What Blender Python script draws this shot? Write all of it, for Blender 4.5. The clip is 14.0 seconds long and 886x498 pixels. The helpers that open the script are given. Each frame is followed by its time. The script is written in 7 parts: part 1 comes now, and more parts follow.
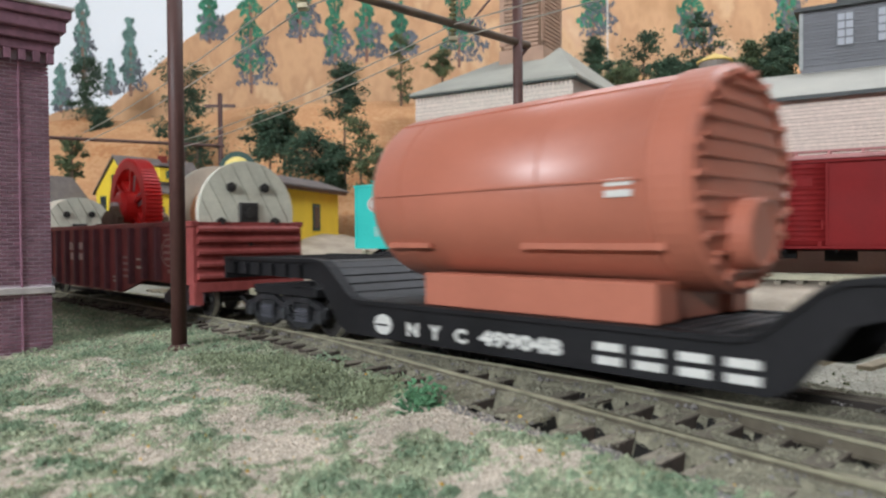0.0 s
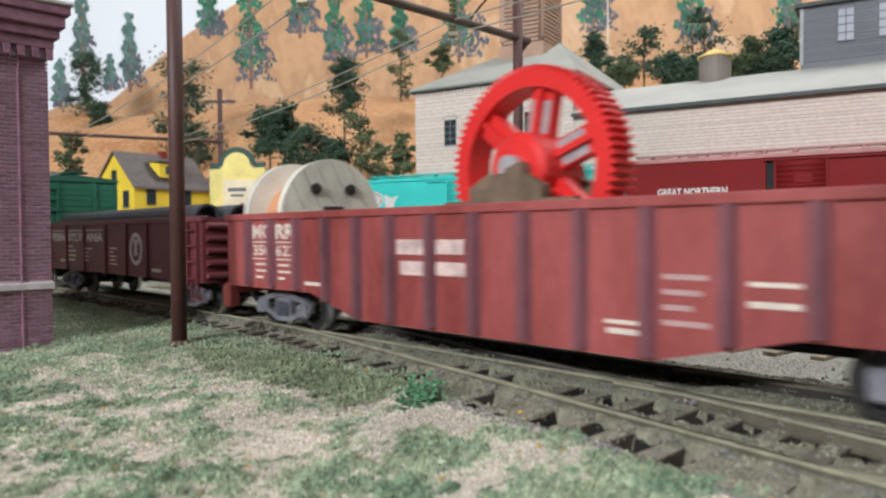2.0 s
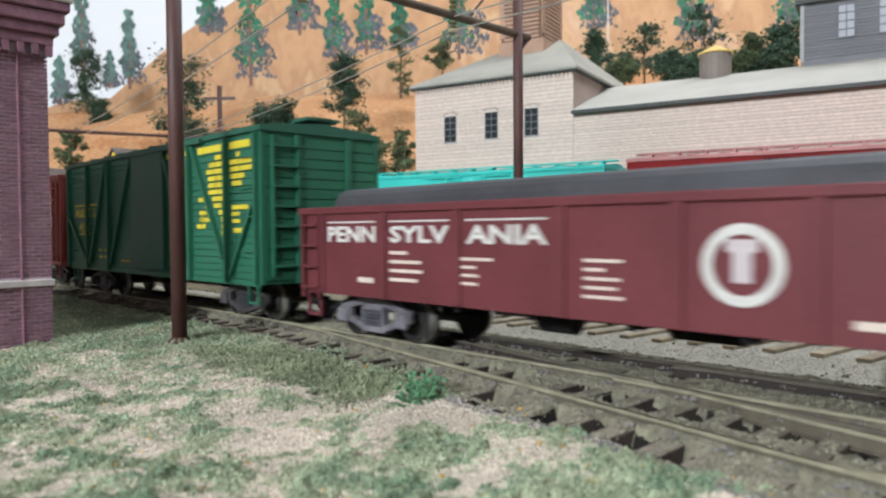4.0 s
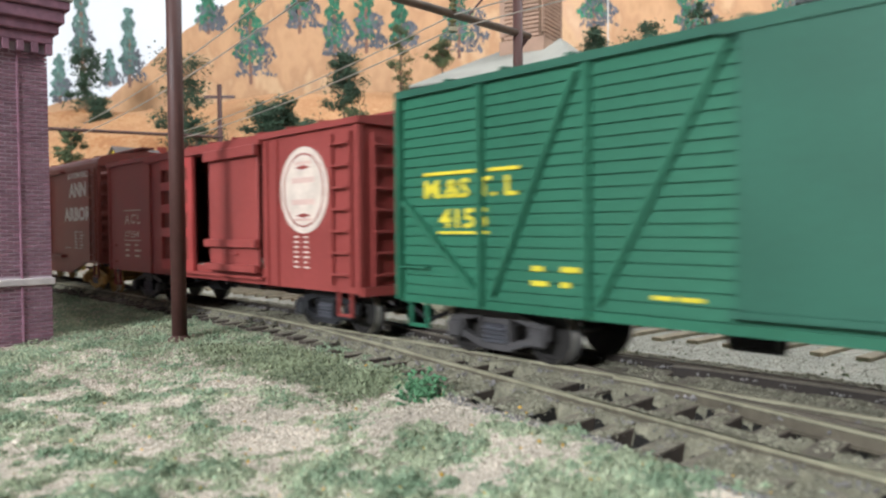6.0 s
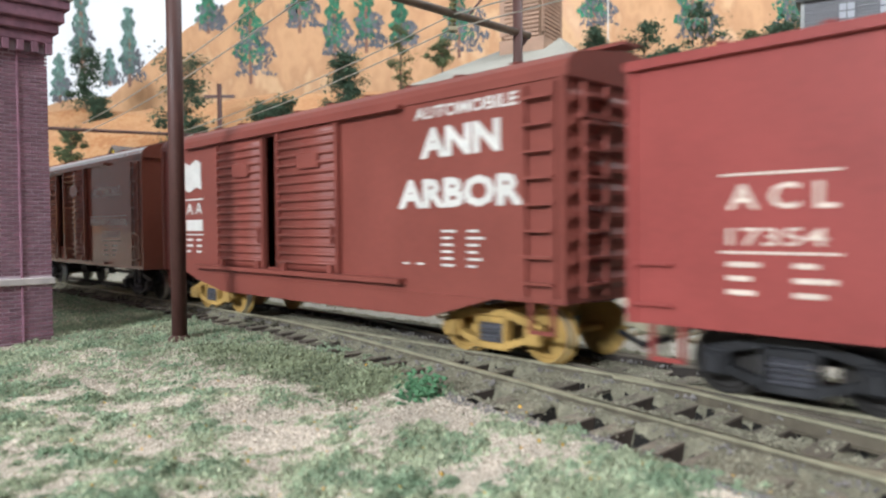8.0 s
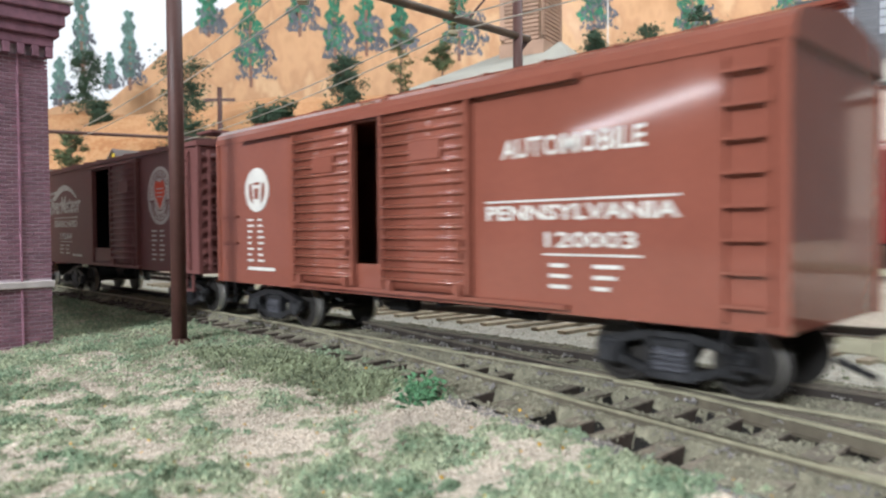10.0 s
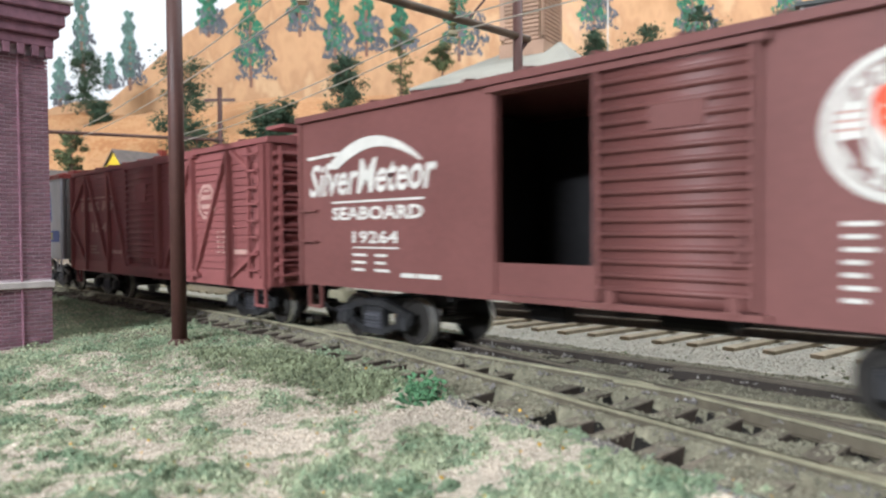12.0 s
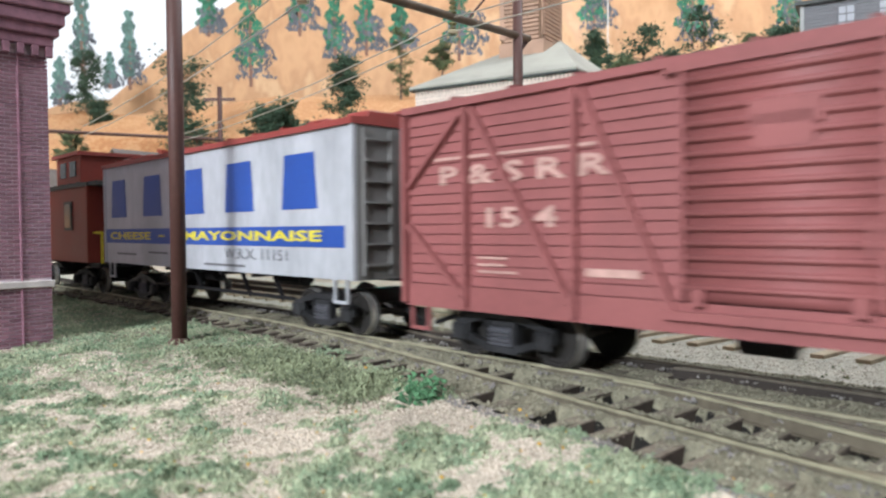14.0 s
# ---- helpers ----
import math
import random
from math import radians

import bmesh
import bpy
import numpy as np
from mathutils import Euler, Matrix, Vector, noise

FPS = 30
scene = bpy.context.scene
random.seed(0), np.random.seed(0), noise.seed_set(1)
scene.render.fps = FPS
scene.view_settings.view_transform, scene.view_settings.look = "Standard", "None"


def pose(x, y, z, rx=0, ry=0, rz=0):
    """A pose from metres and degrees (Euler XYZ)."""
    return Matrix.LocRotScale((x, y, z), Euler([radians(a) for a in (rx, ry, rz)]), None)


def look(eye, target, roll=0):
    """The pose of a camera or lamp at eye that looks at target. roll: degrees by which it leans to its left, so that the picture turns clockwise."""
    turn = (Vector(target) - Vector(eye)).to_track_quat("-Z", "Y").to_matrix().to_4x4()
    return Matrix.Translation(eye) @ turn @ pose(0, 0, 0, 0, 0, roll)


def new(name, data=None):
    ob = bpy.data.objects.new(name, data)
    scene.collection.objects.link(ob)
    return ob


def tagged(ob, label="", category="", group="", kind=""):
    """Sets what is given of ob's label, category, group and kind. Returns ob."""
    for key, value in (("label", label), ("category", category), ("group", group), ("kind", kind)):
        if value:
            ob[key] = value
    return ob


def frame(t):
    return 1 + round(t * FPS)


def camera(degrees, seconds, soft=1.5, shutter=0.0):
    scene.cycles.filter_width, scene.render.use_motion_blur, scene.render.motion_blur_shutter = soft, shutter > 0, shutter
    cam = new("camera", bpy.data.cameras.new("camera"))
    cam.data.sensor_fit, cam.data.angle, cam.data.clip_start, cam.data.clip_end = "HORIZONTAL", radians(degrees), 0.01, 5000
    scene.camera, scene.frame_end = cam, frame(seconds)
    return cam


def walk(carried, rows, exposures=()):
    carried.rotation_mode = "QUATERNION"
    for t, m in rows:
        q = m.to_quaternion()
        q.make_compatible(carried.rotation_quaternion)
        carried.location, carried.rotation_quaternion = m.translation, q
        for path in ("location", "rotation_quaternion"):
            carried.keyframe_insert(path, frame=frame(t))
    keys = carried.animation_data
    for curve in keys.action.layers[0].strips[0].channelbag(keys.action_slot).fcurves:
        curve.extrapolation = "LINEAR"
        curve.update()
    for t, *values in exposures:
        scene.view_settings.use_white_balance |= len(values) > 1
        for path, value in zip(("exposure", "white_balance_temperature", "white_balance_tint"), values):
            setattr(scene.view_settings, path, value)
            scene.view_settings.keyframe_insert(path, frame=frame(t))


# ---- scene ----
# Working units are millimetres of the model (1:87); everything is scaled to metres on linking.
S = 0.001
HEAD = -46.113                 # heading of the main track, degrees
DX, DY = math.cos(radians(HEAD)), math.sin(radians(HEAD))
NX, NY = DY, -DX               # towards the viewer, across the track
Y0 = 151.5                     # the track crosses the view axis here
EYE = 23.17


def tp(s, o):
    """Plan place s along the main track and o across it."""
    return s * DX + o * NX, Y0 + s * DY + o * NY


# ---- camera ----
cam = camera(63.5, 14.0, soft=2.2, shutter=0.5)
TILT = [(0.0, 16), (0.5, 13.6), (1.0, 12), (1.5, 10.2), (2.0, 8.6), (2.5, 5.8), (3.0, 5), (3.6, 4), (5.3, 1.5),
        (6.0, 0.8), (6.6, 0), (8.2, 0), (8.9, 2), (9.6, 4.6), (10.3, 6), (13.0, 6), (13.5, 5.6), (14.0, 5)]


def view(k):
    a = -0.03078 + k / 1266.0
    e = Vector((0, 0, EYE * S))
    return look(e, e + Vector((0, math.cos(a), math.sin(a))), -0.42)


walk(cam, [(t, view(k)) for t, k in TILT], [(0.0, 0.12), (1.5, 0.22), (3.0, 0.24), (5.5, 0.47), (8.0, 0.52), (10.5, 0.56), (14.0, 0.65)])
cam.data.dof.use_dof, cam.data.dof.focus_distance, cam.data.dof.aperture_fstop = True, 0.18, 48.0

# ---- light: a closed room with fluorescent tubes under its ceiling ----
world = bpy.data.worlds.new("room_air")
scene.world = world
world.use_nodes = True
world.node_tree.nodes["Background"].inputs[0].default_value = (0.95, 1.0, 1.05, 1)
world.node_tree.nodes["Background"].inputs[1].default_value = 0.05


def tube(x, y, z, lx, ly, watts, tilt=(0, 0), turn=0):
    la = bpy.data.lights.new("fluorescent_tube", "AREA")
    la.shape, la.size, la.size_y, la.energy = "RECTANGLE", lx, ly, watts
    la.color = (0.93, 1.0, 1.08)
    ob = new("fluorescent_tube", la)
    ob.matrix_world = pose(x, y, z, tilt[0], tilt[1], turn)
    return ob


tube(-0.75, -0.75, 0.95, 1.2, 0.3, 7.0)
tube(0.65, -0.95, 0.95, 1.2, 0.3, 2.4)
tube(0.6, 0.45, 0.95, 1.2, 0.3, 10.0)
key = tube(-1.25, -1.9, 0.88, 0.7, 0.08, 53.0)
key.matrix_world = look((-1.25, -1.9, 0.88), (0, 0.25, 0))
tube(-5.65, -1.16, 0.93, 2.4, 0.16, 22.0, turn=-13.7)


# ---- materials ----
def mat(name, col, rough=0.6, metal=0.0, var=0.18, big=60.0, fine=900.0, bump=0.15, spec=0.4, col2=None, rand=0.0, island=0.0, streak=None):
    m = bpy.data.materials.new(name)
    m.use_nodes = True
    nt = m.node_tree
    N, L = nt.nodes, nt.links
    b = N["Principled BSDF"]
    b.inputs["Metallic"].default_value = metal
    b.inputs["Specular IOR Level"].default_value = spec
    tc = N.new("ShaderNodeTexCoord")
    src = tc.outputs["Object"]
    if streak:
        mp = N.new("ShaderNodeMapping")
        mp.inputs["Scale"].default_value = streak
        L.new(src, mp.inputs[0])
        src = mp.outputs[0]
    n1 = N.new("ShaderNodeTexNoise")
    n1.inputs["Scale"].default_value, n1.inputs["Detail"].default_value = big, 5
    L.new(src, n1.inputs["Vector"])
    n2 = N.new("ShaderNodeTexNoise")
    n2.inputs["Scale"].default_value, n2.inputs["Detail"].default_value = fine, 3
    L.new(src, n2.inputs["Vector"])
    ramp = N.new("ShaderNodeValToRGB")
    c2 = col2 or [min(1, c * (1 + var)) for c in col]
    c1 = [c * (1 - var) for c in col]
    ramp.color_ramp.elements[0].position, ramp.color_ramp.elements[1].position = 0.35, 0.66
    ramp.color_ramp.elements[0].color, ramp.color_ramp.elements[1].color = (*c1, 1), (*c2, 1)
    mix = N.new("ShaderNodeMath")
    mix.operation = "MULTIPLY_ADD"
    mix.inputs[1].default_value, mix.inputs[2].default_value = 0.3, 0.0
    L.new(n2.outputs["Fac"], mix.inputs[0])
    add = N.new("ShaderNodeMath")
    add.operation = "MULTIPLY_ADD"
    add.inputs[1].default_value = 0.7
    L.new(n1.outputs["Fac"], add.inputs[0])
    L.new(mix.outputs[0], add.inputs[2])
    L.new(add.outputs[0], ramp.inputs[0])
    out = ramp.outputs[0]
    if rand or island:
        hs = N.new("ShaderNodeHueSaturation")
        mr = N.new("ShaderNodeMapRange")
        k = rand or island
        mr.inputs["To Min"].default_value, mr.inputs["To Max"].default_value = 1 - k, 1 + k
        if rand:
            L.new(N.new("ShaderNodeObjectInfo").outputs["Random"], mr.inputs[0])
        else:
            L.new(N.new("ShaderNodeNewGeometry").outputs["Random Per Island"], mr.inputs[0])
        L.new(mr.outputs[0], hs.inputs["Value"])
        L.new(out, hs.inputs["Color"])
        out = hs.outputs[0]
    L.new(out, b.inputs["Base Color"])
    rr = N.new("ShaderNodeMapRange")
    rr.inputs["To Min"].default_value, rr.inputs["To Max"].default_value = max(0.03, rough - min(0.12, rough * 0.4)), min(1, rough + min(0.12, rough * 0.4))
    L.new(n1.outputs["Fac"], rr.inputs[0])
    L.new(rr.outputs[0], b.inputs["Roughness"])
    if bump:
        bp = N.new("ShaderNodeBump")
        bp.inputs["Strength"].default_value, bp.inputs["Distance"].default_value = bump, 0.0006
        L.new(n2.outputs["Fac"], bp.inputs["Height"])
        L.new(bp.outputs[0], b.inputs["Normal"])
    return m


M = {}
M["oxide"] = mat("oxide_red_paint", (0.255, 0.047, 0.04), 0.55, bump=0.05, var=0.14)
M["oxide_gon"] = mat("weathered_oxide_paint", (0.24, 0.033, 0.027), 0.6, var=0.35, big=60, bump=0.1, col2=(0.33, 0.075, 0.068), streak=(1, 1, 0.35))
M["rib"] = mat("dusty_lilac_red", (0.15, 0.052, 0.062), 0.7, var=0.4, big=70, bump=0.1, streak=(1, 1, 0.3))
M["maroon"] = mat("dark_maroon_paint", (0.12, 0.026, 0.03), 0.55, bump=0.05, var=0.18)
M["brown_aa"] = mat("reddish_brown_paint", (0.195, 0.05, 0.037), 0.5, bump=0.04, var=0.12)
M["gloss"] = mat("glossy_brown_plastic", (0.218, 0.072, 0.049), 0.075, bump=0.0, var=0.08, spec=0.55)
M["tuscan"] = mat("dull_tuscan_paint", (0.148, 0.056, 0.051), 0.55, bump=0.05, var=0.16, big=45)
M["rose"] = mat("faded_red_paint", (0.235, 0.076, 0.074), 0.62, bump=0.05, var=0.14)
M["green"] = mat("green_paint", (0.019, 0.118, 0.066), 0.55, bump=0.04, var=0.14)
M["greend"] = mat("dark_green_paint", (0.02, 0.095, 0.06), 0.55, bump=0.04, var=0.12)
M["turq"] = mat("turquoise_plastic", (0.035, 0.50, 0.44), 0.45, bump=0.0, var=0.06)
M["gnred"] = mat("vermilion_brown_paint", (0.175, 0.0115, 0.012), 0.65, bump=0.0, var=0.1, spec=0.15)
M["silver"] = mat("dirty_silver_paint", (0.40, 0.41, 0.44), 0.5, metal=0.15, var=0.22, big=90, bump=0.05, streak=(1, 1, 0.3))
M["greyend"] = mat("grey_paint", (0.16, 0.155, 0.15), 0.6, var=0.2)
M["caboose"] = mat("caboose_red_paint", (0.20, 0.03, 0.02), 0.55, var=0.15)
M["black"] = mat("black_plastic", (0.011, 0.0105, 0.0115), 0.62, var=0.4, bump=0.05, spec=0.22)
M["truckblk"] = mat("sooty_truck_casting", (0.020, 0.020, 0.022), 0.5, var=0.5, big=250, bump=0.05)
M["spring"] = mat("worn_spring_steel", (0.10, 0.10, 0.115), 0.4, metal=0.3, var=0.3, big=300)
M["deck"] = mat("dusty_black_deck", (0.035, 0.034, 0.036), 0.6, var=0.4, bump=0.1, big=120)
M["steel"] = mat("dark_wheel_steel", (0.035, 0.032, 0.030), 0.42, metal=0.3, var=0.3)
M["tread"] = mat("bright_wheel_tread", (0.82, 0.81, 0.78), 0.27, metal=0.8, var=0.1, bump=0)
M["ochre"] = mat("yellow_ochre_truck_paint", (0.40, 0.25, 0.075), 0.65, var=0.3, big=200)
M["greytruck"] = mat("dusty_grey_truck", (0.16, 0.15, 0.165), 0.65, var=0.35, big=250)
M["white"] = mat("white_lettering", (0.55, 0.54, 0.50), 0.6, var=0.1, big=250, bump=0)
M["fade"] = mat("faded_pink_lettering", (0.43, 0.26, 0.225), 0.65, var=0.2, big=400, bump=0)
M["cream"] = mat("cream_lettering", (0.60, 0.505, 0.425), 0.65, var=0.14, big=300, bump=0)
M["yellow"] = mat("yellow_lettering", (0.60, 0.50, 0.035), 0.6, var=0.12, big=300, bump=0)
M["blue"] = mat("blue_lettering", (0.018, 0.065, 0.29), 0.5, var=0.15, bump=0)
M["heart"] = mat("red_orange_lettering", (0.72, 0.08, 0.03), 0.6, var=0.08, bump=0)
M["rust"] = mat("rust_red_lettering", (0.36, 0.13, 0.07), 0.6, var=0.08, bump=0)
M["inkgrey"] = mat("grey_lettering", (0.12, 0.12, 0.13), 0.6, var=0.08, bump=0)
M["terra"] = mat("terracotta_tank_paint", (0.40, 0.135, 0.085), 0.37, bump=0.03, var=0.07, spec=0.5)
M["gear"] = mat("bright_red_gear_paint", (0.62, 0.022, 0.02), 0.42, var=0.12, bump=0.03)
M["bare"] = mat("worn_bare_metal", (0.42, 0.40, 0.40), 0.4, metal=0.5, var=0.2)
M["strap"] = mat("worn_tan_timber", (0.36, 0.29, 0.23), 0.7, var=0.3)
M["crate"] = mat("brown_timber_block", (0.17, 0.10, 0.06), 0.75, var=0.3)
M["cradle"] = mat("worn_brown_timber", (0.165, 0.11, 0.072), 0.75, var=0.35, big=150, bump=0.15)
# dark brown that paints the shade inside an open boxcar
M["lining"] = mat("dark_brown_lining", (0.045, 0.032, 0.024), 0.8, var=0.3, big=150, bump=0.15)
M["spool"] = mat("bleached_wood", (0.56, 0.54, 0.44), 0.75, var=0.14, big=120, bump=0.1, rand=0.07)
M["spoolw"] = mat("pale_reel_edge", (0.70, 0.67, 0.58), 0.7, var=0.1, big=120, bump=0.1)
M["copper"] = mat("copper_wire", (0.80, 0.42, 0.22), 0.3, metal=0.6, var=0.12, big=200, bump=0.1, streak=(6, 1, 1))
M["pipe"] = mat("dull_black_pipe", (0.045, 0.045, 0.05), 0.55, var=0.3)
M["rail"] = mat("weathered_rail", (0.32, 0.295, 0.205), 0.5, metal=0.2, var=0.25, big=200)
M["railweb"] = mat("rusty_rail_web", (0.11, 0.092, 0.065), 0.7, var=0.3, big=200)
# dark roadbed, taken near black to paint in the shade of the pits
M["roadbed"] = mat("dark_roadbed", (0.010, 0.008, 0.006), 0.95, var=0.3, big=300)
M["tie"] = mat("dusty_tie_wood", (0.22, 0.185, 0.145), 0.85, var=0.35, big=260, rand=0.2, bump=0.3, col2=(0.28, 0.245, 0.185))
# brown tie sides, with the shade of the gaps put into the colour
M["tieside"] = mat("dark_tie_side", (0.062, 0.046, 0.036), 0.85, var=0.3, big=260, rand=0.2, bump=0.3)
M["ballast"] = mat("ballast_grit", (0.20, 0.185, 0.13), 0.9, var=0.4, big=420, fine=2600, bump=0.5)
M["gritl"] = mat("lilac_grey_grains", (0.19, 0.175, 0.165), 0.9, var=0.2, island=0.3, bump=0)
# darker copies of the rail and web: rust plus painted shade
M["darkrail"] = mat("dark_rusty_rail", (0.13, 0.11, 0.085), 0.6, metal=0.2, var=0.3, big=200)
M["darkweb"] = mat("dark_rail_web", (0.035, 0.027, 0.022), 0.8, var=0.3, big=200)
M["grit"] = mat("ballast_grains", (0.215, 0.20, 0.145), 0.9, var=0.25, island=0.35, bump=0)
M["gritg"] = mat("pale_ballast_grains", (0.46, 0.435, 0.36), 0.9, var=0.15, island=0.22, bump=0)
M["bedg"] = mat("pale_ballast_bed", (0.40, 0.38, 0.315), 0.9, var=0.25, big=500, fine=2600, bump=0.4)
M["pole"] = mat("brown_steel_pole", (0.075, 0.032, 0.026), 0.55, var=0.2, big=80)
M["wire"] = mat("bronze_wire", (0.46, 0.43, 0.37), 0.4, metal=0.6, var=0.1, bump=0)
M["insul"] = mat("green_brown_insulator", (0.10, 0.09, 0.035), 0.6, var=0.6, big=400)
M["brick"] = mat("plum_brick", (0.20, 0.097, 0.128), 0.75, var=0.25, big=300, rand=0.22, bump=0.2)
M["brickj"] = mat("plum_brick_joined", (0.20, 0.097, 0.128), 0.75, var=0.25, big=300, island=0.22, bump=0.2)
M["mortar"] = mat("pinkish_mortar", (0.47, 0.38, 0.42), 0.85, var=0.15)
M["stone"] = mat("grey_stone_band", (0.42, 0.38, 0.36), 0.8, var=0.2, big=200)
M["wbrick"] = mat("pale_pink_brick", (0.65, 0.535, 0.46), 0.8, var=0.12, big=500, fine=800, rand=0.06, bump=0.1)
M["wjoint"] = mat("shaded_pink_joint", (0.42, 0.325, 0.28), 0.85, var=0.1)
M["wroof"] = mat("grey_green_roof", (0.30, 0.288, 0.245), 0.75, var=0.16, big=40, bump=0.1)
M["wroof2"] = mat("pale_grey_roof", (0.38, 0.36, 0.315), 0.75, var=0.1, big=40, bump=0.1)
M["dark"] = mat("dark_trim", (0.045, 0.05, 0.048), 0.6, var=0.2)
M["glass"] = mat("dark_window_pane", (0.03, 0.035, 0.04), 0.12, var=0.1, bump=0)
M["lglass"] = mat("pale_window_pane", (0.30, 0.31, 0.34), 0.5, var=0.15, bump=0)
M["louver"] = mat("salmon_wood_slats", (0.40, 0.25, 0.175), 0.7, var=0.15, rand=0.1)
M["greyb"] = mat("grey_clapboard", (0.17, 0.17, 0.18), 0.7, var=0.12, rand=0.07)
M["tin"] = mat("brown_grey_vent", (0.20, 0.165, 0.14), 0.6, var=0.15)
M["capy"] = mat("yellow_cap", (0.66, 0.46, 0.13), 0.6, var=0.15)
M["yel"] = mat("yellow_clapboard", (0.78, 0.55, 0.045), 0.65, var=0.08, big=60, bump=0.05)
M["shingle"] = mat("grey_brown_shingles", (0.155, 0.13, 0.12), 0.85, var=0.2, big=200, bump=0.3)
M["dgreen"] = mat("dark_green_trim", (0.035, 0.075, 0.06), 0.6, var=0.2)
M["lgreen"] = mat("light_green_wall", (0.16, 0.36, 0.22), 0.65, var=0.12)
M["road"] = mat("grey_gravel", (0.33, 0.31, 0.28), 0.9, var=0.2, big=300, fine=2000, bump=0.4)
M["plaster"] = mat("grey_wall_paint", (0.42, 0.42, 0.41), 0.8, var=0.04, big=4, bump=0)
M["foam"] = mat("green_ground_foam", (0.215, 0.265, 0.155), 0.95, var=0.25, island=0.4, bump=0, col2=(0.39, 0.415, 0.28), big=120)
M["foamt"] = mat("cool_green_ground_foam", (0.15, 0.228, 0.135), 0.95, var=0.25, island=0.4, bump=0, col2=(0.28, 0.345, 0.225), big=120)
M["foamd"] = mat("olive_ground_foam", (0.185, 0.21, 0.125), 0.95, var=0.3, island=0.45, bump=0)
M["foamb"] = mat("bright_green_clump", (0.085, 0.20, 0.10), 0.95, var=0.3, island=0.4, bump=0)
M["straw"] = mat("straw_flakes", (0.50, 0.43, 0.35), 0.95, var=0.2, island=0.35, bump=0)
M["orange"] = mat("orange_flakes", (0.55, 0.30, 0.03), 0.95, var=0.2, island=0.4, bump=0)
M["leaf"] = mat("dark_green_foliage", (0.052, 0.092, 0.055), 0.9, var=0.3, island=0.4, bump=0)
M["leafo"] = mat("olive_foliage", (0.095, 0.125, 0.06), 0.9, var=0.3, island=0.4, bump=0)
M["bark"] = mat("grey_bark", (0.12, 0.085, 0.06), 0.9, var=0.3)
M["ptree"] = mat("painted_tree_green", (0.035, 0.16, 0.09), 0.8, var=0.5, island=0.4, bump=0, big=40)
M["ptrees"] = mat("painted_tree_grey_green", (0.10, 0.175, 0.15), 0.8, var=0.4, island=0.4, bump=0, big=40)
M["ptreeb"] = mat("painted_tree_slate_blue", (0.12, 0.125, 0.14), 0.8, var=0.3, island=0.3, bump=0, big=40)
M["ptrunk"] = mat("painted_trunk_brown", (0.23, 0.12, 0.085), 0.8, var=0.2, bump=0)
M["sky"] = mat("painted_pale_sky", (0.80, 0.82, 0.84), 0.9, var=0.05, big=3, bump=0)
M["hill"] = mat("painted_hill_ochre", (0.52, 0.29, 0.145), 0.9, var=0.12, big=7, fine=45, bump=0, col2=(0.68, 0.47, 0.29), streak=(1.0, 1, 0.6))
M["slope"] = mat("ochre_scenery_plaster", (0.50, 0.25, 0.11), 0.9, var=0.25, big=14, fine=200, bump=0.2, col2=(0.58, 0.34, 0.17))


def enrich(m, stops):
    """More paint tones in a material's colour ramp."""
    for n in m.node_tree.nodes:
        if n.type == "VALTORGB":
            for p_, col in stops:
                n.color_ramp.elements.new(p_).color = (*col, 1)
    return m


enrich(M["hill"], [(0.45, (0.60, 0.35, 0.19)), (0.51, (0.50, 0.28, 0.15)), (0.56, (0.63, 0.40, 0.23)), (0.61, (0.60, 0.37, 0.23))])
enrich(M["slope"], [(0.42, (0.44, 0.19, 0.075)), (0.5, (0.56, 0.31, 0.15)), (0.57, (0.46, 0.22, 0.10))])


def ground_mat():
    """Sand-coloured earth with green-grey staining."""
    m = mat("sandy_layout_earth", (0.37, 0.305, 0.235), 0.95, var=0.25, big=50, fine=900, bump=0.6, col2=(0.51, 0.43, 0.34))
    return m


M["earth"] = ground_mat()


# ---- mesh helpers (all in millimetres) ----
def link(name, bm, material, parent=None, label="", smooth=False):
    bmesh.ops.recalc_face_normals(bm, faces=bm.faces[:])
    for v in bm.verts:
        v.co *= S
    me = bpy.data.meshes.new(name)
    if smooth:
        for f in bm.faces:
            f.smooth = True
    bm.to_mesh(me)
    bm.free()
    me.materials.append(material)
    ob = new(name, me)
    if parent is not None:
        ob.parent = parent
    if label:
        ob["label"] = label
    return ob


def part(name, bm, material, parent, label="", smooth=False):
    return link(name, bm, material, parent, label, smooth)


def again(ob, parent, x=0, y=0, z=0, rz=0):
    """Another object on the same mesh, under parent."""
    o = new(ob.name.split(".")[0], ob.data)
    o.parent = parent
    o.matrix_basis = pose(x * S, y * S, z * S, 0, 0, rz)
    return o


def empty(name, m=None):
    ob = new(name)
    ob.empty_display_size = 0.01
    if m is not None:
        ob.matrix_world = m
    return ob


def B():
    return bmesh.new()


def box(bm, x0, x1, y0, y1, z0, z1, bevel=0.0):
    r = bmesh.ops.create_cube(bm, size=1.0)
    vs = r["verts"]
    for v in vs:
        v.co = Vector(((x0 + x1) / 2 + v.co.x * (x1 - x0), (y0 + y1) / 2 + v.co.y * (y1 - y0), (z0 + z1) / 2 + v.co.z * (z1 - z0)))
    if bevel:
        es = {e for v in vs for e in v.link_edges}
        bmesh.ops.bevel(bm, geom=list(es), offset=bevel, segments=1, affect="EDGES")
    return bm


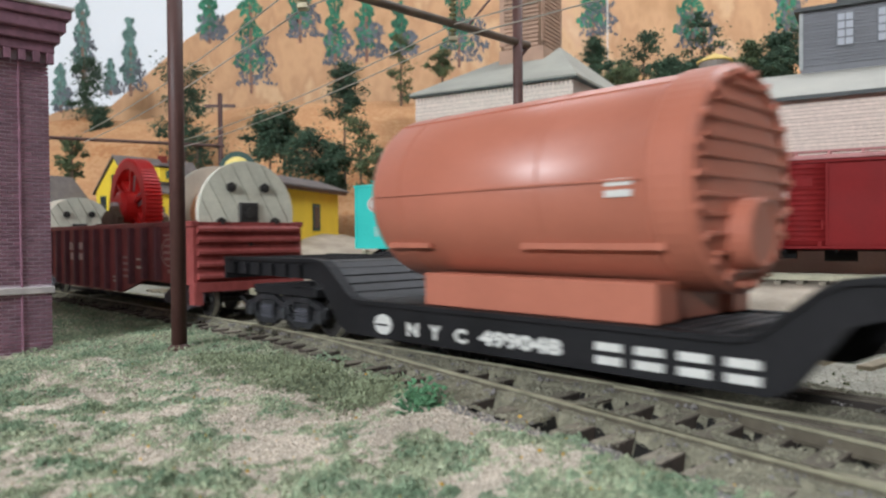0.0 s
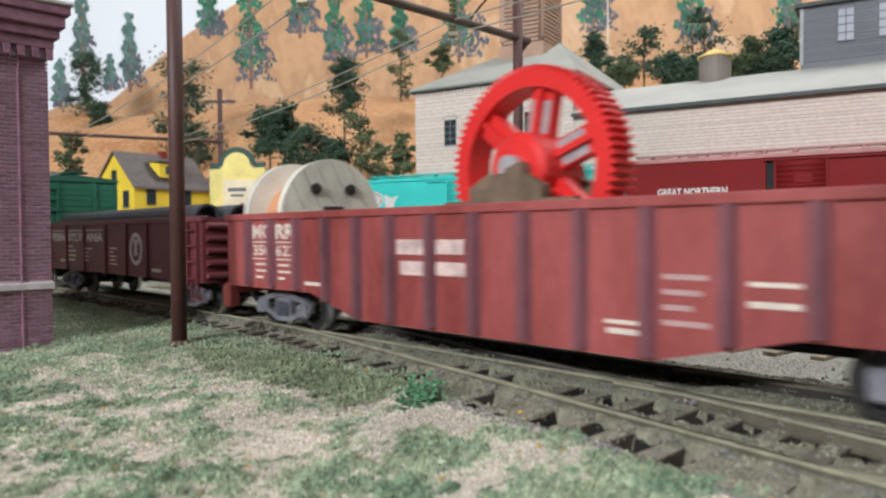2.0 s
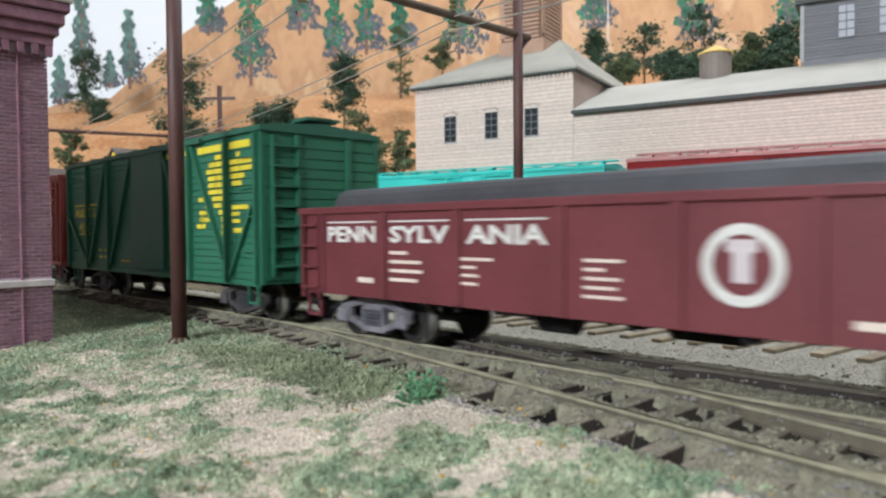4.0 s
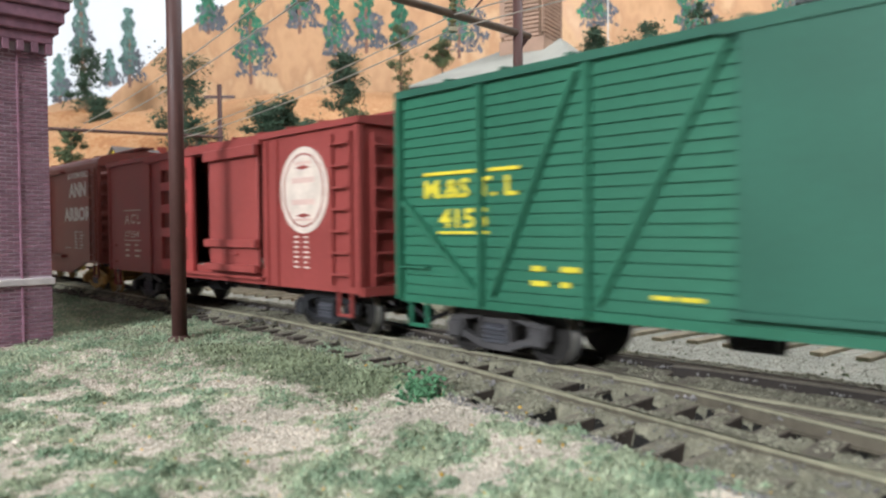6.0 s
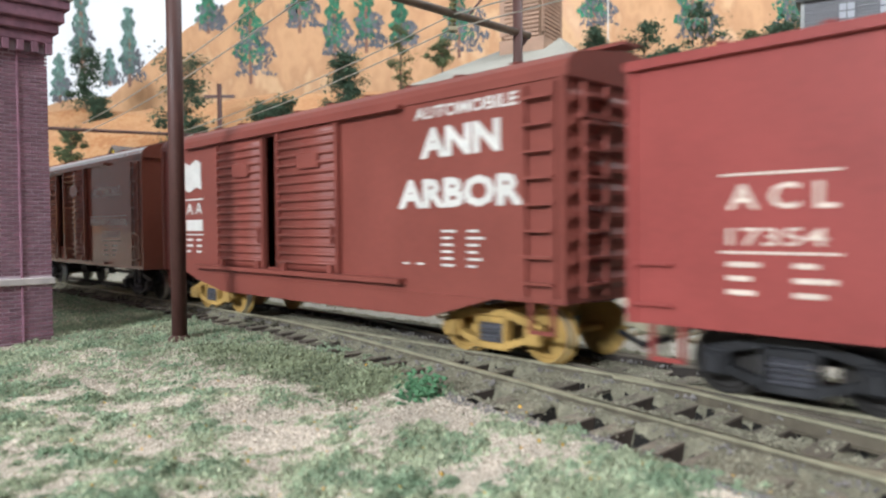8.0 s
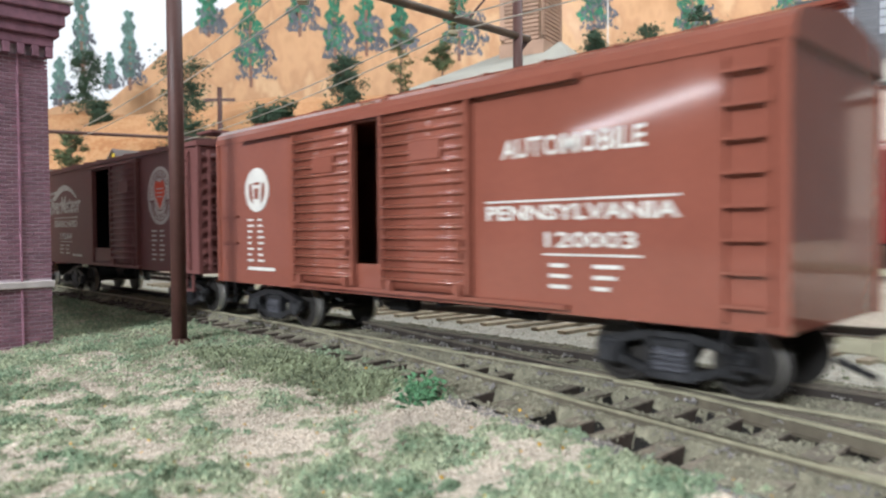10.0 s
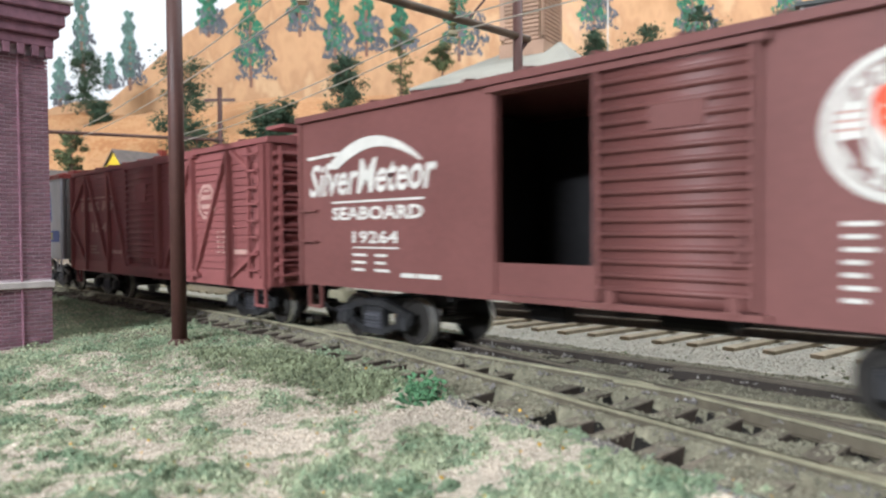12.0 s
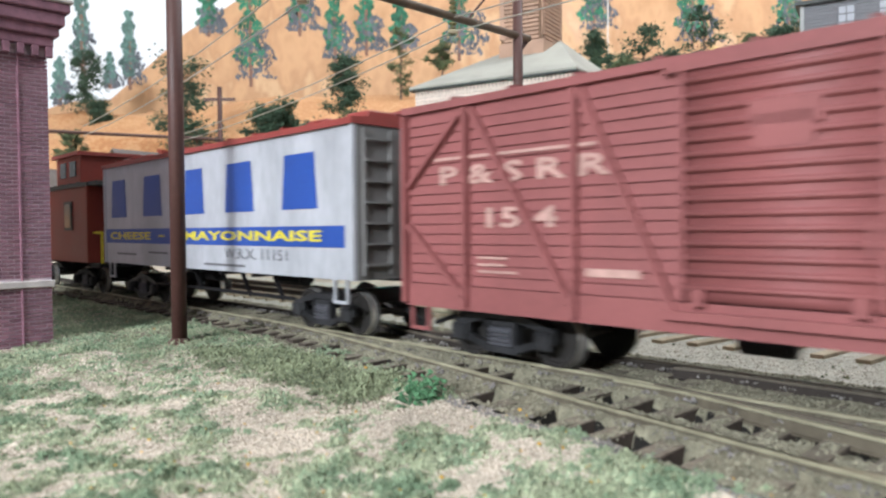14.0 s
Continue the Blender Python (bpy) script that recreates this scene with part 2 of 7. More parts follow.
def beam(bm, a, b, w, h, up=(0, 0, 1)):
    """A square bar from a to b."""
    a, b, up = Vector(a), Vector(b), Vector(up)
    d = (b - a).normalized()
    sd = d.cross(up)
    if sd.length < 1e-4:
        sd = d.cross(Vector((1, 0, 0)))
    sd.normalize()
    u = sd.cross(d)
    vs = [bm.verts.new(p + sd * i * w / 2 + u * j * h / 2) for p in (a, b) for i, j in ((-1, -1), (1, -1), (1, 1), (-1, 1))]
    for q in ((0, 1, 2, 3), (7, 6, 5, 4), (0, 4, 5, 1), (1, 5, 6, 2), (2, 6, 7, 3), (3, 7, 4, 0)):
        bm.faces.new([vs[i] for i in q])
    return bm


def rod(bm, a, b, r, seg=8, r2=None):
    a, b = Vector(a), Vector(b)
    d = b - a
    r2 = r if r2 is None else r2
    m = Matrix.Translation((a + b) / 2) @ d.to_track_quat("Z", "Y").to_matrix().to_4x4()
    bmesh.ops.create_cone(bm, cap_ends=True, segments=seg, radius1=r, radius2=r2, depth=d.length, matrix=m)
    return bm


def prism(bm, pts, a0, a1, axis="x"):
    """A closed outline extruded along an axis. pts are (y, z) for x, (x, z) for y, (x, y) for z."""
    def at(p, a):
        return {"x": (a, p[0], p[1]), "y": (p[0], a, p[1]), "z": (p[0], p[1], a)}[axis]
    v0, v1 = [bm.verts.new(at(p, a0)) for p in pts], [bm.verts.new(at(p, a1)) for p in pts]
    n = len(pts)
    bm.faces.new(v0)
    bm.faces.new(v1[::-1])
    for i in range(n):
        bm.faces.new((v0[i], v0[(i + 1) % n], v1[(i + 1) % n], v1[i]))
    return bm


def lathe(bm, prof, axis="y", seg=24, off=(0, 0, 0)):
    """Revolve (radius, position) points round an axis."""
    rings = []
    for r, a in prof:
        ring = []
        for i in range(seg):
            c, s_ = math.cos(2 * math.pi * i / seg) * r, math.sin(2 * math.pi * i / seg) * r
            p = {"y": (c, a, s_), "x": (a, c, s_), "z": (c, s_, a)}[axis]
            ring.append(bm.verts.new(Vector(p) + Vector(off)))
        rings.append(ring)
    for k in range(len(rings) - 1):
        for i in range(seg):
            bm.faces.new((rings[k][i], rings[k][(i + 1) % seg], rings[k + 1][(i + 1) % seg], rings[k + 1][i]))
    bm.faces.new(rings[0])
    bm.faces.new(rings[-1][::-1])
    return bm


def blobs(name, places, material, label, category, smin, smax, parent=None, flat=0.8, kind="stuff", seed=3, tet=False):
    """Very many small irregular grains or tufts as one mesh."""
    rs = np.random.RandomState(seed)
    P = np.array(places, float)
    n = len(P)
    base = np.array([(1, 0, 0), (-1, 0, 0), (0, 1, 0), (0, -1, 0), (0, 0, 1), (0, 0, -1)], float)
    tri = np.array([(0, 2, 4), (2, 1, 4), (1, 3, 4), (3, 0, 4), (2, 0, 5), (1, 2, 5), (3, 1, 5), (0, 3, 5)])
    if tet:
        base = np.array([(1, 0, -0.4), (-0.5, 0.87, -0.4), (-0.5, -0.87, -0.4), (0, 0, 1.0)], float)
        tri = np.array([(0, 1, 3), (1, 2, 3), (2, 0, 3), (0, 2, 1)])
    nv = len(base)
    a = rs.rand(n) * 6.283
    size = smin + (smax - smin) * rs.rand(n) ** 2
    V = base[None] * (0.6 + 0.8 * rs.rand(n, nv, 1)) * size[:, None, None]
    V += rs.randn(n, nv, 3) * 0.18 * size[:, None, None]
    V[:, :, 2] *= flat
    c, s_ = np.cos(a)[:, None], np.sin(a)[:, None]
    X = V[:, :, 0] * c - V[:, :, 1] * s_
    Y = V[:, :, 0] * s_ + V[:, :, 1] * c
    V[:, :, 0], V[:, :, 1] = X, Y
    V += P[:, None, :]
    F = (tri[None] + nv * np.arange(n)[:, None, None]).reshape(-1, 3)
    me = bpy.data.meshes.new(name)
    me.from_pydata((V.reshape(-1, 3) * S).tolist(), [], F.tolist())
    me.materials.append(material)
    ob = new(name, me)
    if parent is not None:
        ob.parent = parent
        if kind:
            ob["kind"] = kind
        return ob
    return tagged(ob, label, category, kind=kind)


def words(txt, x0, x1, z0, z1, y, material, parent, bold=0.0, name="lettering", slant=0.0, rise=0.0):
    """Raised writing that fills the given rectangle on a side facing -y."""
    cu = bpy.data.curves.new("lettering", "FONT")
    cu.body, cu.size, cu.resolution_u, cu.offset, cu.shear = txt, 1.0, 2, bold, slant
    tmp = bpy.data.objects.new("lettering_tmp", cu)
    me = bpy.data.meshes.new_from_object(tmp)
    bpy.data.objects.remove(tmp)
    co = np.array([v.co for v in me.vertices])
    lo, hi = co.min(0), co.max(0)
    for v in me.vertices:
        u = (v.co.x - lo[0]) / (hi[0] - lo[0])
        v.co = Vector((x0 + u * (x1 - x0), y, z0 + (v.co.y - lo[1]) / (hi[1] - lo[1]) * (z1 - z0) + rise * u)) * S
    me.materials.append(material)
    me.name = name
    ob = new(name, me)
    ob.parent = parent
    return ob


def bars(rects, y, material, parent, name="stencil_bar", t=0.06):
    for x0, x1, z0, z1 in rects:
        part(name, box(B(), x0, x1, y - t, y + t, z0, z1), material, parent)


def disc(cx, cz, rx, rz, y, material, parent, name="herald", inner=0.0, t=0.06, seg=32, label=""):
    bm = B()
    if inner:
        v = []
        for k in (1.0, inner):
            for yy in (y - t, y + t):
                v.append([bm.verts.new((cx + rx * k * math.cos(6.28319 * i / seg), yy, cz + rz * k * math.sin(6.28319 * i / seg))) for i in range(seg)])
        for i in range(seg):
            j = (i + 1) % seg
            for a, b in ((0, 1), (1, 3), (3, 2), (2, 0)):
                bm.faces.new((v[a][i], v[a][j], v[b][j], v[b][i]))
    else:
        prism(bm, [(cx + rx * math.cos(6.28319 * i / seg), cz + rz * math.sin(6.28319 * i / seg)) for i in range(seg)], y - t, y + t, "y")
    return part(name, bm, material, parent, label)


def data_block(x0, x1, z0, z1, rows, cols, y, material, parent):
    """Unreadably small stencil writing as short bars."""
    rs = random.Random(int(x0 * 100 + z0))
    h = (z1 - z0) / rows
    r = []
    for i in range(rows):
        for c in range(cols):
            w = (x1 - x0) / cols
            r.append((x0 + c * w, x0 + c * w + w * rs.uniform(0.3, 0.62), z1 - i * h - h * 0.48, z1 - i * h - h * 0.12))
    bars(r, y, material, parent)


# ---- ground ----
def sm(a, b, x):
    k = min(1, max(0, (x - a) / (b - a)))
    return k * k * (3 - 2 * k)


def track_so(x, y):
    return x * DX + (y - Y0) * DY, x * NX + (y - Y0) * NY


def oa(s):
    """The near rail of the diverging route."""
    k = max(0, s + 62)
    return 8.25 + (0.0022 * k * k if k < 39 else 3.35 + 0.1716 * (k - 39))


def gz(x, y):
    s, o = track_so(x, y)
    z = -3.3 + 6.2 * sm(-95, -150, o)
    e = o - oa(s)
    z += (0.6 + 0.9 * sm(-25, 15, s)) * sm(6, 9, e) * sm(34, 12, e) - 3.2 * sm(-25, -18, o) * sm(8, 4, e)
    z += 24 * sm(430, 590, y) * sm(10, -110, x)
    z += 1.3 * noise.noise(Vector((x / 22, y / 22, 0))) * sm(24, 34, o)
    z += 0.45 * noise.noise(Vector((x / 6, y / 6, 3))) * sm(22, 30, o)
    z += 0.5 * noise.noise(Vector((x / 9, y / 9, 7))) * sm(-16, -24, o) * (1 - sm(-70, -90, o))
    return z


def grid_sheet(name, xs, ys, zf, material):
    verts = [(x * S, y * S, zf(x, y) * S) for y in ys for x in xs]
    n = len(xs)
    faces = [(j * n + i, j * n + i + 1, (j + 1) * n + i + 1, (j + 1) * n + i) for j in range(len(ys) - 1) for i in range(n - 1)]
    me = bpy.data.meshes.new(name)
    me.from_pydata(verts, [], faces)
    for f in me.polygons:
        f.use_smooth = True
    me.materials.append(material)
    return new(name, me)


xs = [-1000, -800, -600, -480] + list(range(-400, -140, 10)) + list(range(-140, 140, 2)) + list(range(140, 420, 10)) + [480, 700, 1000]
ys = [-120, -60] + list(range(0, 260, 2)) + list(range(260, 680, 10)) + [720, 800, 900, 1010]
tagged(grid_sheet("ground", xs, ys, gz, M["earth"]), "sandy beige scenery base with green staining", "ground", kind="structure")


def strip(o0, o1, s0, s1, z, mname, name, label, edge=3.0):
    """A shallow ballast bed along the main track."""
    bm = B()
    n = 60
    rows = []
    for i in range(n + 1):
        s = s0 + (s1 - s0) * i / n
        r = []
        for o, dz in ((o0 + 0.8 * noise.noise(Vector((s / 5, 1, 0))), -1.8), (o0 + edge, 0), (o1 - edge, 0), (o1 + 0.8 * noise.noise(Vector((s / 5, 9, 0))), -1.8)):
            x, y = tp(s, o)
            r.append(bm.verts.new((x, y, z + dz)))
        rows.append(r)
    for a, b in zip(rows, rows[1:]):
        for i in range(3):
            bm.faces.new((a[i], a[i + 1], b[i + 1], b[i]))
    ob = link(name, bm, M[mname])
    return tagged(ob, label, "ballast", kind="structure")




PITCH, TIE0 = 6.75, -249.2      # tie spacing and the place of the first tie


def pit(s, o):
    """How far the ballast is missing in the crib between two ties, 0 to 1."""
    k = round((s - TIE0) / PITCH - 0.5)
    ds = abs(s - (TIE0 + (k + 0.5) * PITCH))
    if ds > 2.5:
        return 0.0
    r = random.Random(k * 7 + 3)
    n = 0.5 * noise.noise(Vector((s / 1.6, o / 1.6, 3)))
    d = 0.0
    # between the two near rails, in front of the far rail, and outside the diverging rail
    for c, half, chance in ((8.25 + 0.36 * (oa(s) - 8.25) + 0.6, 2.7, 1.0 if s > 58 else 0.5), (-5.6, 2.2, 0.8 if s > 25 else 0.3), (oa(s) + 4.7, 3.0, 0.95 if 50 < s < 68 else 0.3)):
        w = half * r.uniform(0.8, 1.05) * (1.0 if s > 30 or c > 12 else 0.7)
        if r.random() < chance and c - w > -7.4 and (c > oa(s) or c + w < oa(s) - 1.0):
            d = max(d, sm(w + 0.7, w - 0.5, abs(o - c) + n))
    return d * sm(2.5, 1.9, ds + 0.3 * abs(n))


def fill_z(s, o):
    """Top of the ballast: nearly level with the ties, banked against the near rails, with pits in some cribs."""
    n = noise.noise(Vector((s / 7, o / 5, 0))) + 0.5 * noise.noise(Vector((s / 2.5, o / 2.5, 3)))
    z = -1.72 + 0.30 * n
    e1, e2 = o - 8.25, o - oa(s)
    bank = max(sm(3.4, 0.6, abs(e1)) * (1.0 if e1 > 0 else 0.45), sm(3.2, 0.6, abs(e2)) * (0.9 if e2 < 0 else 0.7) if s > -60 else 0)
    z += bank * (1.0 + 0.4 * n)
    z -= 0.8 * sm(2.0, 5.0, e2) * sm(20, -15, s)
    return z - 3.3 * pit(s, o) + 0.12 * noise.noise(Vector((s, o, 8)))


def bed(name, zf, material, label):
    ss = np.concatenate([np.arange(-300, -120, 1.5), np.arange(-120, 120, 0.55)])
    verts, faces = [], []
    m = 74
    for s in ss:
        lo, hi = -20.0, max(18.0, oa(s) + 9.0)
        for j in range(m):
            o = lo + (hi - lo) * j / (m - 1)
            x, y = tp(s, o)
            verts.append((x * S, y * S, zf(s, o) * S))
    for i in range(len(ss) - 1):
        for j in range(m - 1):
            q = i * m + j
            faces.append((q, q + 1, q + m + 1, q + m))
    me = bpy.data.meshes.new(name)
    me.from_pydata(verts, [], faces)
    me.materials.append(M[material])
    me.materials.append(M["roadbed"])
    # low faces get the near-black colour as painted shade in the pits
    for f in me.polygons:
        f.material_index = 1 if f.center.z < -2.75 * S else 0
    tagged(new(name, me), label, "ballast", kind="structure")


bed("roadbed", lambda s, o: -5.1, "roadbed", "dark roadbed under the main track, near-black with painted pit shade")
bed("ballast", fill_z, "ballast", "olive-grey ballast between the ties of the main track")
strip(-125, -19, -420, 170, -2.95, "bedg", "ballast", "pale grey ballast bed under the second track")


# ---- track ----
def rail_pts(name, pts, parent, label="", head="rail", web="railweb"):
    """A rail with base, web and head along plan points (s, o)."""
    prof = [(-0.75, -2.1), (0.75, -2.1), (0.75, -1.95), (0.18, -1.8), (0.18, -0.55), (0.38, -0.42), (0.38, -0.06), (0.3, 0), (-0.3, 0), (-0.38, -0.06), (-0.38, -0.42), (-0.18, -0.55), (-0.18, -1.8), (-0.75, -1.95)]
    bm = B()
    rings = []
    for s, o in pts:
        r = []
        for a, z in prof:
            x, y = tp(s, o + a)
            r.append(bm.verts.new((x, y, z)))
        rings.append(r)
    k = len(prof)
    for a, b in zip(rings, rings[1:]):
        for i in range(k):
            f = bm.faces.new((a[i], a[(i + 1) % k], b[(i + 1) % k], b[i]))
            f.material_index = 1 if 1 <= i <= 4 or i >= 11 else 0
    bm.faces.new(rings[0])
    bm.faces.new(rings[-1][::-1])
    ob = part(name, bm, M[head], parent, label)
    ob.data.materials.append(M[web])
    return ob


main = tagged(empty("main_track"), "weathered turnout track with dark ties and rusty rails", "railway track")
S0, S1 = -430, 175
rail_pts("rail", [(S0, 8.25), (S1, 8.25)], main)
# the far rail's unlit side is put into its darker colour
rail_pts("rail", [(S0, -8.25), (S1, -8.25)], main, "rusty far rail, coloured dark for its unlit side", "darkrail", "darkweb")
div = [(-55 + 6 * i, oa(-55 + 6 * i)) for i in range(0, 38)]
rail_pts("rail", div, main)
rail_pts("rail", [(s, o - 16.6) for s, o in div if o - 16.6 > -7.1], main, "dark rusty closure rail", "darkrail", "darkweb")
rail_pts("guard_rail", [(48, 9.6), (60, 10.2), (74, 13.6), (87, 16.6)], main)
rail_pts("guard_rail", [(52, 26.2 - 1.6), (60, 25.8), (84, 29.9), (92, 30.0)], main)
rail_pts("guard_rail", [(50, -5.2), (56, -6.5), (80, -6.5), (86, -5.2)], main, "dark rusty guard rail", "darkrail", "darkweb")


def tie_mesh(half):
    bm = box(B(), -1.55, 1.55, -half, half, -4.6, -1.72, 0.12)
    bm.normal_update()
    # dusty colour on the top, shade-darkened brown on the sides
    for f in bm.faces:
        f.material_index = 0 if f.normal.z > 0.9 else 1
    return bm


rs = random.Random(4)
for i in range(62):
    s = TIE0 + PITCH * i
    if s > 165:
        break
    near = max(15, oa(s) + 7.5) + rs.uniform(-0.8, 0.8)
    far = -15
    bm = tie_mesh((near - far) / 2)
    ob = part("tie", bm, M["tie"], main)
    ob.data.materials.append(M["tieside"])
    x, y = tp(s + rs.uniform(-0.4, 0.4), (near + far) / 2)
    ob.matrix_basis = pose(x * S, y * S, rs.uniform(-0.1, 0.05) * S, 0, 0, HEAD + rs.uniform(-2, 2))

second = tagged(empty("second_track"), "second straight track with pale tan ties on grey ballast", "railway track")
# it runs off from the main line on long ties
for k in (0, -16.5):
    rail_pts("rail", [(S0, -56.5 + k + 0.125 * 60), (-60, -56.5 + k + 0.125 * 60), (S1, -56.5 + k - 0.125 * S1)], second, "dark rusty rail", "darkrail", "darkweb")
tie1 = part("tie", box(B(), -1.35, 1.35, -25, 25, -3.9, -2.12, 0.12), mat("tan_tie_wood", (0.36, 0.30, 0.21), 0.85, var=0.3, big=150, rand=0.2, bump=0.2), second)
for i in range(48):
    s = -242.6 + 8.2 * i
    o = tie1 if i == 0 else again(tie1, second)
    x, y = tp(s, -39.6 - 25 - 0.105 * max(s, -60) + rs.uniform(-0.8, 0.8))
    o.matrix_basis = pose(x * S, y * S, 0, 0, 0, HEAD - 5.5 + rs.uniform(-1.5, 1.5))

# siding behind, on higher ground
ZS = 6.3
A2 = -31.41
D2X, D2Y = math.cos(radians(A2)), math.sin(radians(A2))
B2X, B2Y = -D2Y, D2X            # away from the viewer


def sp(k, b):
    """Plan place k along the siding (from the turquoise car's far end) and b behind its near side."""
    return -48 + k * D2X + b * B2X, 395.6 + k * D2Y + b * B2Y


siding = tagged(empty("siding_track"), "siding track with brown ties on tan ballast", "railway track")
for b in (17.4 - 8.25, 17.4 + 8.25):
    bm = B()
    beam(bm, (*sp(-120, b), ZS - 1.0), (*sp(420, b), ZS - 1.0), 1.0, 2.0)
    part("rail", bm, M["rail"], siding)
tie2 = part("tie", box(B(), -1.3, 1.3, -15, 15, -3.6, -2.1), M["tie"], siding)
for i in range(64):
    o = tie2 if i == 0 else again(tie2, siding)
    x, y = sp(-100 + 8 * i, 17.4)
    o.matrix_basis = pose(x * S, y * S, ZS * S, 0, 0, A2)

# ---- loose ballast grains, stuff ----
rs2 = np.random.RandomState(5)
pts, plates = [], []
for _ in range(60000):
    s = rs2.uniform(-130, 110)
    o = rs2.uniform(-20, max(18, oa(s) + 9))
    zf = fill_z(s, o)
    if zf > -2.7 or rs2.rand() < 0.02:
        x, y = tp(s, o)
        pts.append((x, y, max(zf, -5.0) + 0.02))
for i in range(62):
    s = TIE0 + PITCH * i
    for o in (8.25, -8.25, oa(s), oa(s) - 16.6):
        if o < -9 or s > 130 or s < -130:
            continue
        for _ in range(30):
            x, y = tp(s + rs2.randn() * 0.9, o + rs2.choice((-1, 1)) * rs2.uniform(0.7, 2.6))
            plates.append((x, y, -1.25 + 0.5 * rs2.rand()))
blobs("ballast_grains", pts, M["grit"], "olive-grey ballast grains between the ties", "ballast", 0.12, 0.34)
blobs("ballast_grains", plates, M["gritl"], "lilac-grey grit heaped at the rail fastenings", "ballast", 0.16, 0.4, seed=8)
pts = []
for _ in range(30000):
    s, o = rs2.uniform(-160, 130), rs2.uniform(-50, -15)
    x, y = tp(s, o)
    pts.append((x, y, -3.0 if o > -28 else -2.95))
for _ in range(16000):
    s, o = rs2.uniform(-160, 130), rs2.uniform(-110, -50)
    x, y = tp(s, o)
    pts.append((x, y, -2.9))
blobs("ballast_grains", pts, M["gritg"], "pale grey ballast grains beside the second track", "ballast", 0.10, 0.27)


# ---- grass and weeds ----
def green_at(x, y):
    s, o = track_so(x, y)
    g = 0.75 * noise.noise(Vector((x / 13, y / 13, 1))) + 0.75 * noise.noise(Vector((x / 5.5, y / 5.5, 2))) + 0.45 * noise.noise(Vector((x / 2.2, y / 2.2, 4)))
    g += 0.34 * sm(86, 66, y) - 0.34 * math.exp(-((x + 18) / 26) ** 2 - ((y - 103) / 20) ** 2)
    g -= 0.6 * sm(24, 8, o - oa(s)) * sm(15, 40, s)
    g += 0.34 * sm(-60, -82, x) + 0.35 * sm(150, 175, y) + 0.3 * sm(20, 8, o - oa(s)) - 0.02
    return g


tuft, cool, dry, dark, bright, flake, soil = [], [], [], [], [], [], []
for _ in range(560000):
    y = 58 + 235 * rs2.rand() ** 1.9
    x = rs2.uniform(-0.66, 0.56) * y
    s, o = track_so(x, y)
    e = o - oa(s)
    if e < 3.2 or (o < 15.5 and s < -60):
        continue
    if e < 9.5 and (noise.noise(Vector((x / 4, y / 4, 9))) < (0.04 if s > -20 else 0.45) or pit(s, o) > 0.2):
        continue
    g = green_at(x, y)
    z = max(gz(x, y), -2.0 if e < 9.5 else -9)
    q = rs2.rand()
    c2 = noise.noise(Vector((x / 1.7, y / 1.7, 14)))
    if g + 0.45 * c2 > -0.36 + 0.85 * q:
        up = 0.10 + 1.25 * rs2.rand() * min(1, max(0, g + 0.9 * c2))
        (cool if noise.noise(Vector((x / 7, y / 7, 12))) + 0.5 * (q - 0.5) > 0.02 else tuft).append((x, y, z + up))
    elif rs2.rand() < 0.75:
        (soil if e < 11 and s > 10 and rs2.rand() < 0.45 else dry).append((x, y, z + 0.1))
    if rs2.rand() < 0.0007:
        flake.append((x, y, z + 0.5))
for k in range(135):
    s = rs2.uniform(-38, 22)
    o = 33 + 2.9 * rs2.randn() + 0.06 * (s + 20)
    if noise.noise(Vector((s / 6, o / 6, 21))) < -0.22:
        continue
    for _ in range(170):
        ds, do = rs2.randn(2) * 1.7
        x, y = tp(s + ds, o + do)
        dark.append((x, y, gz(x, y) + abs(rs2.randn()) * (0.55 + 0.7 * max(0, noise.noise(Vector((x / 2, y / 2, 5)))))))
for _ in range(260):
    ds, do = rs2.randn(2) * 1.9
    x, y = tp(30 + ds, 33.5 + do)
    bright.append((x, y, gz(x, y) + abs(rs2.randn()) * 1.3))
for _ in range(1500):
    s = rs2.uniform(-120, 90)
    o = rs2.choice([rs2.uniform(10, 30), rs2.uniform(-45, -18)])
    if noise.noise(Vector((s / 7, o / 7, 4))) > 0.25:
        x, y = tp(s, o)
        dark.append((x, y, -2.7))
blobs("grass", tuft, M["foam"], "grey-green foam grass in patches", "grass", 0.11, 0.40, seed=1, tet=True)
blobs("grass", cool, M["foamt"], "cool green foam grass in patches", "grass", 0.11, 0.40, seed=6, tet=True)
blobs("dry_grass", dry, M["straw"], "straw-coloured flakes on sandy ground", "grass", 0.10, 0.34, seed=2, flat=0.5, tet=True)
blobs("weeds", dark, M["foamd"], "olive weeds along the edge of the track", "grass", 0.14, 0.5, seed=3, tet=True)
blobs("weed_clump", bright, M["foamb"], "bright green weed clump beside the track", "grass", 0.2, 0.6, seed=4)
blobs("orange_flakes", flake, M["orange"], "orange leaf flakes in the grass", "grass", 0.1, 0.26, seed=5)
blobs("loose_grit", soil, M["gritl"], "grey-brown grit along the edge of the turnout", "ballast", 0.12, 0.4, seed=9)


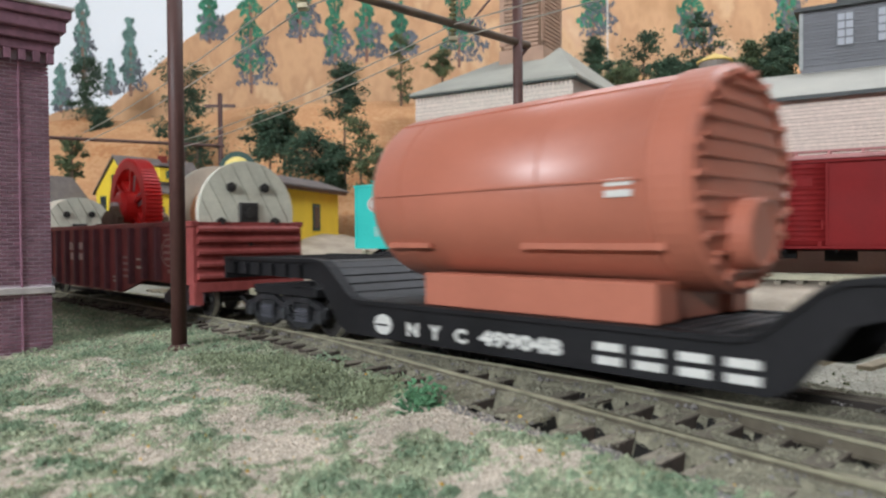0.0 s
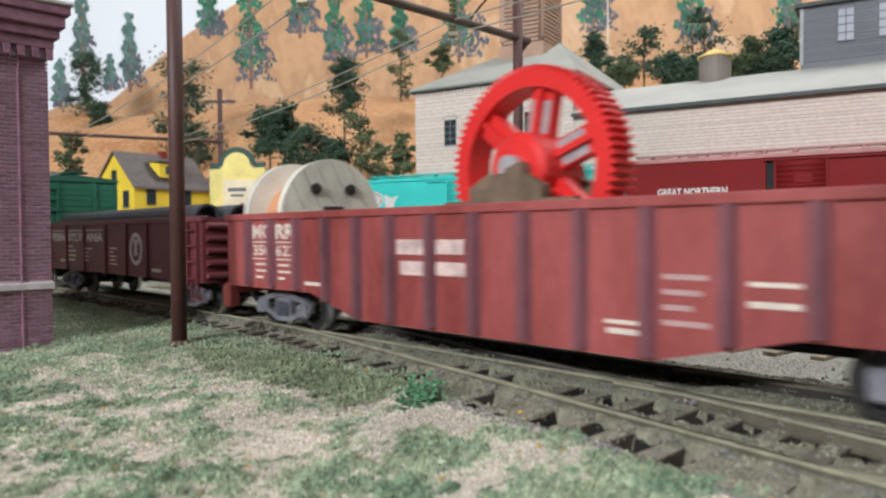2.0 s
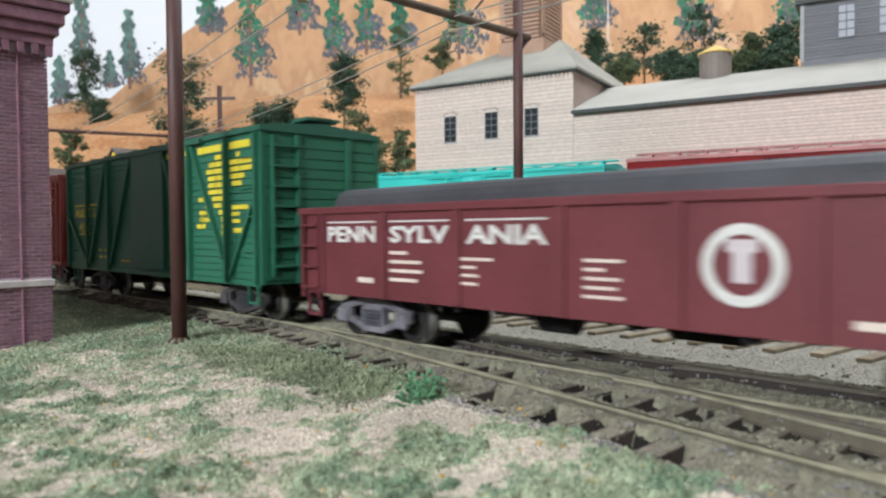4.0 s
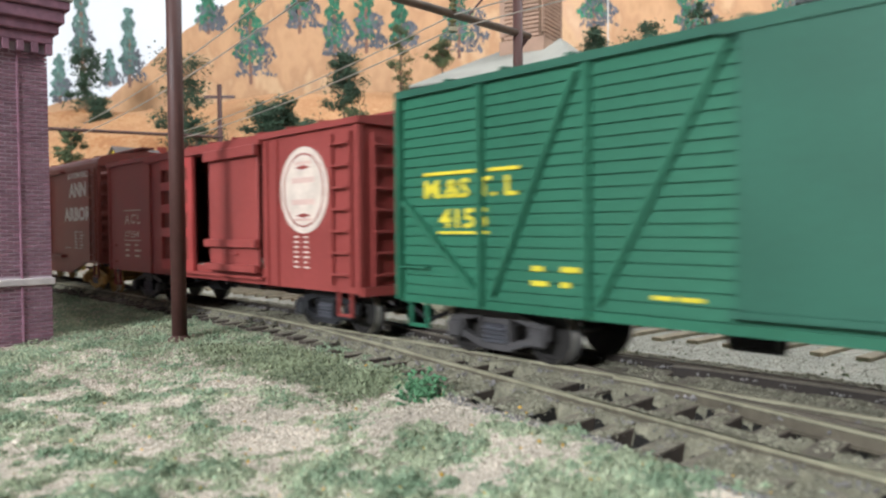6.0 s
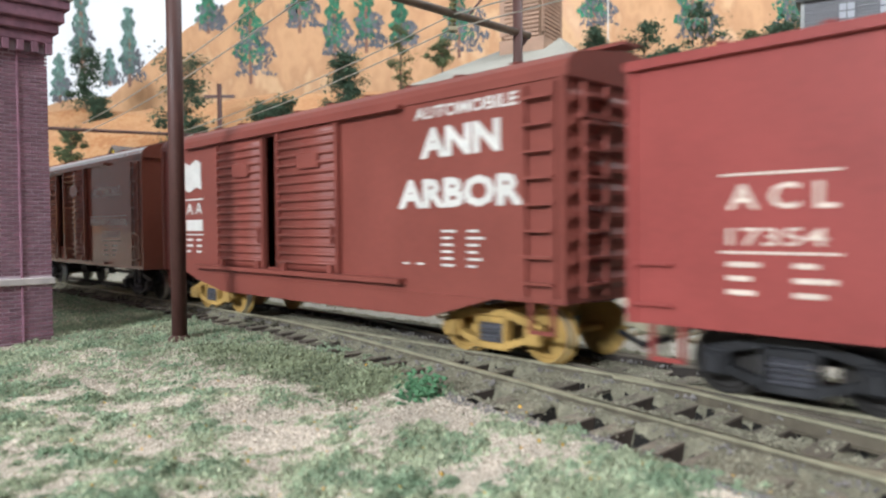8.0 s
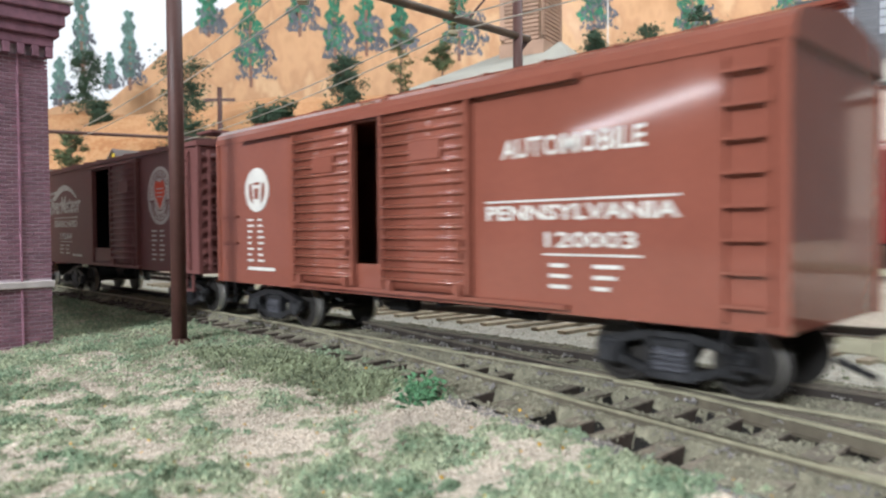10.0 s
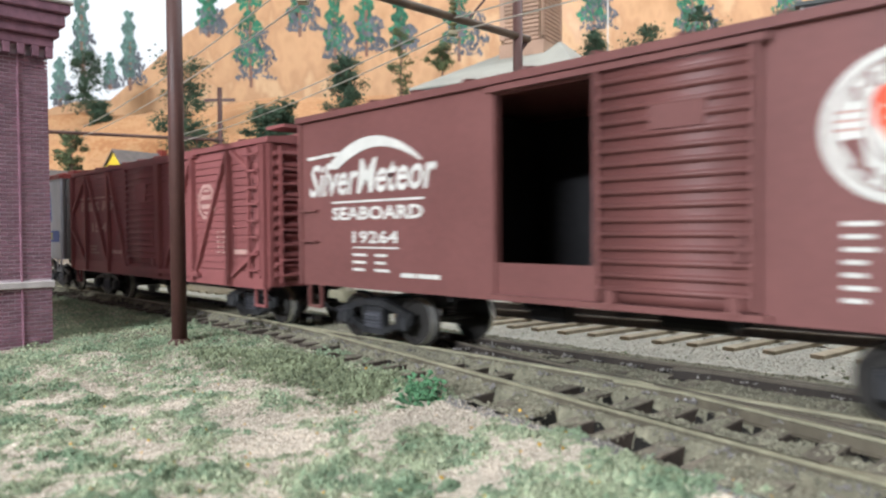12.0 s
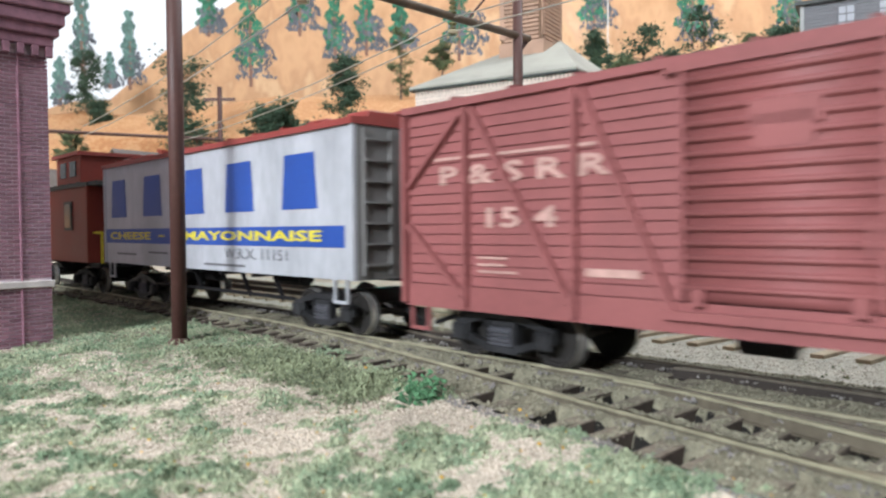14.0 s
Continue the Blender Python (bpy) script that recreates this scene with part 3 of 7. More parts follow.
# ---- brick building beside the track ----
def brick_building():
    x0, y0 = -93.7, 171.1
    # local x runs along the visible wall towards the viewer, local y into the building
    m = pose(x0 * S, y0 * S, 0, 0, 0, math.degrees(math.atan2(NY, NX)))
    b = tagged(empty("brick_building", m), "plum-coloured brick building with stone band and corbelled cornice", "building")
    # local +x: n, local +y: (-ny, nx) = d; the inside lies at -y
    H = 74.0
    part("wall", box(B(), 0.3, 60, -110, -0.6, -5, H - 2), M["mortar"], b)
    part("pilaster", box(B(), 0.0, 6.2, -8, 0.0, -5, H - 12), M["mortar"], b)
    part("stone_band", box(B(), -0.6, 60, -20, 0.75, 10.2, 11.9, 0.2), M["stone"], b)
    part("cornice", box(B(), -4.2, 60, -112, 4.4, H + 0.8, H + 3.0, 0.3), M["brickj"], b)
    part("cornice", box(B(), -3.2, 60, -111.5, 3.6, H - 2.2, H + 0.8, 0.3), M["brickj"], b)
    part("cornice", box(B(), -2.2, 60, -111, 2.4, H - 4.6, H - 2.2, 0.25), M["brickj"], b)
    part("cornice", box(B(), -1.2, 60, -110.5, 1.3, H - 7.0, H - 4.6, 0.25), M["brickj"], b)
    part("coping", box(B(), -4.8, 60, -113, 5.0, H + 3.0, H + 4.0, 0.3), M["stone"], b)
    for i in range(20):
        q = box(B(), -0.9 + i * 3.0, 0.5 + i * 3.0, 0.0, 1.6, H - 9.4, H - 7.0)
        part("corbel", q, M["brick"], b)
    br = None
    rows = int((H - 9 + 4) / 0.92)
    count = 0
    rest_v, rest_f = [], []
    for r in range(rows):
        z = -4 + r * 0.92
        if 9.8 < z < 12.0:
            continue
        sh = 1.3 if r % 2 else 0.0
        for i in range(-1, 9):
            xa, xb = i * 2.6 + sh, i * 2.6 + sh + 2.4
            segs = []
            lo, hi = max(xa, 0.0), min(xb, 6.2)
            if hi - lo > 0.4:
                segs.append((lo, hi, 0.0))
            lo, hi = max(xa, 6.35), min(xb, 20)
            if hi - lo > 0.4:
                segs.append((lo, hi, -0.6))
            for lo, hi, yy in segs:
                pr = 0.16 + rs.uniform(-0.05, 0.08)
                if count < 300 and z > 0 and lo < 9 and hi - lo > 2.3:
                    if br is None:
                        br = part("brick", box(B(), -1.2, 1.2, 0.0, 0.2, 0.0, 0.66, 0.04), M["brick"], b)
                        o = br
                    else:
                        o = again(br, b)
                    o.matrix_basis = pose((lo + hi) / 2 * S, (yy - 0.04 + rs.uniform(-0.03, 0.05)) * S, z * S)
                    count += 1
                else:
                    k = len(rest_v)
                    rest_v += [(x, y, zz) for x in (lo, hi) for y in (yy - 0.05, yy + pr) for zz in (z, z + 0.66)]
                    rest_f += [tuple(k + q for q in f) for f in ((0, 1, 3, 2), (4, 6, 7, 5), (2, 3, 7, 6), (0, 4, 5, 1), (1, 5, 7, 3), (0, 2, 6, 4))]
    me = bpy.data.meshes.new("brickwork")
    me.from_pydata([(x * S, y * S, z * S) for x, y, z in rest_v], [], rest_f)
    me.materials.append(M["brickj"])
    o = new("brickwork", me)
    o.parent = b
    o["kind"] = "stuff"
    part("downpipe_seam", box(B(), 6.1, 6.45, -0.5, 0.45, -4, H - 9), M["brickj"], b)


brick_building()


# ---- overhead line ----
def gantry():
    g = tagged(empty("catenary_gantry"), "brown steel catenary gantry with two poles and a cross beam", "gantry")
    for (x, y), r, top in (((-62.2, 168.0), 1.75, 112), ((27.2, 257), 1.75, 130)):
        bm = B()
        rod(bm, (x, y, -6), (x, y, top), r, 16)
        part("pole", bm, M["pole"], g, smooth=True)
        bm = B()
        lathe(bm, [(2.6, -3.6), (2.6, -2.6), (1.8, -1.8)], "z", 16, (x, y, 0.0))
        part("pole_foot", bm, M["pole"], g)
    a, b = Vector((-66, 164.4, 92)), Vector((31.5, 261, 92))
    bm = B()
    rod(bm, a, b, 1.35, 10)
    part("cross_beam", bm, mat("olive_brown_beam", (0.11, 0.075, 0.05), 0.6, var=0.35, big=120), g, smooth=True)
    bm = B()
    beam(bm, (27.2, 257, 86), (30.6, 260.4, 91), 1.0, 1.4)
    part("bracket", bm, M["pole"], g)
    bm = B()
    x, y = tp(-56, -60)
    rod(bm, (x + 4, y + 4, 92), (26.5, 256, 118), 0.45, 6)
    part("stay_rod", bm, M["pole"], g)
    for o, z in ((-2.4, 86), (-59, 89.5)):
        x, y = tp(-56, o)
        for dz, base in ((1, 92.5), (-1, 90.2)):
            bm = B()
            prof = []
            for i in range(5):
                prof += [(0.6, base + dz * 1.6 * i), (1.25, base + dz * (1.6 * i + 0.4)), (1.2, base + dz * (1.6 * i + 0.9)), (0.6, base + dz * (1.6 * i + 1.1))]
            if dz > 0 and o < -20 or dz < 0:
                lathe(bm, prof[:12] if dz < 0 else prof, "z", 10, (x, y, 0))
                part("insulator", bm, M["insul"], g, smooth=True)
        bm = B()
        box(bm, x - 1.6, x + 1.6, y - 1.6, y + 1.6, 84.2 if o > -20 else 86.0, 86.0 if o > -20 else 87.5, 0.3)
        part("clamp", bm, mat("brass_clamp", (0.35, 0.30, 0.2), 0.35, metal=0.6, bump=0, var=0.3), g)
    return g


gantry()


def far_gantry():
    g = tagged(empty("catenary_gantry"), "distant brown catenary pole with crossarm and beam", "gantry")
    x, y = -161.5, 523
    bm = B()
    rod(bm, (x, y, 10), (x, y, 128), 1.7, 10)
    part("pole", bm, M["pole"], g, smooth=True)
    bm = B()
    beam(bm, (x - 11, y, 119), (x + 11, y, 119), 2, 2)
    part("crossarm", bm, M["pole"], g)
    bm = B()
    rod(bm, (x + 2, y + 1, 90), (x - 108, y - 105, 84.5), 1.1, 8)
    part("cross_beam", bm, M["pole"], g)
    bm = B()
    rod(bm, (x - 100, y - 98, -4), (x - 100, y - 98, 100), 1.7, 10)
    part("pole", bm, M["pole"], g)


far_gantry()


def wire(pts, r=0.22):
    bm = B()
    n = 14
    q = []
    for i in range(n + 1):
        k = i / n
        a, b, sag = pts
        v = Vector(a).lerp(Vector(b), k)
        v.z -= sag * 4 * k * (1 - k)
        q.append(v)
    d_ = (q[-1] - q[0]).normalized()
    sd = d_.cross(Vector((0, 0, 1))).normalized()
    up = sd.cross(d_)
    rings = [[bm.verts.new(v + (sd * math.cos(1.0472 * j) + up * math.sin(1.0472 * j)) * r) for j in range(6)] for v in q]
    for a, b in zip(rings, rings[1:]):
        for j in range(6):
            bm.faces.new((a[j], a[(j + 1) % 6], b[(j + 1) % 6], b[j]))
    ob = link("overhead_wire", bm, M["wire"])
    return tagged(ob, "thin bronze overhead wire hung from the gantry", "wire", group="overhead wires")


for o, za, zb in ((-2.4, 84.6, 84.6), (-2.4, 92, 90), (-59, 87, 86), (-59, 91.5, 90)):
    wire(((*tp(-56, o), za), (*tp(-330, o - 30), zb - 6), 3))
    wire(((*tp(-56, o), za), (*tp(170, o), zb), 1))


# ---- buildings behind the siding ----
def wp(k, b):
    """Plan place k along the warehouse front and b behind it."""
    return -16.9 + k * D2X + b * B2X, 465 + k * D2Y + b * B2Y


WM = pose(-16.9 * S, 465 * S, 0, 0, 0, A2)   # local x along the front, local y behind


def hip(bm, x0, x1, y0, y1, z0, z1, inset):
    """A hipped roof with a short ridge and a thin eave."""
    lo = [bm.verts.new(c) for c in ((x0, y0, z0), (x1, y0, z0), (x1, y1, z0), (x0, y1, z0))]
    up = [bm.verts.new((c.co.x, c.co.y, z0 + 1.2)) for c in lo]
    ym = (y0 + y1) / 2
    a, b = bm.verts.new((x0 + inset, ym, z1)), bm.verts.new((x1 - inset, ym, z1))
    bm.faces.new(lo)
    for i in range(4):
        bm.faces.new((lo[i], lo[(i + 1) % 4], up[(i + 1) % 4], up[i]))
    bm.faces.new((up[0], up[1], b, a))
    bm.faces.new((up[2], up[3], a, b))
    bm.faces.new((up[1], up[2], b))
    bm.faces.new((up[3], up[0], a))
    return bm


def arched_window(parent, cx, z0, w, h, y):
    win = part("window", prism(B(), [(cx - w / 2, z0), (cx + w / 2, z0), (cx + w / 2, z0 + h - 1.5), (cx + w / 4, z0 + h - 0.3), (cx, z0 + h), (cx - w / 4, z0 + h - 0.3), (cx - w / 2, z0 + h - 1.5)], y - 0.15, y + 1.0, "y"), M["greyend"], parent, "dark arched sash window")
    for i in range(2):
        for j in range(4):
            part("pane", box(B(), cx - w / 2 + 0.5 + i * (w / 2 - 0.3), cx - w / 2 + 0.5 + i * (w / 2 - 0.3) + w / 2 - 0.9, y - 0.3, y - 0.1, z0 + 0.5 + j * (h - 1.6) / 4, z0 + 0.5 + (j + 1) * (h - 1.6) / 4 - 0.5), M["glass"], win)
    part("sill", box(B(), cx - w / 2 - 0.8, cx + w / 2 + 0.8, y - 0.9, y + 0.3, z0 - 0.9, z0 - 0.1), M["stone"], win)
    for i in range(7):
        a = math.pi * (0.12 + 0.76 * i / 6)
        bm = B()
        beam(bm, (cx + math.cos(a) * (w / 2 + 0.2), y - 0.2, z0 + h - 1.2 + math.sin(a) * 1.6), (cx + math.cos(a) * (w / 2 + 1.5), y - 0.2, z0 + h - 1.0 + math.sin(a) * 3.2), 0.5, 0.5, (0, 1, 0))
        part("voussoir", bm, M["tin"], win)


def courses(parent, x0, x1, z0, z1, y, step, gaps=()):
    """Proud brick courses across a front, cut where windows stand."""
    n = int((z1 - z0) / step)
    for i in range(n):
        z = z0 + i * step
        cuts = sorted((a, b) for a, b, c, d in gaps if c - 0.3 < z + step / 2 < d + 0.3)
        xa = x0
        for a, b in cuts + [(x1, x1)]:
            if a - xa > 0.5:
                part("brick_course", box(B(), xa, a, y - 0.4, y + 0.3, z + 0.18, z + step - 0.18), M["wbrick"], parent)
            xa = b


def warehouse():
    w = tagged(empty("warehouse", WM), "pale pink brick warehouse tower with grey hipped roof and long wing", "building")
    part("wall", box(B(), 0, 107.3, 0, 158, 0, 114), M["wjoint"], w)
    wins = [(26.0, 77.3, 9.0, 17.4), (55.0, 77.6, 9.0, 17.4), (81.4, 77.4, 9.0, 17.6)]
    for cx, z0, ww, hh in wins:
        arched_window(w, cx, z0, ww, hh, -0.1)
    courses(w, 0, 107.3, 30, 110.5, 0.0, 2.35, [(c - ww / 2, c + ww / 2, z, z + h - 1) for c, z, ww, h in wins])
    for i in range(42):
        part("dentil", box(B(), 0.6 + i * 2.55, 1.9 + i * 2.55, -0.9, 0.2, 109.6, 112.4), M["wbrick"], w)
    part("roof", hip(B(), -3.0, 110.5, -3.5, 161, 113.2, 154, 44), M["wroof"], w)
    part("eave", box(B(), -3.0, 110.5, -3.3, 160.8, 112.2, 113.2), M["dark"], w)
    # louvred cupola
    cu = part("cupola", box(B(), 38.5, 68.5, 46.5, 76.5, 134, 196), M["crate"], w)
    for x, y in ((38, 46), (68.5, 46), (68.5, 76.5), (38, 76.5)):
        part("corner_post", box(B(), x - 0.3, x + 3.2 - (3 if x > 50 else 0), y - 0.3, y + 3, 150, 196), M["louver"], cu)
    part("base_board", box(B(), 37.6, 69.6, 45.3, 77.4, 134, 147), M["louver"], cu)
    for i in range(18):
        z = 148 + i * 2.7
        part("slat", box(B(), 41, 66, 45.6, 46.6, z, z + 1.7), M["louver"], cu)
        part("slat", box(B(), 68.4, 69.4, 49, 74, z, z + 1.7), M["louver"], cu)
    part("post", box(B(), 52, 54, 45.2, 46.4, 150, 196), M["louver"], cu)
    # wing
    part("wing_wall", box(B(), 107.4, 420, 0.0, 118, 0, 88.5), M["wjoint"], w)
    courses(w, 107.5, 420, 28, 86, 0.0, 1.75)
    part("wing_roof", prism(B(), [(-3.5, 88.6), (-3.5, 89.6), (60, 112.5), (123, 89.6), (123, 88.6)], 107.45, 422, "x"), M["wroof2"], w)
    part("gutter", box(B(), 107.5, 422, -4.1, -3.4, 87.4, 89.3), M["dark"], w)
    return w


warehouse()


def roof_house():
    h = tagged(empty("roof_house", WM), "grey clapboard monitor house on the warehouse roof", "roof house")
    part("wall", box(B(), 218.5, 330, 58, 96, 104, 146), M["greyb"], h)
    for i in range(17):
        z = 115.5 + i * 1.8
        part("clapboard", prism(B(), [(57.3, z), (57.9, z + 1.75), (58.1, z + 1.75), (58.1, z)], 219.8, 330, "x"), M["greyb"], h)
    part("corner_board", box(B(), 218.0, 219.9, 57.1, 59, 114, 146), mat("light_grey_trim", (0.33, 0.34, 0.33), 0.7), h)
    part("roof", box(B(), 215.5, 332, 54.5, 100, 145.5, 147.6), M["dark"], h)
    part("ridge_vent", box(B(), 236, 262, 60, 80, 147.6, 153), M["dark"], h)
    for x in (236.0, 255.0, 274.0):
        wn = part("window", box(B(), x, x + 8.8, 56.6, 57.6, 124.2, 142.6), mat("grey_window_frame", (0.13, 0.13, 0.14), 0.6), h)
        for i in range(2):
            for j in range(4):
                part("pane", box(B(), x + 0.8 + i * 3.9, x + 0.8 + i * 3.9 + 3.3, 56.3, 56.62, 125 + j * 4.4, 125 + j * 4.4 + 3.6), M["lglass"], wn)


roof_house()


def roof_vent():
    x, y = 172.8, 60
    v = tagged(empty("roof_vent", WM), "brown cylindrical roof vent with a yellow conical cap", "roof vent")
    bm = B()
    rod(bm, (x, y, 104), (x, y, 126), 9.0, 20)
    part("drum", bm, M["tin"], v, smooth=False)
    bm = B()
    lathe(bm, [(10.2, 124.8), (10.2, 125.6), (1.0, 130.0), (0.2, 130.4)], "z", 20, (x, y, 0))
    part("cap", bm, M["capy"], v)


roof_vent()


def gable_house(name, label, corner, gdir, gw, sl, z0, ze, zr, wall, roofm, trim, wins=(), side_wins=()):
    """A house with its gable wall along gdir from the corner and its side going back."""
    ang = math.degrees(math.atan2(gdir[1], gdir[0]))
    h = tagged(empty(name, pose(corner[0] * S, corner[1] * S, 0, 0, 0, ang)), label, "house")
    bm = B()
    prism(bm, [(0, z0), (gw, z0), (gw, ze), (gw / 2, zr), (0, ze)], -sl, 0, "y")
    part("wall", bm, wall, h)
    for a, b in (((-2.5, ze - 2.5), (gw / 2, zr + 1.2)), ((gw + 2.5, ze - 2.5), (gw / 2, zr + 1.2))):
        bm = B()
        prism(bm, [a, b, (b[0], b[1] + 1.6), (a[0], a[1] + 1.6)], -sl - 2, 2, "y")
        part("roof", bm, roofm, h)
    for x, z, w, t in wins:
        wn = part("window", box(B(), x - w / 2, x + w / 2, 0.0, 0.7, z, z + t), trim, h)
        part("pane", box(B(), x - w / 2 + 0.7, x + w / 2 - 0.7, 0.6, 0.9, z + 0.7, z + t - 0.7), M["glass"], wn)
        part("sill", box(B(), x - w / 2 - 0.6, x + w / 2 + 0.6, 0.0, 1.2, z - 0.7, z), trim, wn)
    for y, z, w, t in side_wins:
        wn = part("window", box(B(), -0.7, 0.0, y - w / 2, y + w / 2, z, z + t), trim, h)
        part("pane", box(B(), -0.9, -0.6, y - w / 2 + 0.7, y + w / 2 - 0.7, z + 0.7, z + t - 0.7), M["glass"], wn)
    return h


# local x runs from the near corner along the gable; the house lies at -y
yh = gable_house("yellow_house", "bright yellow gabled house with green shutters and grey roof", (-258, 600), (-0.84, 0.542), 55, 78, 10, 64, 92,
                 M["yel"], M["shingle"], M["dgreen"], [(27.5, 66, 7, 12), (11, 46, 8, 14), (44, 46, 8, 14), (27.5, 41, 7, 20)], [(-16, 48, 9, 14), (-52, 48, 9, 14)])
bm = B()
prism(bm, [(-1, 72), (-1, 84), (12, 86), (16, 86)], -44, -24, "y")
part("dormer", bm, M["yel"], yh)
part("dormer_roof", box(B(), -3, 17, -46, -22, 85.6, 87), M["shingle"], yh)
part("dormer_window", box(B(), -1.6, -0.9, -38, -30, 75, 82), M["dgreen"], yh)
part("chimney", box(B(), 24, 30, -50, -44, 85, 98), M["caboose"], yh)
part("porch_roof", box(B(), -2, 57, 0.5, 14, 36.5, 38), M["shingle"], yh)

gable_house("green_house", "light green house with a grey roof", (-322, 560), (-0.94, 0.34), 48, 60, 5, 50, 74, M["lgreen"], M["shingle"], M["dgreen"],
            [(12, 34, 8, 11), (34, 34, 8, 11)], [(-16, 34, 8, 11)])
gable_house("green_shed", "small green shed with a pointed grey roof", (-270, 540), (-0.94, 0.34), 20, 24, 5, 38, 48, M["lgreen"], M["shingle"], M["dgreen"], [(10, 26, 6, 10)])


def depot():
    x0, y0 = -120.7, 490.0
    v = Vector((31.7, 110)).normalized()
    ang = math.degrees(math.atan2(v.y, v.x))
    # local x goes back along the visible side, local y to the left along the front
    d_ = tagged(empty("yellow_depot", pose(x0 * S, y0 * S, 0, 0, 0, ang)), "yellow depot with arched false front and grey roof", "building")
    part("wall", box(B(), 0.5, 118, 0.0, 43, 2, 60), M["yel"], d_)
    top = [(0, 2), (43, 2), (43, 69)] + [(34, 69)] + [(21.5 + 12.5 * math.cos(a), 69 + 11 * math.sin(a)) for a in [math.pi * i / 12 for i in range(13)]] + [(9, 69), (0, 69)]
    part("false_front", prism(B(), top, -1.5, 0.6, "x"), mat("pale_yellow_front", (0.82, 0.66, 0.22), 0.65), d_)
    bm = B()
    for (a, b) in zip(top[2:], top[3:]):
        if (Vector(a) - Vector(b)).length > 0.1:
            beam(bm, (-0.6, a[0], a[1] + 0.8), (-0.6, b[0], b[1] + 0.8), 3.6, 2.0, (1, 0, 0))
    part("front_coping", bm, M["dgreen"], d_)
    part("roof", prism(B(), [(-9, 59.8), (-9, 61.2), (21, 71), (52, 61.2), (52, 59.8)], 3, 122, "x"), M["shingle"], d_)
    part("porch_beam", box(B(), 4, 119, -7.5, -6.5, 57.5, 59.8), M["crate"], d_)
    for x in (12, 70):
        wn = part("window", box(B(), x, x + 13, -0.5, 0.1, 28, 49), M["dgreen"], d_)
        part("pane", box(B(), x + 2, x + 11, -0.8, -0.4, 30, 47), M["glass"], wn)
    sg = part("sign_panel", box(B(), -2.2, -1.4, 4, 32, 36, 60), mat("cream_sign", (0.75, 0.62, 0.42), 0.6), d_, "cream sign panel with red and dark marks")
    for i in range(4):
        part("sign_mark", box(B(), -2.5, -2.1, 6 + i * 5, 8 + i * 5, 38, 40 + 2.2 * (4 - i)), M["rust"], sg)
    part("sign_mark", box(B(), -2.5, -2.1, 14, 28, 52, 54.5), M["inkgrey"], sg)
    part("sign_mark", box(B(), -2.5, -2.1, 16, 26, 48.5, 50), M["inkgrey"], sg)


depot()

# ---- hillside and painted backdrop ----
def slope_z(x, y):
    """Plaster slope that rises behind the houses to meet the backdrop."""
    k = sm(600, 930, y)
    top = 195 + 45 * sm(50, 300, x) - 20 * sm(-150, -400, x)
    z = 12 + (top - 12) * k + 7 * noise.noise(Vector((x / 60, y / 60, 0))) + 2.5 * noise.noise(Vector((x / 17, y / 17, 5)))
    return z


tagged(grid_sheet("hillside", list(range(-900, 901, 15)), list(range(590, 946, 12)), slope_z, M["slope"]), "ochre plaster hillside behind the town", "hillside", kind="structure")

YB = 1000.0


def bx(px):
    return (px - 784) / 1266 * YB


def bz(py):
    return EYE + (402 - py) / 1266 * YB


bm = B()
box(bm, -1300, 1300, YB + 2.5, YB + 12, -60, 900)
tagged(link("backdrop_board", bm, M["sky"]), "pale painted sky on the backdrop board", "backdrop", kind="structure")
edge = [(-700, 230), (60, 195), (120, 172), (200, 168), (250, 125), (300, 82), (335, 52), (375, 28), (430, -6), (480, -30), (560, -70), (760, -150), (1100, -190), (2300, -230)]
bm = B()
prism(bm, [(bx(-700), -50)] + [(bx(a), bz(b)) for a, b in edge] + [(bx(2300), -50)], YB + 2, YB + 2.6, "y")
tagged(link("painted_hill", bm, M["hill"]), "painted ochre hill on the backdrop", "backdrop", kind="structure")


def painted_tree(px, py_top, py_base, wpx, seed, blue=0.35):
    """Flat daubs of paint on the backdrop: a trunk and dabs of green and slate."""
    r = random.Random(seed)
    t = tagged(empty("painted_tree"), "tree painted in green and slate daubs on the backdrop", "painted tree", group="painted trees")
    part("trunk", box(B(), bx(px) - 2.2, bx(px) + 2.2, YB + 1.5, YB + 1.95, bz(py_base), bz(py_top + (py_base - py_top) * 0.25)), M["ptrunk"], t)
    h = py_base - py_top
    for nm, mt, n, lo, hi in (("slate_foliage", "ptreeb", int(420 * blue), 0.55, 1.0), ("green_foliage", "ptree", 430, 0.0, 0.88)):
        bm = B()
        for _ in range(n):
            k = lo + (hi - lo) * r.random()
            half = wpx / 2 * (0.22 + 0.4 * k + (0.22 if mt == "ptreeb" else 0) + 0.16 * math.sin(k * 26 + seed))
            dx = r.uniform(-1, 1) * half
            if mt == "ptree":
                dx -= half * 0.1
            else:
                dx += half * 0.25
            cx, cz = bx(px + dx), bz(py_top + k * h * 0.93)
            a, b = r.uniform(1.0, 3.0), r.uniform(1.5, 4.6)
            yy = YB + 1.9 - r.random() * 0.6
            vs = [bm.verts.new((cx + a * math.cos(q * 1.0472 + 0.3) * r.uniform(0.6, 1.2), yy, cz + b * math.sin(q * 1.0472 + 0.3) * r.uniform(0.6, 1.2))) for q in range(6)]
            bm.faces.new(vs)
        part(nm, bm, M["ptrees" if mt == "ptree" and px < 260 else mt], t)


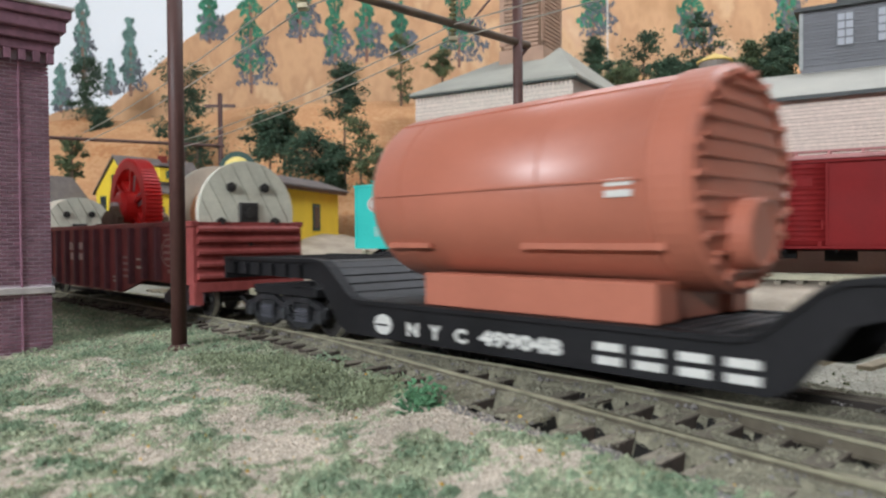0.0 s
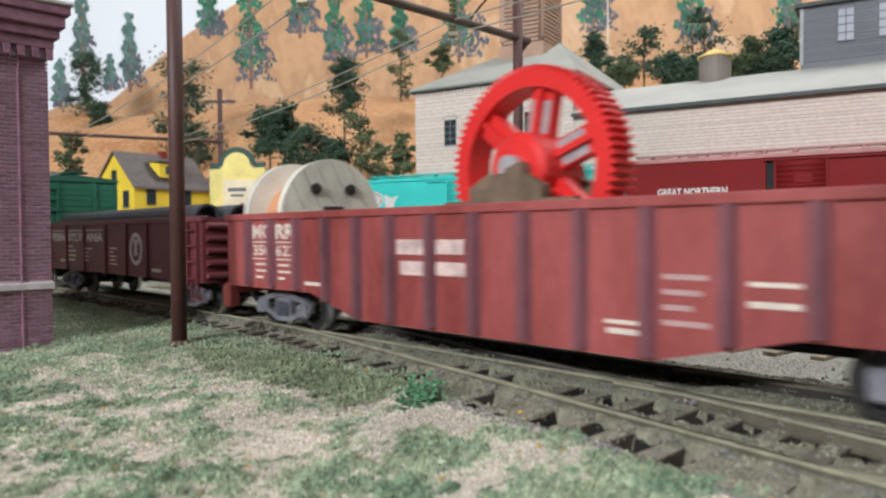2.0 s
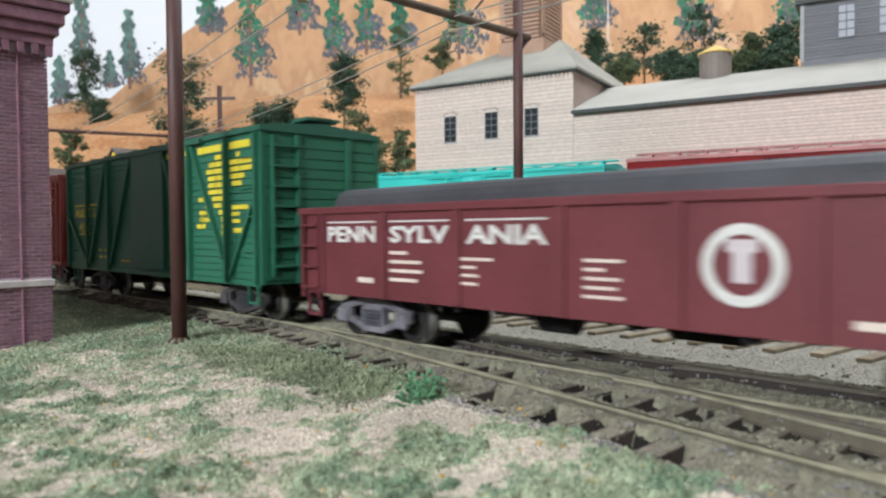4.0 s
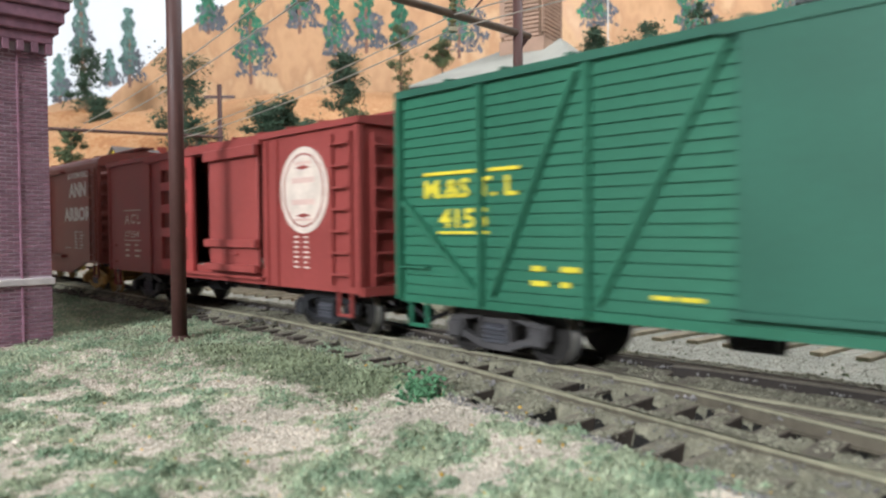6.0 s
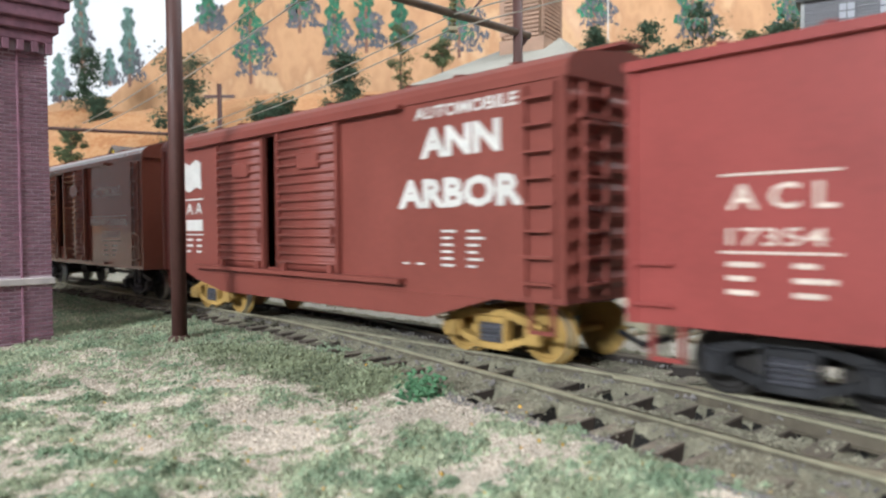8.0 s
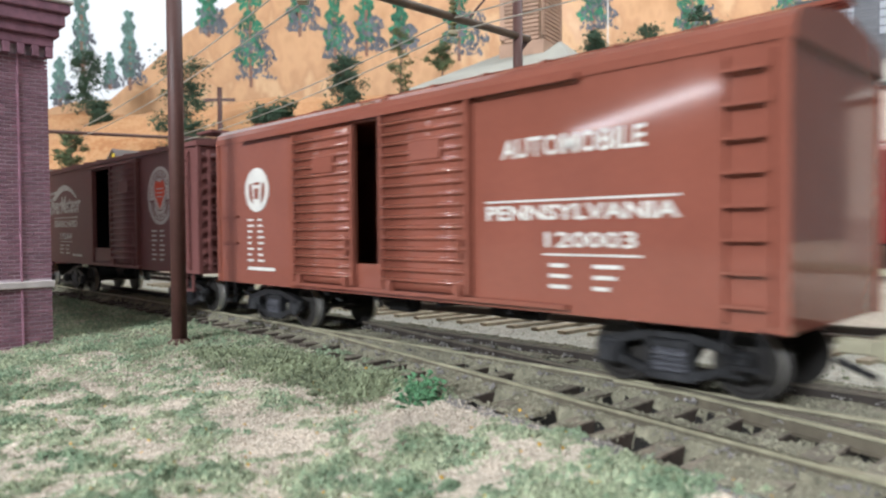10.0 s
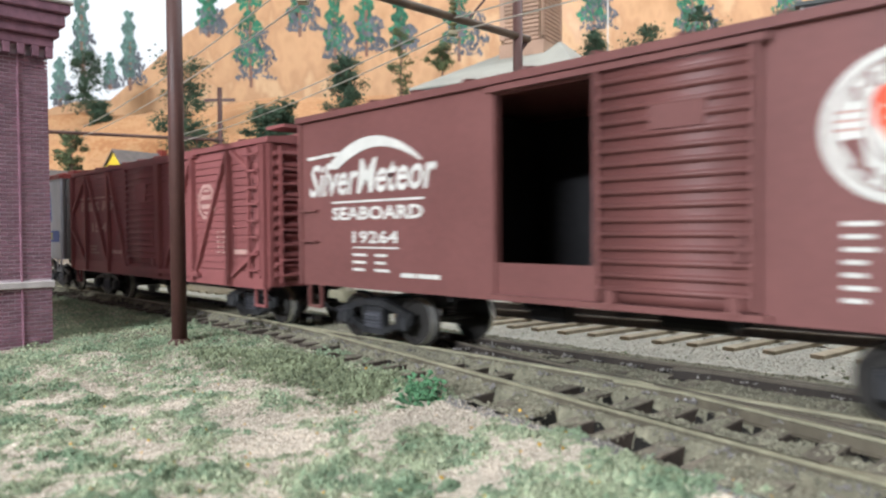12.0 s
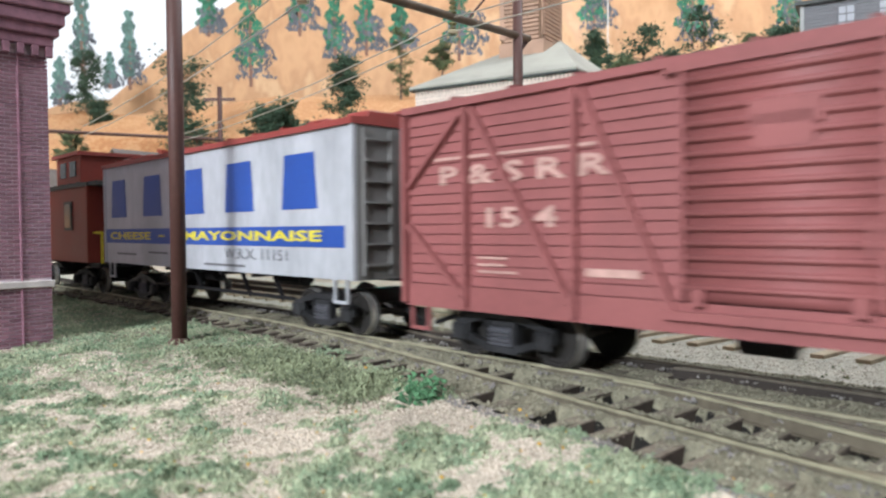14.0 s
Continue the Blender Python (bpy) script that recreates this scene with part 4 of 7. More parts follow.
for i, q in enumerate([(152, -40, 130, 56), (235, 15, 152, 50), (200, 88, 150, 32), (112, 95, 180, 44), (375, -40, 60, 60), (448, -60, 148, 82), (535, -80, 60, 70),
                       (597, -40, 108, 60), (652, -50, 95, 62), (712, -10, 90, 56), (815, -70, 105, 90), (1052, -80, 60, 76), (1225, -70, 85, 90), (1395, -90, 70, 84), (1560, -80, 60, 90)]):
    painted_tree(*q, seed=20 + i, blue=0.5 if i > 3 else 0.3)


# ---- model trees and bushes ----
def leaves(parent, centres, material, n, seed, size):
    """A crown: many small leaf flakes round clump centres."""
    r = np.random.RandomState(seed)
    P = []
    for cx, cy, cz, rad in centres:
        d = r.randn(n, 3)
        P.append(np.array([cx, cy, cz]) + d * rad * 0.62 * np.array([1.15, 1, 0.7]))
    return blobs("crown", np.concatenate(P), material, "", "", size * 0.5, size * 1.5, parent=parent, flat=0.7, kind="", seed=seed)


def model_tree(px, py_top, py_base, wpx, depth, seed, material="leaf", airy=0.0, lean=0.0, name="tree", label="dark green model tree with clumpy foliage"):
    r = random.Random(seed)
    x, zb, zt = (px - 784) / 1266 * depth, EYE + (402 - py_base) / 1266 * depth, EYE + (402 - py_top) / 1266 * depth
    w = 1.22 * wpx / 1266 * depth
    t = tagged(empty(name, pose(x * S, depth * S, 0)), label, "bush" if name == "bush" else "tree", group="hillside trees")
    g = min(zb - 2, slope_z(x, depth)) if depth > 595 else zb - 4
    h = zt - zb
    bm = B()
    rod(bm, (0, 0, g - 3), (lean * h, 0, zb + h * 0.55), 1.6, 7, 0.8)
    rod(bm, (lean * h, 0, zb + h * 0.55), (lean * h * 1.4, 0, zt - h * 0.08), 0.8, 6, 0.3)
    cs = []
    n = 20 if airy else 27
    for i in range(n):
        k = (-0.25 if name == "bush" else 0.02) + (1.2 if name == "bush" else 0.94) * (i + r.random() * 0.6) / n
        half = w / 2 * (1.0 - 0.62 * abs(k - 0.35) / 0.65) * r.uniform(0.35, 1.3)
        a = r.uniform(0, 6.28)
        cx, cy, cz = lean * h * k + math.cos(a) * half * r.uniform(0.3, 0.85), math.sin(a) * half * 0.6, zb + h * k
        cs.append((cx, cy, cz, w * r.uniform(0.06, 0.17) * (0.8 if airy else 1.05)))
        rod(bm, (lean * h * k * 0.8, 0, zb + h * max(0.05, k - 0.15)), (cx, cy, cz), 0.55, 5, 0.25)
    part("trunk", bm, M["bark"], t)
    leaves(t, cs, M[material], 70 if airy else 125, seed, 1.25)
    return t


TREES = [(158, 78, 205, 78, 900, "leaf", 0), (330, 92, 262, 112, 760, "leaf", 0), (352, 205, 275, 66, 740, "leaf", 0.5), (612, 95, 195, 74, 720, "leaf", 0), (640, 190, 292, 96, 660, "leafo", 0.5),
         (712, 40, 165, 64, 880, "leafo", 0.6), (715, 226, 300, 60, 640, "leafo", 0.5), (672, 245, 305, 90, 645, "leafo", 0.4), (590, 240, 300, 66, 655, "leaf", 0), (1290, 98, 136, 60, 650, "leafo", 0), (1218, 104, 138, 70, 655, "leaf", 0), (1355, 92, 130, 66, 640, "leaf", 0), (1078, 98, 140, 46, 680, "leaf", 0.4), (480, 185, 262, 96, 670, "leaf", 0), (552, 215, 292, 110, 650, "leaf", 0), (505, 175, 255, 60, 690, "leaf", 0),
         (130, 225, 280, 66, 690, "leafo", 0.5), (182, 170, 225, 46, 860, "leaf", 0), (1052, 52, 118, 46, 760, "leaf", 0), (1140, 44, 128, 96, 700, "leaf", 0.6), (1245, 8, 128, 84, 690, "leaf", 0.3),
         (1325, 66, 128, 62, 640, "leafo", 0), (1385, 46, 126, 76, 620, "leaf", 0), (1190, 92, 132, 70, 640, "leaf", 0), (1105, 105, 135, 50, 660, "leafo", 0), (785, 75, 110, 50, 800, "leafo", 0.6)]
for i, (px, a, b, w, d, mt, airy) in enumerate(TREES):
    bush = (b - a) < 70
    model_tree(px, a, b, w, d, 40 + i, mt, airy, name="bush" if bush else "tree",
               label=("olive" if mt == "leafo" else "dark green") + (" model bush on the ochre hillside" if bush else " model tree with bare limbs on the hillside"))
bm = B()
rod(bm, (203, 880, 150), (203, 880, 420), 0.9, 8)
tagged(link("white_mast", bm, M["white"]), "thin white mast on the hillside", "mast")

# ---- room round the layout ----
for nm, c_ in (("wall_back", (-7500, 2500, 1300, 1320, -1200, 1000)), ("wall_front", (-7500, 2500, -3020, -3000, -1200, 1000)), ("wall_west", (-7520, -7500, -3000, 1300, -1200, 1000)),
               ("wall_east", (2500, 2520, -3000, 1300, -1200, 1000))):
    tagged(link(nm, box(B(), *c_), M["plaster"]), "plain grey room wall", "wall", kind="structure")
tagged(link("ceiling", box(B(), -7520, 2520, -3020, 1320, 1000, 1020), M["plaster"]), "plain grey room ceiling", "ceiling", kind="structure")
tagged(link("floor", box(B(), -7520, 2520, -3020, 1320, -1220, -1200), M["road"]), "plain grey room floor", "floor", kind="structure")


# ---- rolling stock: local x is the way of travel, -y the side to the viewer, z = 0 the rail top ----
W = 17.4
RIDES = []          # (thing, place along the train, across, height)
TURNS = []          # wheelsets


def ride(ob, s10, o=0.0, z=0.0):
    RIDES.append((ob, s10, o, z))
    return ob


WHEEL, SPRING = {}, {}


def wheelset(parent, x, big=4.75, paint="steel"):
    key = (round(big, 2), paint)
    if key not in WHEEL:
        bm = B()
        for sgn in (-1, 1):
            yy = sgn * 8.25
            lathe(bm, [(0.8, yy - sgn * 1.0), (big - 0.9, yy - sgn * 1.0), (big + 0.55, yy - sgn * 0.9), (big + 0.5, yy - sgn * 0.45), (big, yy - sgn * 0.3), (big - 0.08, yy + sgn * 1.1), (big - 0.75, yy + sgn * 1.12), (big - 1.0, yy + sgn * 0.6), (1.5, yy + sgn * 0.5), (1.2, yy + sgn * 0.9), (0.8, yy + sgn * 0.9)], "y", 26)
        rod(bm, (0, -11, 0), (0, 11, 0), 0.7, 10)
        ob = part("wheelset", bm, M[paint], parent, "dark steel wheels with bright treads")
        ob.data.materials.append(M["tread"])
        for f in ob.data.polygons:
            c = f.center
            r = math.hypot(c.x, c.z) / S
            if r > big - 0.2 and 8.0 < abs(c.y) / S < 9.34:
                f.material_index = 1
        WHEEL[key] = ob
    else:
        ob = new("wheelset", WHEEL[key].data)
        ob.parent = parent
        ob["label"] = "dark steel wheels with bright treads"
    ob.matrix_basis = pose(x * S, 0, big * S)
    TURNS.append((ob, x, big))
    return ob


def truck(car, x, material, wb=9.6, axles=2):
    """A sprung truck: side frames, journal boxes, springs, bolster, and its wheelsets."""
    tr = part("truck", box(B(), -2.6, 2.6, -11.5, 11.5, 5.8, 9.2, 0.3), material, car)
    xs_ = [-wb, wb] if axles == 2 else [-wb, 0, wb]
    springs = []
    for sg in (-1, 1):
        bm = B()
        y0, y1 = sorted((sg * 10.9, sg * 12.6))
        for a, b in zip(xs_, xs_[1:]):
            c = (a + b) / 2
            for e, k in ((a, -1), (b, 1)):
                beam(bm, (e, sg * 11.7, 6.6), (c + k * 2.6, sg * 11.7, 8.3), 1.5, 1.3)
                beam(bm, (e, sg * 11.7, 4.6), (c + k * 3.0, sg * 11.7, 2.5), 1.5, 1.2)
                box(bm, c + k * 3.2 - 0.35, c + k * 3.2 + 0.35, y0, y1, 2.6, 8.0)
            box(bm, c - 3.4, c + 3.4, y0, y1, 7.6, 9.0, 0.2)
            box(bm, c - 3.8, c + 3.8, y0, y1, 1.7, 3.0, 0.2)
            box(bm, c - 2.8, c + 2.8, y0 + 0.2, y1 - 0.4, 6.3, 7.5, 0.2)
            springs += [(c + k, sg * 12.2) for k in (-1.7, 0, 1.7)]
        for a in xs_:
            box(bm, a - 1.9, a + 1.9, y0, y1, 4.2, 7.0, 0.3)
        part("side_frame", bm, material, tr)
        for a in xs_:
            bm = box(B(), a - 1.6, a + 1.6, sg * 12.7 - 0.8, sg * 12.7 + 0.8, 3.2, 6.4, 0.35)
            box(bm, a - 1.2, a + 1.2, sg * 13.5 - 0.25, sg * 13.5 + 0.25, 3.5, 6.0, 0.2)
            part("journal_box", bm, material, tr)
    tr.matrix_basis = pose(x * S, 0, 0)
    for sx, sy in springs:
        if "coil" not in SPRING:
            q = B()
            rod(q, (0, 0, 3.0), (0, 0, 6.4), 0.55, 8)
            for zz in (3.2, 3.95, 4.7, 5.45):
                rod(q, (0, 0, zz), (0, 0, zz + 0.38), 0.95, 8)
            SPRING["coil"] = part("spring", q, M["spring"], tr, "worn steel coil spring")
            o = SPRING["coil"]
        else:
            o = again(SPRING["coil"], tr)
            o["label"] = "worn steel coil spring"
        o.matrix_basis = pose(sx * S, sy * S, 0)
    for a in ([-wb, wb] if axles == 2 else [-wb, 0, wb]):
        wheelset(tr, a, paint="ochre" if material == M["ochre"] else "steel")
    return tr


def coupler(car, x, sg):
    bm = B()
    box(bm, min(x, x + sg * 5.5), max(x, x + sg * 5.5), -1.1, 1.1, 6.4, 8.4, 0.2)
    box(bm, min(x + sg * 5, x + sg * 8.6), max(x + sg * 5, x + sg * 8.6), -1.9, 1.3, 5.6, 9.2, 0.5)
    rod(bm, (x + sg * 6.5, 0.8, 1.4), (x + sg * 6.5, 0.8, 6.0), 0.35, 6)
    part("coupler", bm, M["rail"], car, "dull metal knuckle coupler")
    bm = B()
    rod(bm, (x + sg * 1, -4, 6.0), (x + sg * 6, -4.5, 4.2), 0.5, 6)
    part("brake_hose", bm, M["black"], car)


RUNG = {}


def ladder(car, x, y, z0, z1, w, n, material, end=False, face=-1):
    """Two stiles and n rungs, standing off a side (or off an end)."""
    bm = B()
    for k in (-w / 2, w / 2):
        if end:
            box(bm, x - 0.35, x + 0.35, y + k - 0.35, y + k + 0.35, z0, z1)
        else:
            box(bm, x + k - 0.35, x + k + 0.35, y - 0.35, y + 0.35, z0, z1)
    ld = part("ladder", bm, material, car)
    key = (round(w, 1), end, material.name)
    for i in range(n):
        z = z0 + (z1 - z0) * (i + 0.5) / n
        if key not in RUNG:
            bm = B()
            if end:
                box(bm, -0.5, 0.5, -w / 2, w / 2, -0.22, 0.22)
            else:
                box(bm, -w / 2, w / 2, -0.5, 0.5, -0.22, 0.22)
            RUNG[key] = part("rung", bm, material, ld)
            o = RUNG[key]
        else:
            o = again(RUNG[key], ld)
        o.matrix_basis = pose((x + (0.35 * face if end else 0)) * S, (y + (0 if end else -0.35)) * S, z * S)
    return ld


def stirrup(car, x, y, zb, material):
    bm = B()
    for k in (-2.2, 2.2):
        box(bm, x + k - 0.3, x + k + 0.3, y - 0.3, y + 0.3, zb - 4.6, zb + 0.3)
    box(bm, x - 2.5, x + 2.5, y - 0.35, y + 0.35, zb - 5.0, zb - 4.4)
    part("stirrup_step", bm, material, car)


def grab(car, x, z, w, material, y=-W):
    bm = B()
    box(bm, x - w / 2, x + w / 2, y - 0.9, y - 0.55, z - 0.18, z + 0.18)
    for k in (-w / 2, w / 2):
        box(bm, x + k - 0.18, x + k + 0.18, y - 0.9, y + 0.05, z - 0.18, z + 0.18)
    part("grab_iron", bm, material, car)


def ribbed_door(car, x0, x1, z0, z1, y, material, n, label="", plate=True):
    """A sliding steel door with horizontal corrugations."""
    h = (z1 - z0 - 1.6) / n
    prof = [(y + 0.5, z0), (y - 0.2, z0)]
    for i in range(n):
        z = z0 + 0.8 + i * h
        prof += [(y - 0.2, z + h * 0.2)] + [(y - 0.2 - 0.7 * math.sin(math.pi * q / 8), z + h * (0.5 - 0.24 * math.cos(math.pi * q / 8))) for q in range(9)] + [(y - 0.2, z + h * 0.8)]
    prof += [(y - 0.2, z1), (y + 0.5, z1)]
    bm = prism(B(), prof, x0 + 0.8, x1 - 0.8, "x")
    for f in bm.faces:
        f.smooth = len(f.verts) == 4
    for x in (x0, x1 - 0.8):
        box(bm, x, x + 0.8, y - 0.85, y + 0.4, z0, z1)
    if plate:
        box(bm, x0 + (x1 - x0) * 0.38, x0 + (x1 - x0) * 0.72, y - 0.95, y, z0 + (z1 - z0) * 0.72, z0 + (z1 - z0) * 0.82)
    box(bm, x0 + 2, x0 + 3.5, y - 1.1, y, z0 - 0.6, z0 + 1.6)
    box(bm, x1 - 3.5, x1 - 2, y - 1.1, y, z0 - 0.6, z0 + 1.6)
    d_ = part("door", bm, material, car, label or "corrugated sliding door")
    bm = B()
    box(bm, x1 - 2.2, x1 - 1.5, y - 1.25, y - 0.8, z0 + 6, z0 + 10)
    part("latch", bm, material, d_)
    return d_


def brake_wheel(car, x, y, z, sg, material):
    bm = B()
    for i in range(16):
        a, b = 6.28319 * i / 16, 6.28319 * (i + 1) / 16
        rod(bm, (x, y + 3 * math.cos(a), z + 3 * math.sin(a)), (x, y + 3 * math.cos(b), z + 3 * math.sin(b)), 0.38, 5)
    for i in range(5):
        a = 6.28319 * i / 5
        rod(bm, (x, y, z), (x, y + 3 * math.cos(a), z + 3 * math.sin(a)), 0.28, 5)
    rod(bm, (x - sg * 1.6, y, z), (x, y, z), 0.5, 6)
    part("brake_wheel", bm, material, car)


def running_board(car, L, z, material):
    for k in (-1.6, 0, 1.6):
        bm = B()
        box(bm, -L / 2 - 1, L / 2 + 1, k - 0.7, k + 0.7, z, z + 0.6)
        part("running_board", bm, material, car)
    for i in range(12):
        x = -L / 2 + L * (i + 0.5) / 12
        part("saddle", box(B(), x - 0.5, x + 0.5, -2.6, 2.6, z - 1.6, z), material, car)


def shell(car, L, zb, zt, material, openings=(), roof="peak", roofm=None, roof_h=3.0, end_ribs=0, fascia=0.0):
    """Walls with thickness, door openings through the near side, floor, ends and roof."""
    h = L / 2
    zs = zt
    edges = sorted(openings)
    xa = -h
    for x0, x1, z0, z1 in edges:
        part("side_panel", box(B(), xa, x0, -W, -W + 1.0, zb, zs), material, car)
        part("side_panel", box(B(), x0, x1, -W, -W + 1.0, zb, z0), material, car)
        if zs - z1 > 0.2:
            part("side_panel", box(B(), x0, x1, -W, -W + 1.0, z1, zs), material, car)
        xa = x1
    part("side_panel", box(B(), xa, h, -W, -W + 1.0, zb, zs), material, car)
    part("side_panel", box(B(), -h, h, W - 1.0, W, zb, zs), material, car)
    part("floor", box(B(), -h + 1, h - 1, -W + 1, W - 1, zb + 0.4, zb + 1.6), M["crate"], car)
    for sg in (-1, 1):
        bm = B()
        x0, x1 = sorted((sg * (h - 1.0), sg * h))
        box(bm, x0, x1, -W + 1.0, W - 1.0, zb, zs)
        if end_ribs:
            bm.free()
            xe, xi = sg * h, sg * (h - 1.0)
            st = (zs - zb - 3) / end_ribs
            prof = [(xi, zb), (xe, zb)]
            for i in range(end_ribs):
                z = zb + 1.5 + i * st
                prof += [(xe, z + st * 0.1), (xe + sg * 0.8, z + st * 0.4), (xe + sg * 0.8, z + st * 0.6), (xe, z + st * 0.9)]
            prof += [(xe, zs), (xi, zs)]
            bm = prism(B(), prof, -W + 1.0, W - 1.0, "y")
        part("end_wall", bm, material, car)
        for y in (-1, 1):
            c = sg * h
            part("corner_post", box(B(), c - 0.8 if sg > 0 else c - 0.35, c + 0.35 if sg > 0 else c + 0.8, y * W - 0.45 * (y < 0) - (0.8 if y > 0 else 0), y * W + 0.45 * (y > 0) + (0.8 if y < 0 else 0), zb, zs), material, car)
    rm = roofm or material
    o = 0.9
    if roof == "peak":
        top = zt + roof_h
        prof = [(-W - o, zt), (-W - o, zt + 1.3), (0, top), (W + o, zt + 1.3), (W + o, zt)]
    else:
        top = zt + roof_h
        prof = [(-W - 0.3, zt - 0.2), (-W - 0.3, zt + 1.2), (-W + 0.3, zt + 2.4), (-W + 1.5, zt + 3.4), (-W + 3.4, zt + 4.0), (0, top), (W - 3.4, zt + 4.0), (W - 1.5, zt + 3.4), (W - 0.3, zt + 2.4), (W + 0.3, zt + 1.2), (W + 0.3, zt - 0.2)]
    bm = prism(B(), prof, -h - 0.7, h + 0.7, "x")
    part("roof", bm, rm, car)
    n = 11
    rise = (top - zt - 1.3) if roof == "peak" else (top - zt - 4.0)
    for i in range(1, n):
        x = -h + L * i / n
        z_e = zt + 1.3 if roof == "peak" else zt + 4.0
        we = W + o if roof == "peak" else W - 3.4
        bm = B()
        for sg in (-1, 1):
            beam(bm, (x, sg * we, z_e + 0.15), (x, 0, top + 0.15), 0.9, 0.7)
        part("roof_seam", bm, rm, car)
    running_board(car, L, top + 0.9, rm)
    return top


def underframe(car, L, zb, sill=True):
    bm = B()
    box(bm, -L / 2 + 4, L / 2 - 4, -3, 3, zb - 1.0, zb + 0.5)
    for x in (-26, -9, 9, 26):
        box(bm, x - 0.6, x + 0.6, -W + 2, W - 2, zb - 1.2, zb + 0.4)
    part("underframe", bm, M["black"], car)
    bm = B()
    rod(bm, (-12, -8.5, zb - 2.0), (-5, -8.5, zb - 2.0), 2.0, 12)
    part("brake_cylinder", bm, M["black"], car)
    bm = B()
    rod(bm, (4, 7, zb - 2.8), (16, 7, zb - 2.8), 2.6, 12)
    part("air_tank", bm, M["black"], car)


def gear_up(car, L, zb, tm, inset=19.5):
    truck(car, L / 2 - inset, tm)
    truck(car, -L / 2 + inset, tm)
    coupler(car, L / 2, 1)
    coupler(car, -L / 2, -1)
    underframe(car, L, zb)


YF = -W - 0.08


# -- red boxcar with slatted door and round herald --
def car_slatted():
    c = tagged(empty("boxcar"), "oxide red boxcar with slatted door slid open beside solid door", "boxcar", group="freight train")
    L, zb, zt, m = 139.5, 9.8, 44.2, M["oxide"]
    shell(c, L, zb, zt, m, [(-26, 32, 13.6, 43)], "peak", None, 3.4)
    door = part("slat_door", box(B(), -26, -24, -W - 1.3, -W - 0.4, 11.6, 43), M["oxide"], c, "red slatted ventilated door")
    part("stile", box(B(), -6.6, -3.6, -W - 1.3, -W - 0.4, 11.6, 43), mat("bright_oxide_door", (0.36, 0.05, 0.045), 0.5), door)
    red = bpy.data.materials["bright_oxide_door"]
    for z0, z1 in ((11.6, 14.6), (21.0, 23.6), (28.0, 30.4), (34.4, 36.8), (40.4, 43)):
        part("rail_board", box(B(), -25, -6, -W - 1.3, -W - 0.4, z0, z1), red, door)
    part("door_backing", box(B(), -25.5, -4.2, -W - 0.1, -W + 0.4, 12, 42.8), M["maroon"], door)
    for i in range(18):
        part("slat", box(B(), -24 + i, -23.4 + i, -W - 0.35, -W - 0.05, 14, 41), M["brown_aa"], door)
    d2 = part("door", box(B(), 6.5, 31.5, -W - 1.2, -W - 0.3, 12.8, 43.0, 0.15), m, c)
    for z0, z1 in ((40.6, 43.2), (18.6, 20.6), (12.6, 14.4)):
        part("door_rail", box(B(), 5.8, 32, -W - 2.6, -W - 1.1, z0, z1, 0.15), m, d2)
    part("door_handle", box(B(), 15, 22, -W - 1.8, -W - 1.1, 16.6, 17.2), m, d2)
    # added dark panel on the far wall, standing for shade in the doorway
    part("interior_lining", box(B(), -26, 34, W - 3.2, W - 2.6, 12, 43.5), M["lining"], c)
    part("floor_deck", box(B(), -25, 33, -W + 0.6, W - 4, 11.5, 13.7), M["strap"], c, "worn pinkish floor boards")
    # cream patch added for the bright view out through the far door
    part("interior_panel", box(B(), -6.5, -3.2, W - 3.7, W - 3.3, 29, 38), M["cream"], c, "cream patch standing in for brightness through the far doorway")
    for x in (-35, 34.2, 38.6):
        part("batten", box(B(), x - 0.6, x + 0.6, -W - 0.5, -W, zb, zt - 0.5), m, c)
    part("door_track", box(B(), -36, 33, -W - 1.6, -W - 0.1, 43.2, 44.2), m, c)
    part("door_track", box(B(), -27, 33, -W - 1.5, -W - 0.1, 11.0, 11.7), m, c)
    ladder(c, 64.3, -W - 0.6, zb + 1.5, 42.8, 6.4, 7, m)
    ladder(c, L / 2 + 0.6, -W + 6.4, zb + 1.5, 42.5, 6.4, 7, m, True, 1)
    ladder(c, L / 2 + 0.6, W - 6.4, zb + 1.5, 42.5, 6.4, 7, m, True, 1)
    part("end_sill", box(B(), L / 2 - 0.5, L / 2 + 1.2, -W, W, zb - 0.5, zb + 1.4), m, c)
    for x in (64.3, -64.3):
        stirrup(c, x, -W + 0.3, zb, m)
    grab(c, -66, 18, 5, m)
    grab(c, -66, 12.5, 5, m)
    disc(49.6, 31.6, 9.5, 9.6, YF, M["cream"], c, label="cream round herald with faded marks")
    disc(49.6, 31.6, 8.0, 8.2, YF - 0.08, m, c, inner=0.955)
    for zz in (36.6, 26.0):
        part("herald_mark", prism(B(), [(46.6, zz), (49.6, zz + 0.55), (52.6, zz), (49.6, zz - 0.5)], YF - 0.1, YF, "y"), m, c)
    bars([(46.4, 52.8, 37.2, 38.0), (46, 53, 24.8, 25.4), (45, 54, 33.2, 34.4), (45, 54, 28.4, 29.6)], YF - 0.06, mat("faded_cream", (0.58, 0.40, 0.34), 0.6), c)
    data_block(45.6, 53.4, 13.8, 21.6, 7, 2, YF, M["cream"], c)
    bars([(-57, -43, 29.2, 29.5), (-57, -43, 19.6, 19.9)], YF, M["cream"], c)
    words("A C L", -56, -43.5, 25.0, 28.2, YF, M["cream"], c, 0.02)
    words("17354", -56, -44.5, 20.6, 22.8, YF, M["cream"], c, 0.01)
    data_block(-56, -40, 13.6, 18.8, 3, 2, YF, M["cream"], c)
    gear_up(c, L, zb, M["truckblk"])
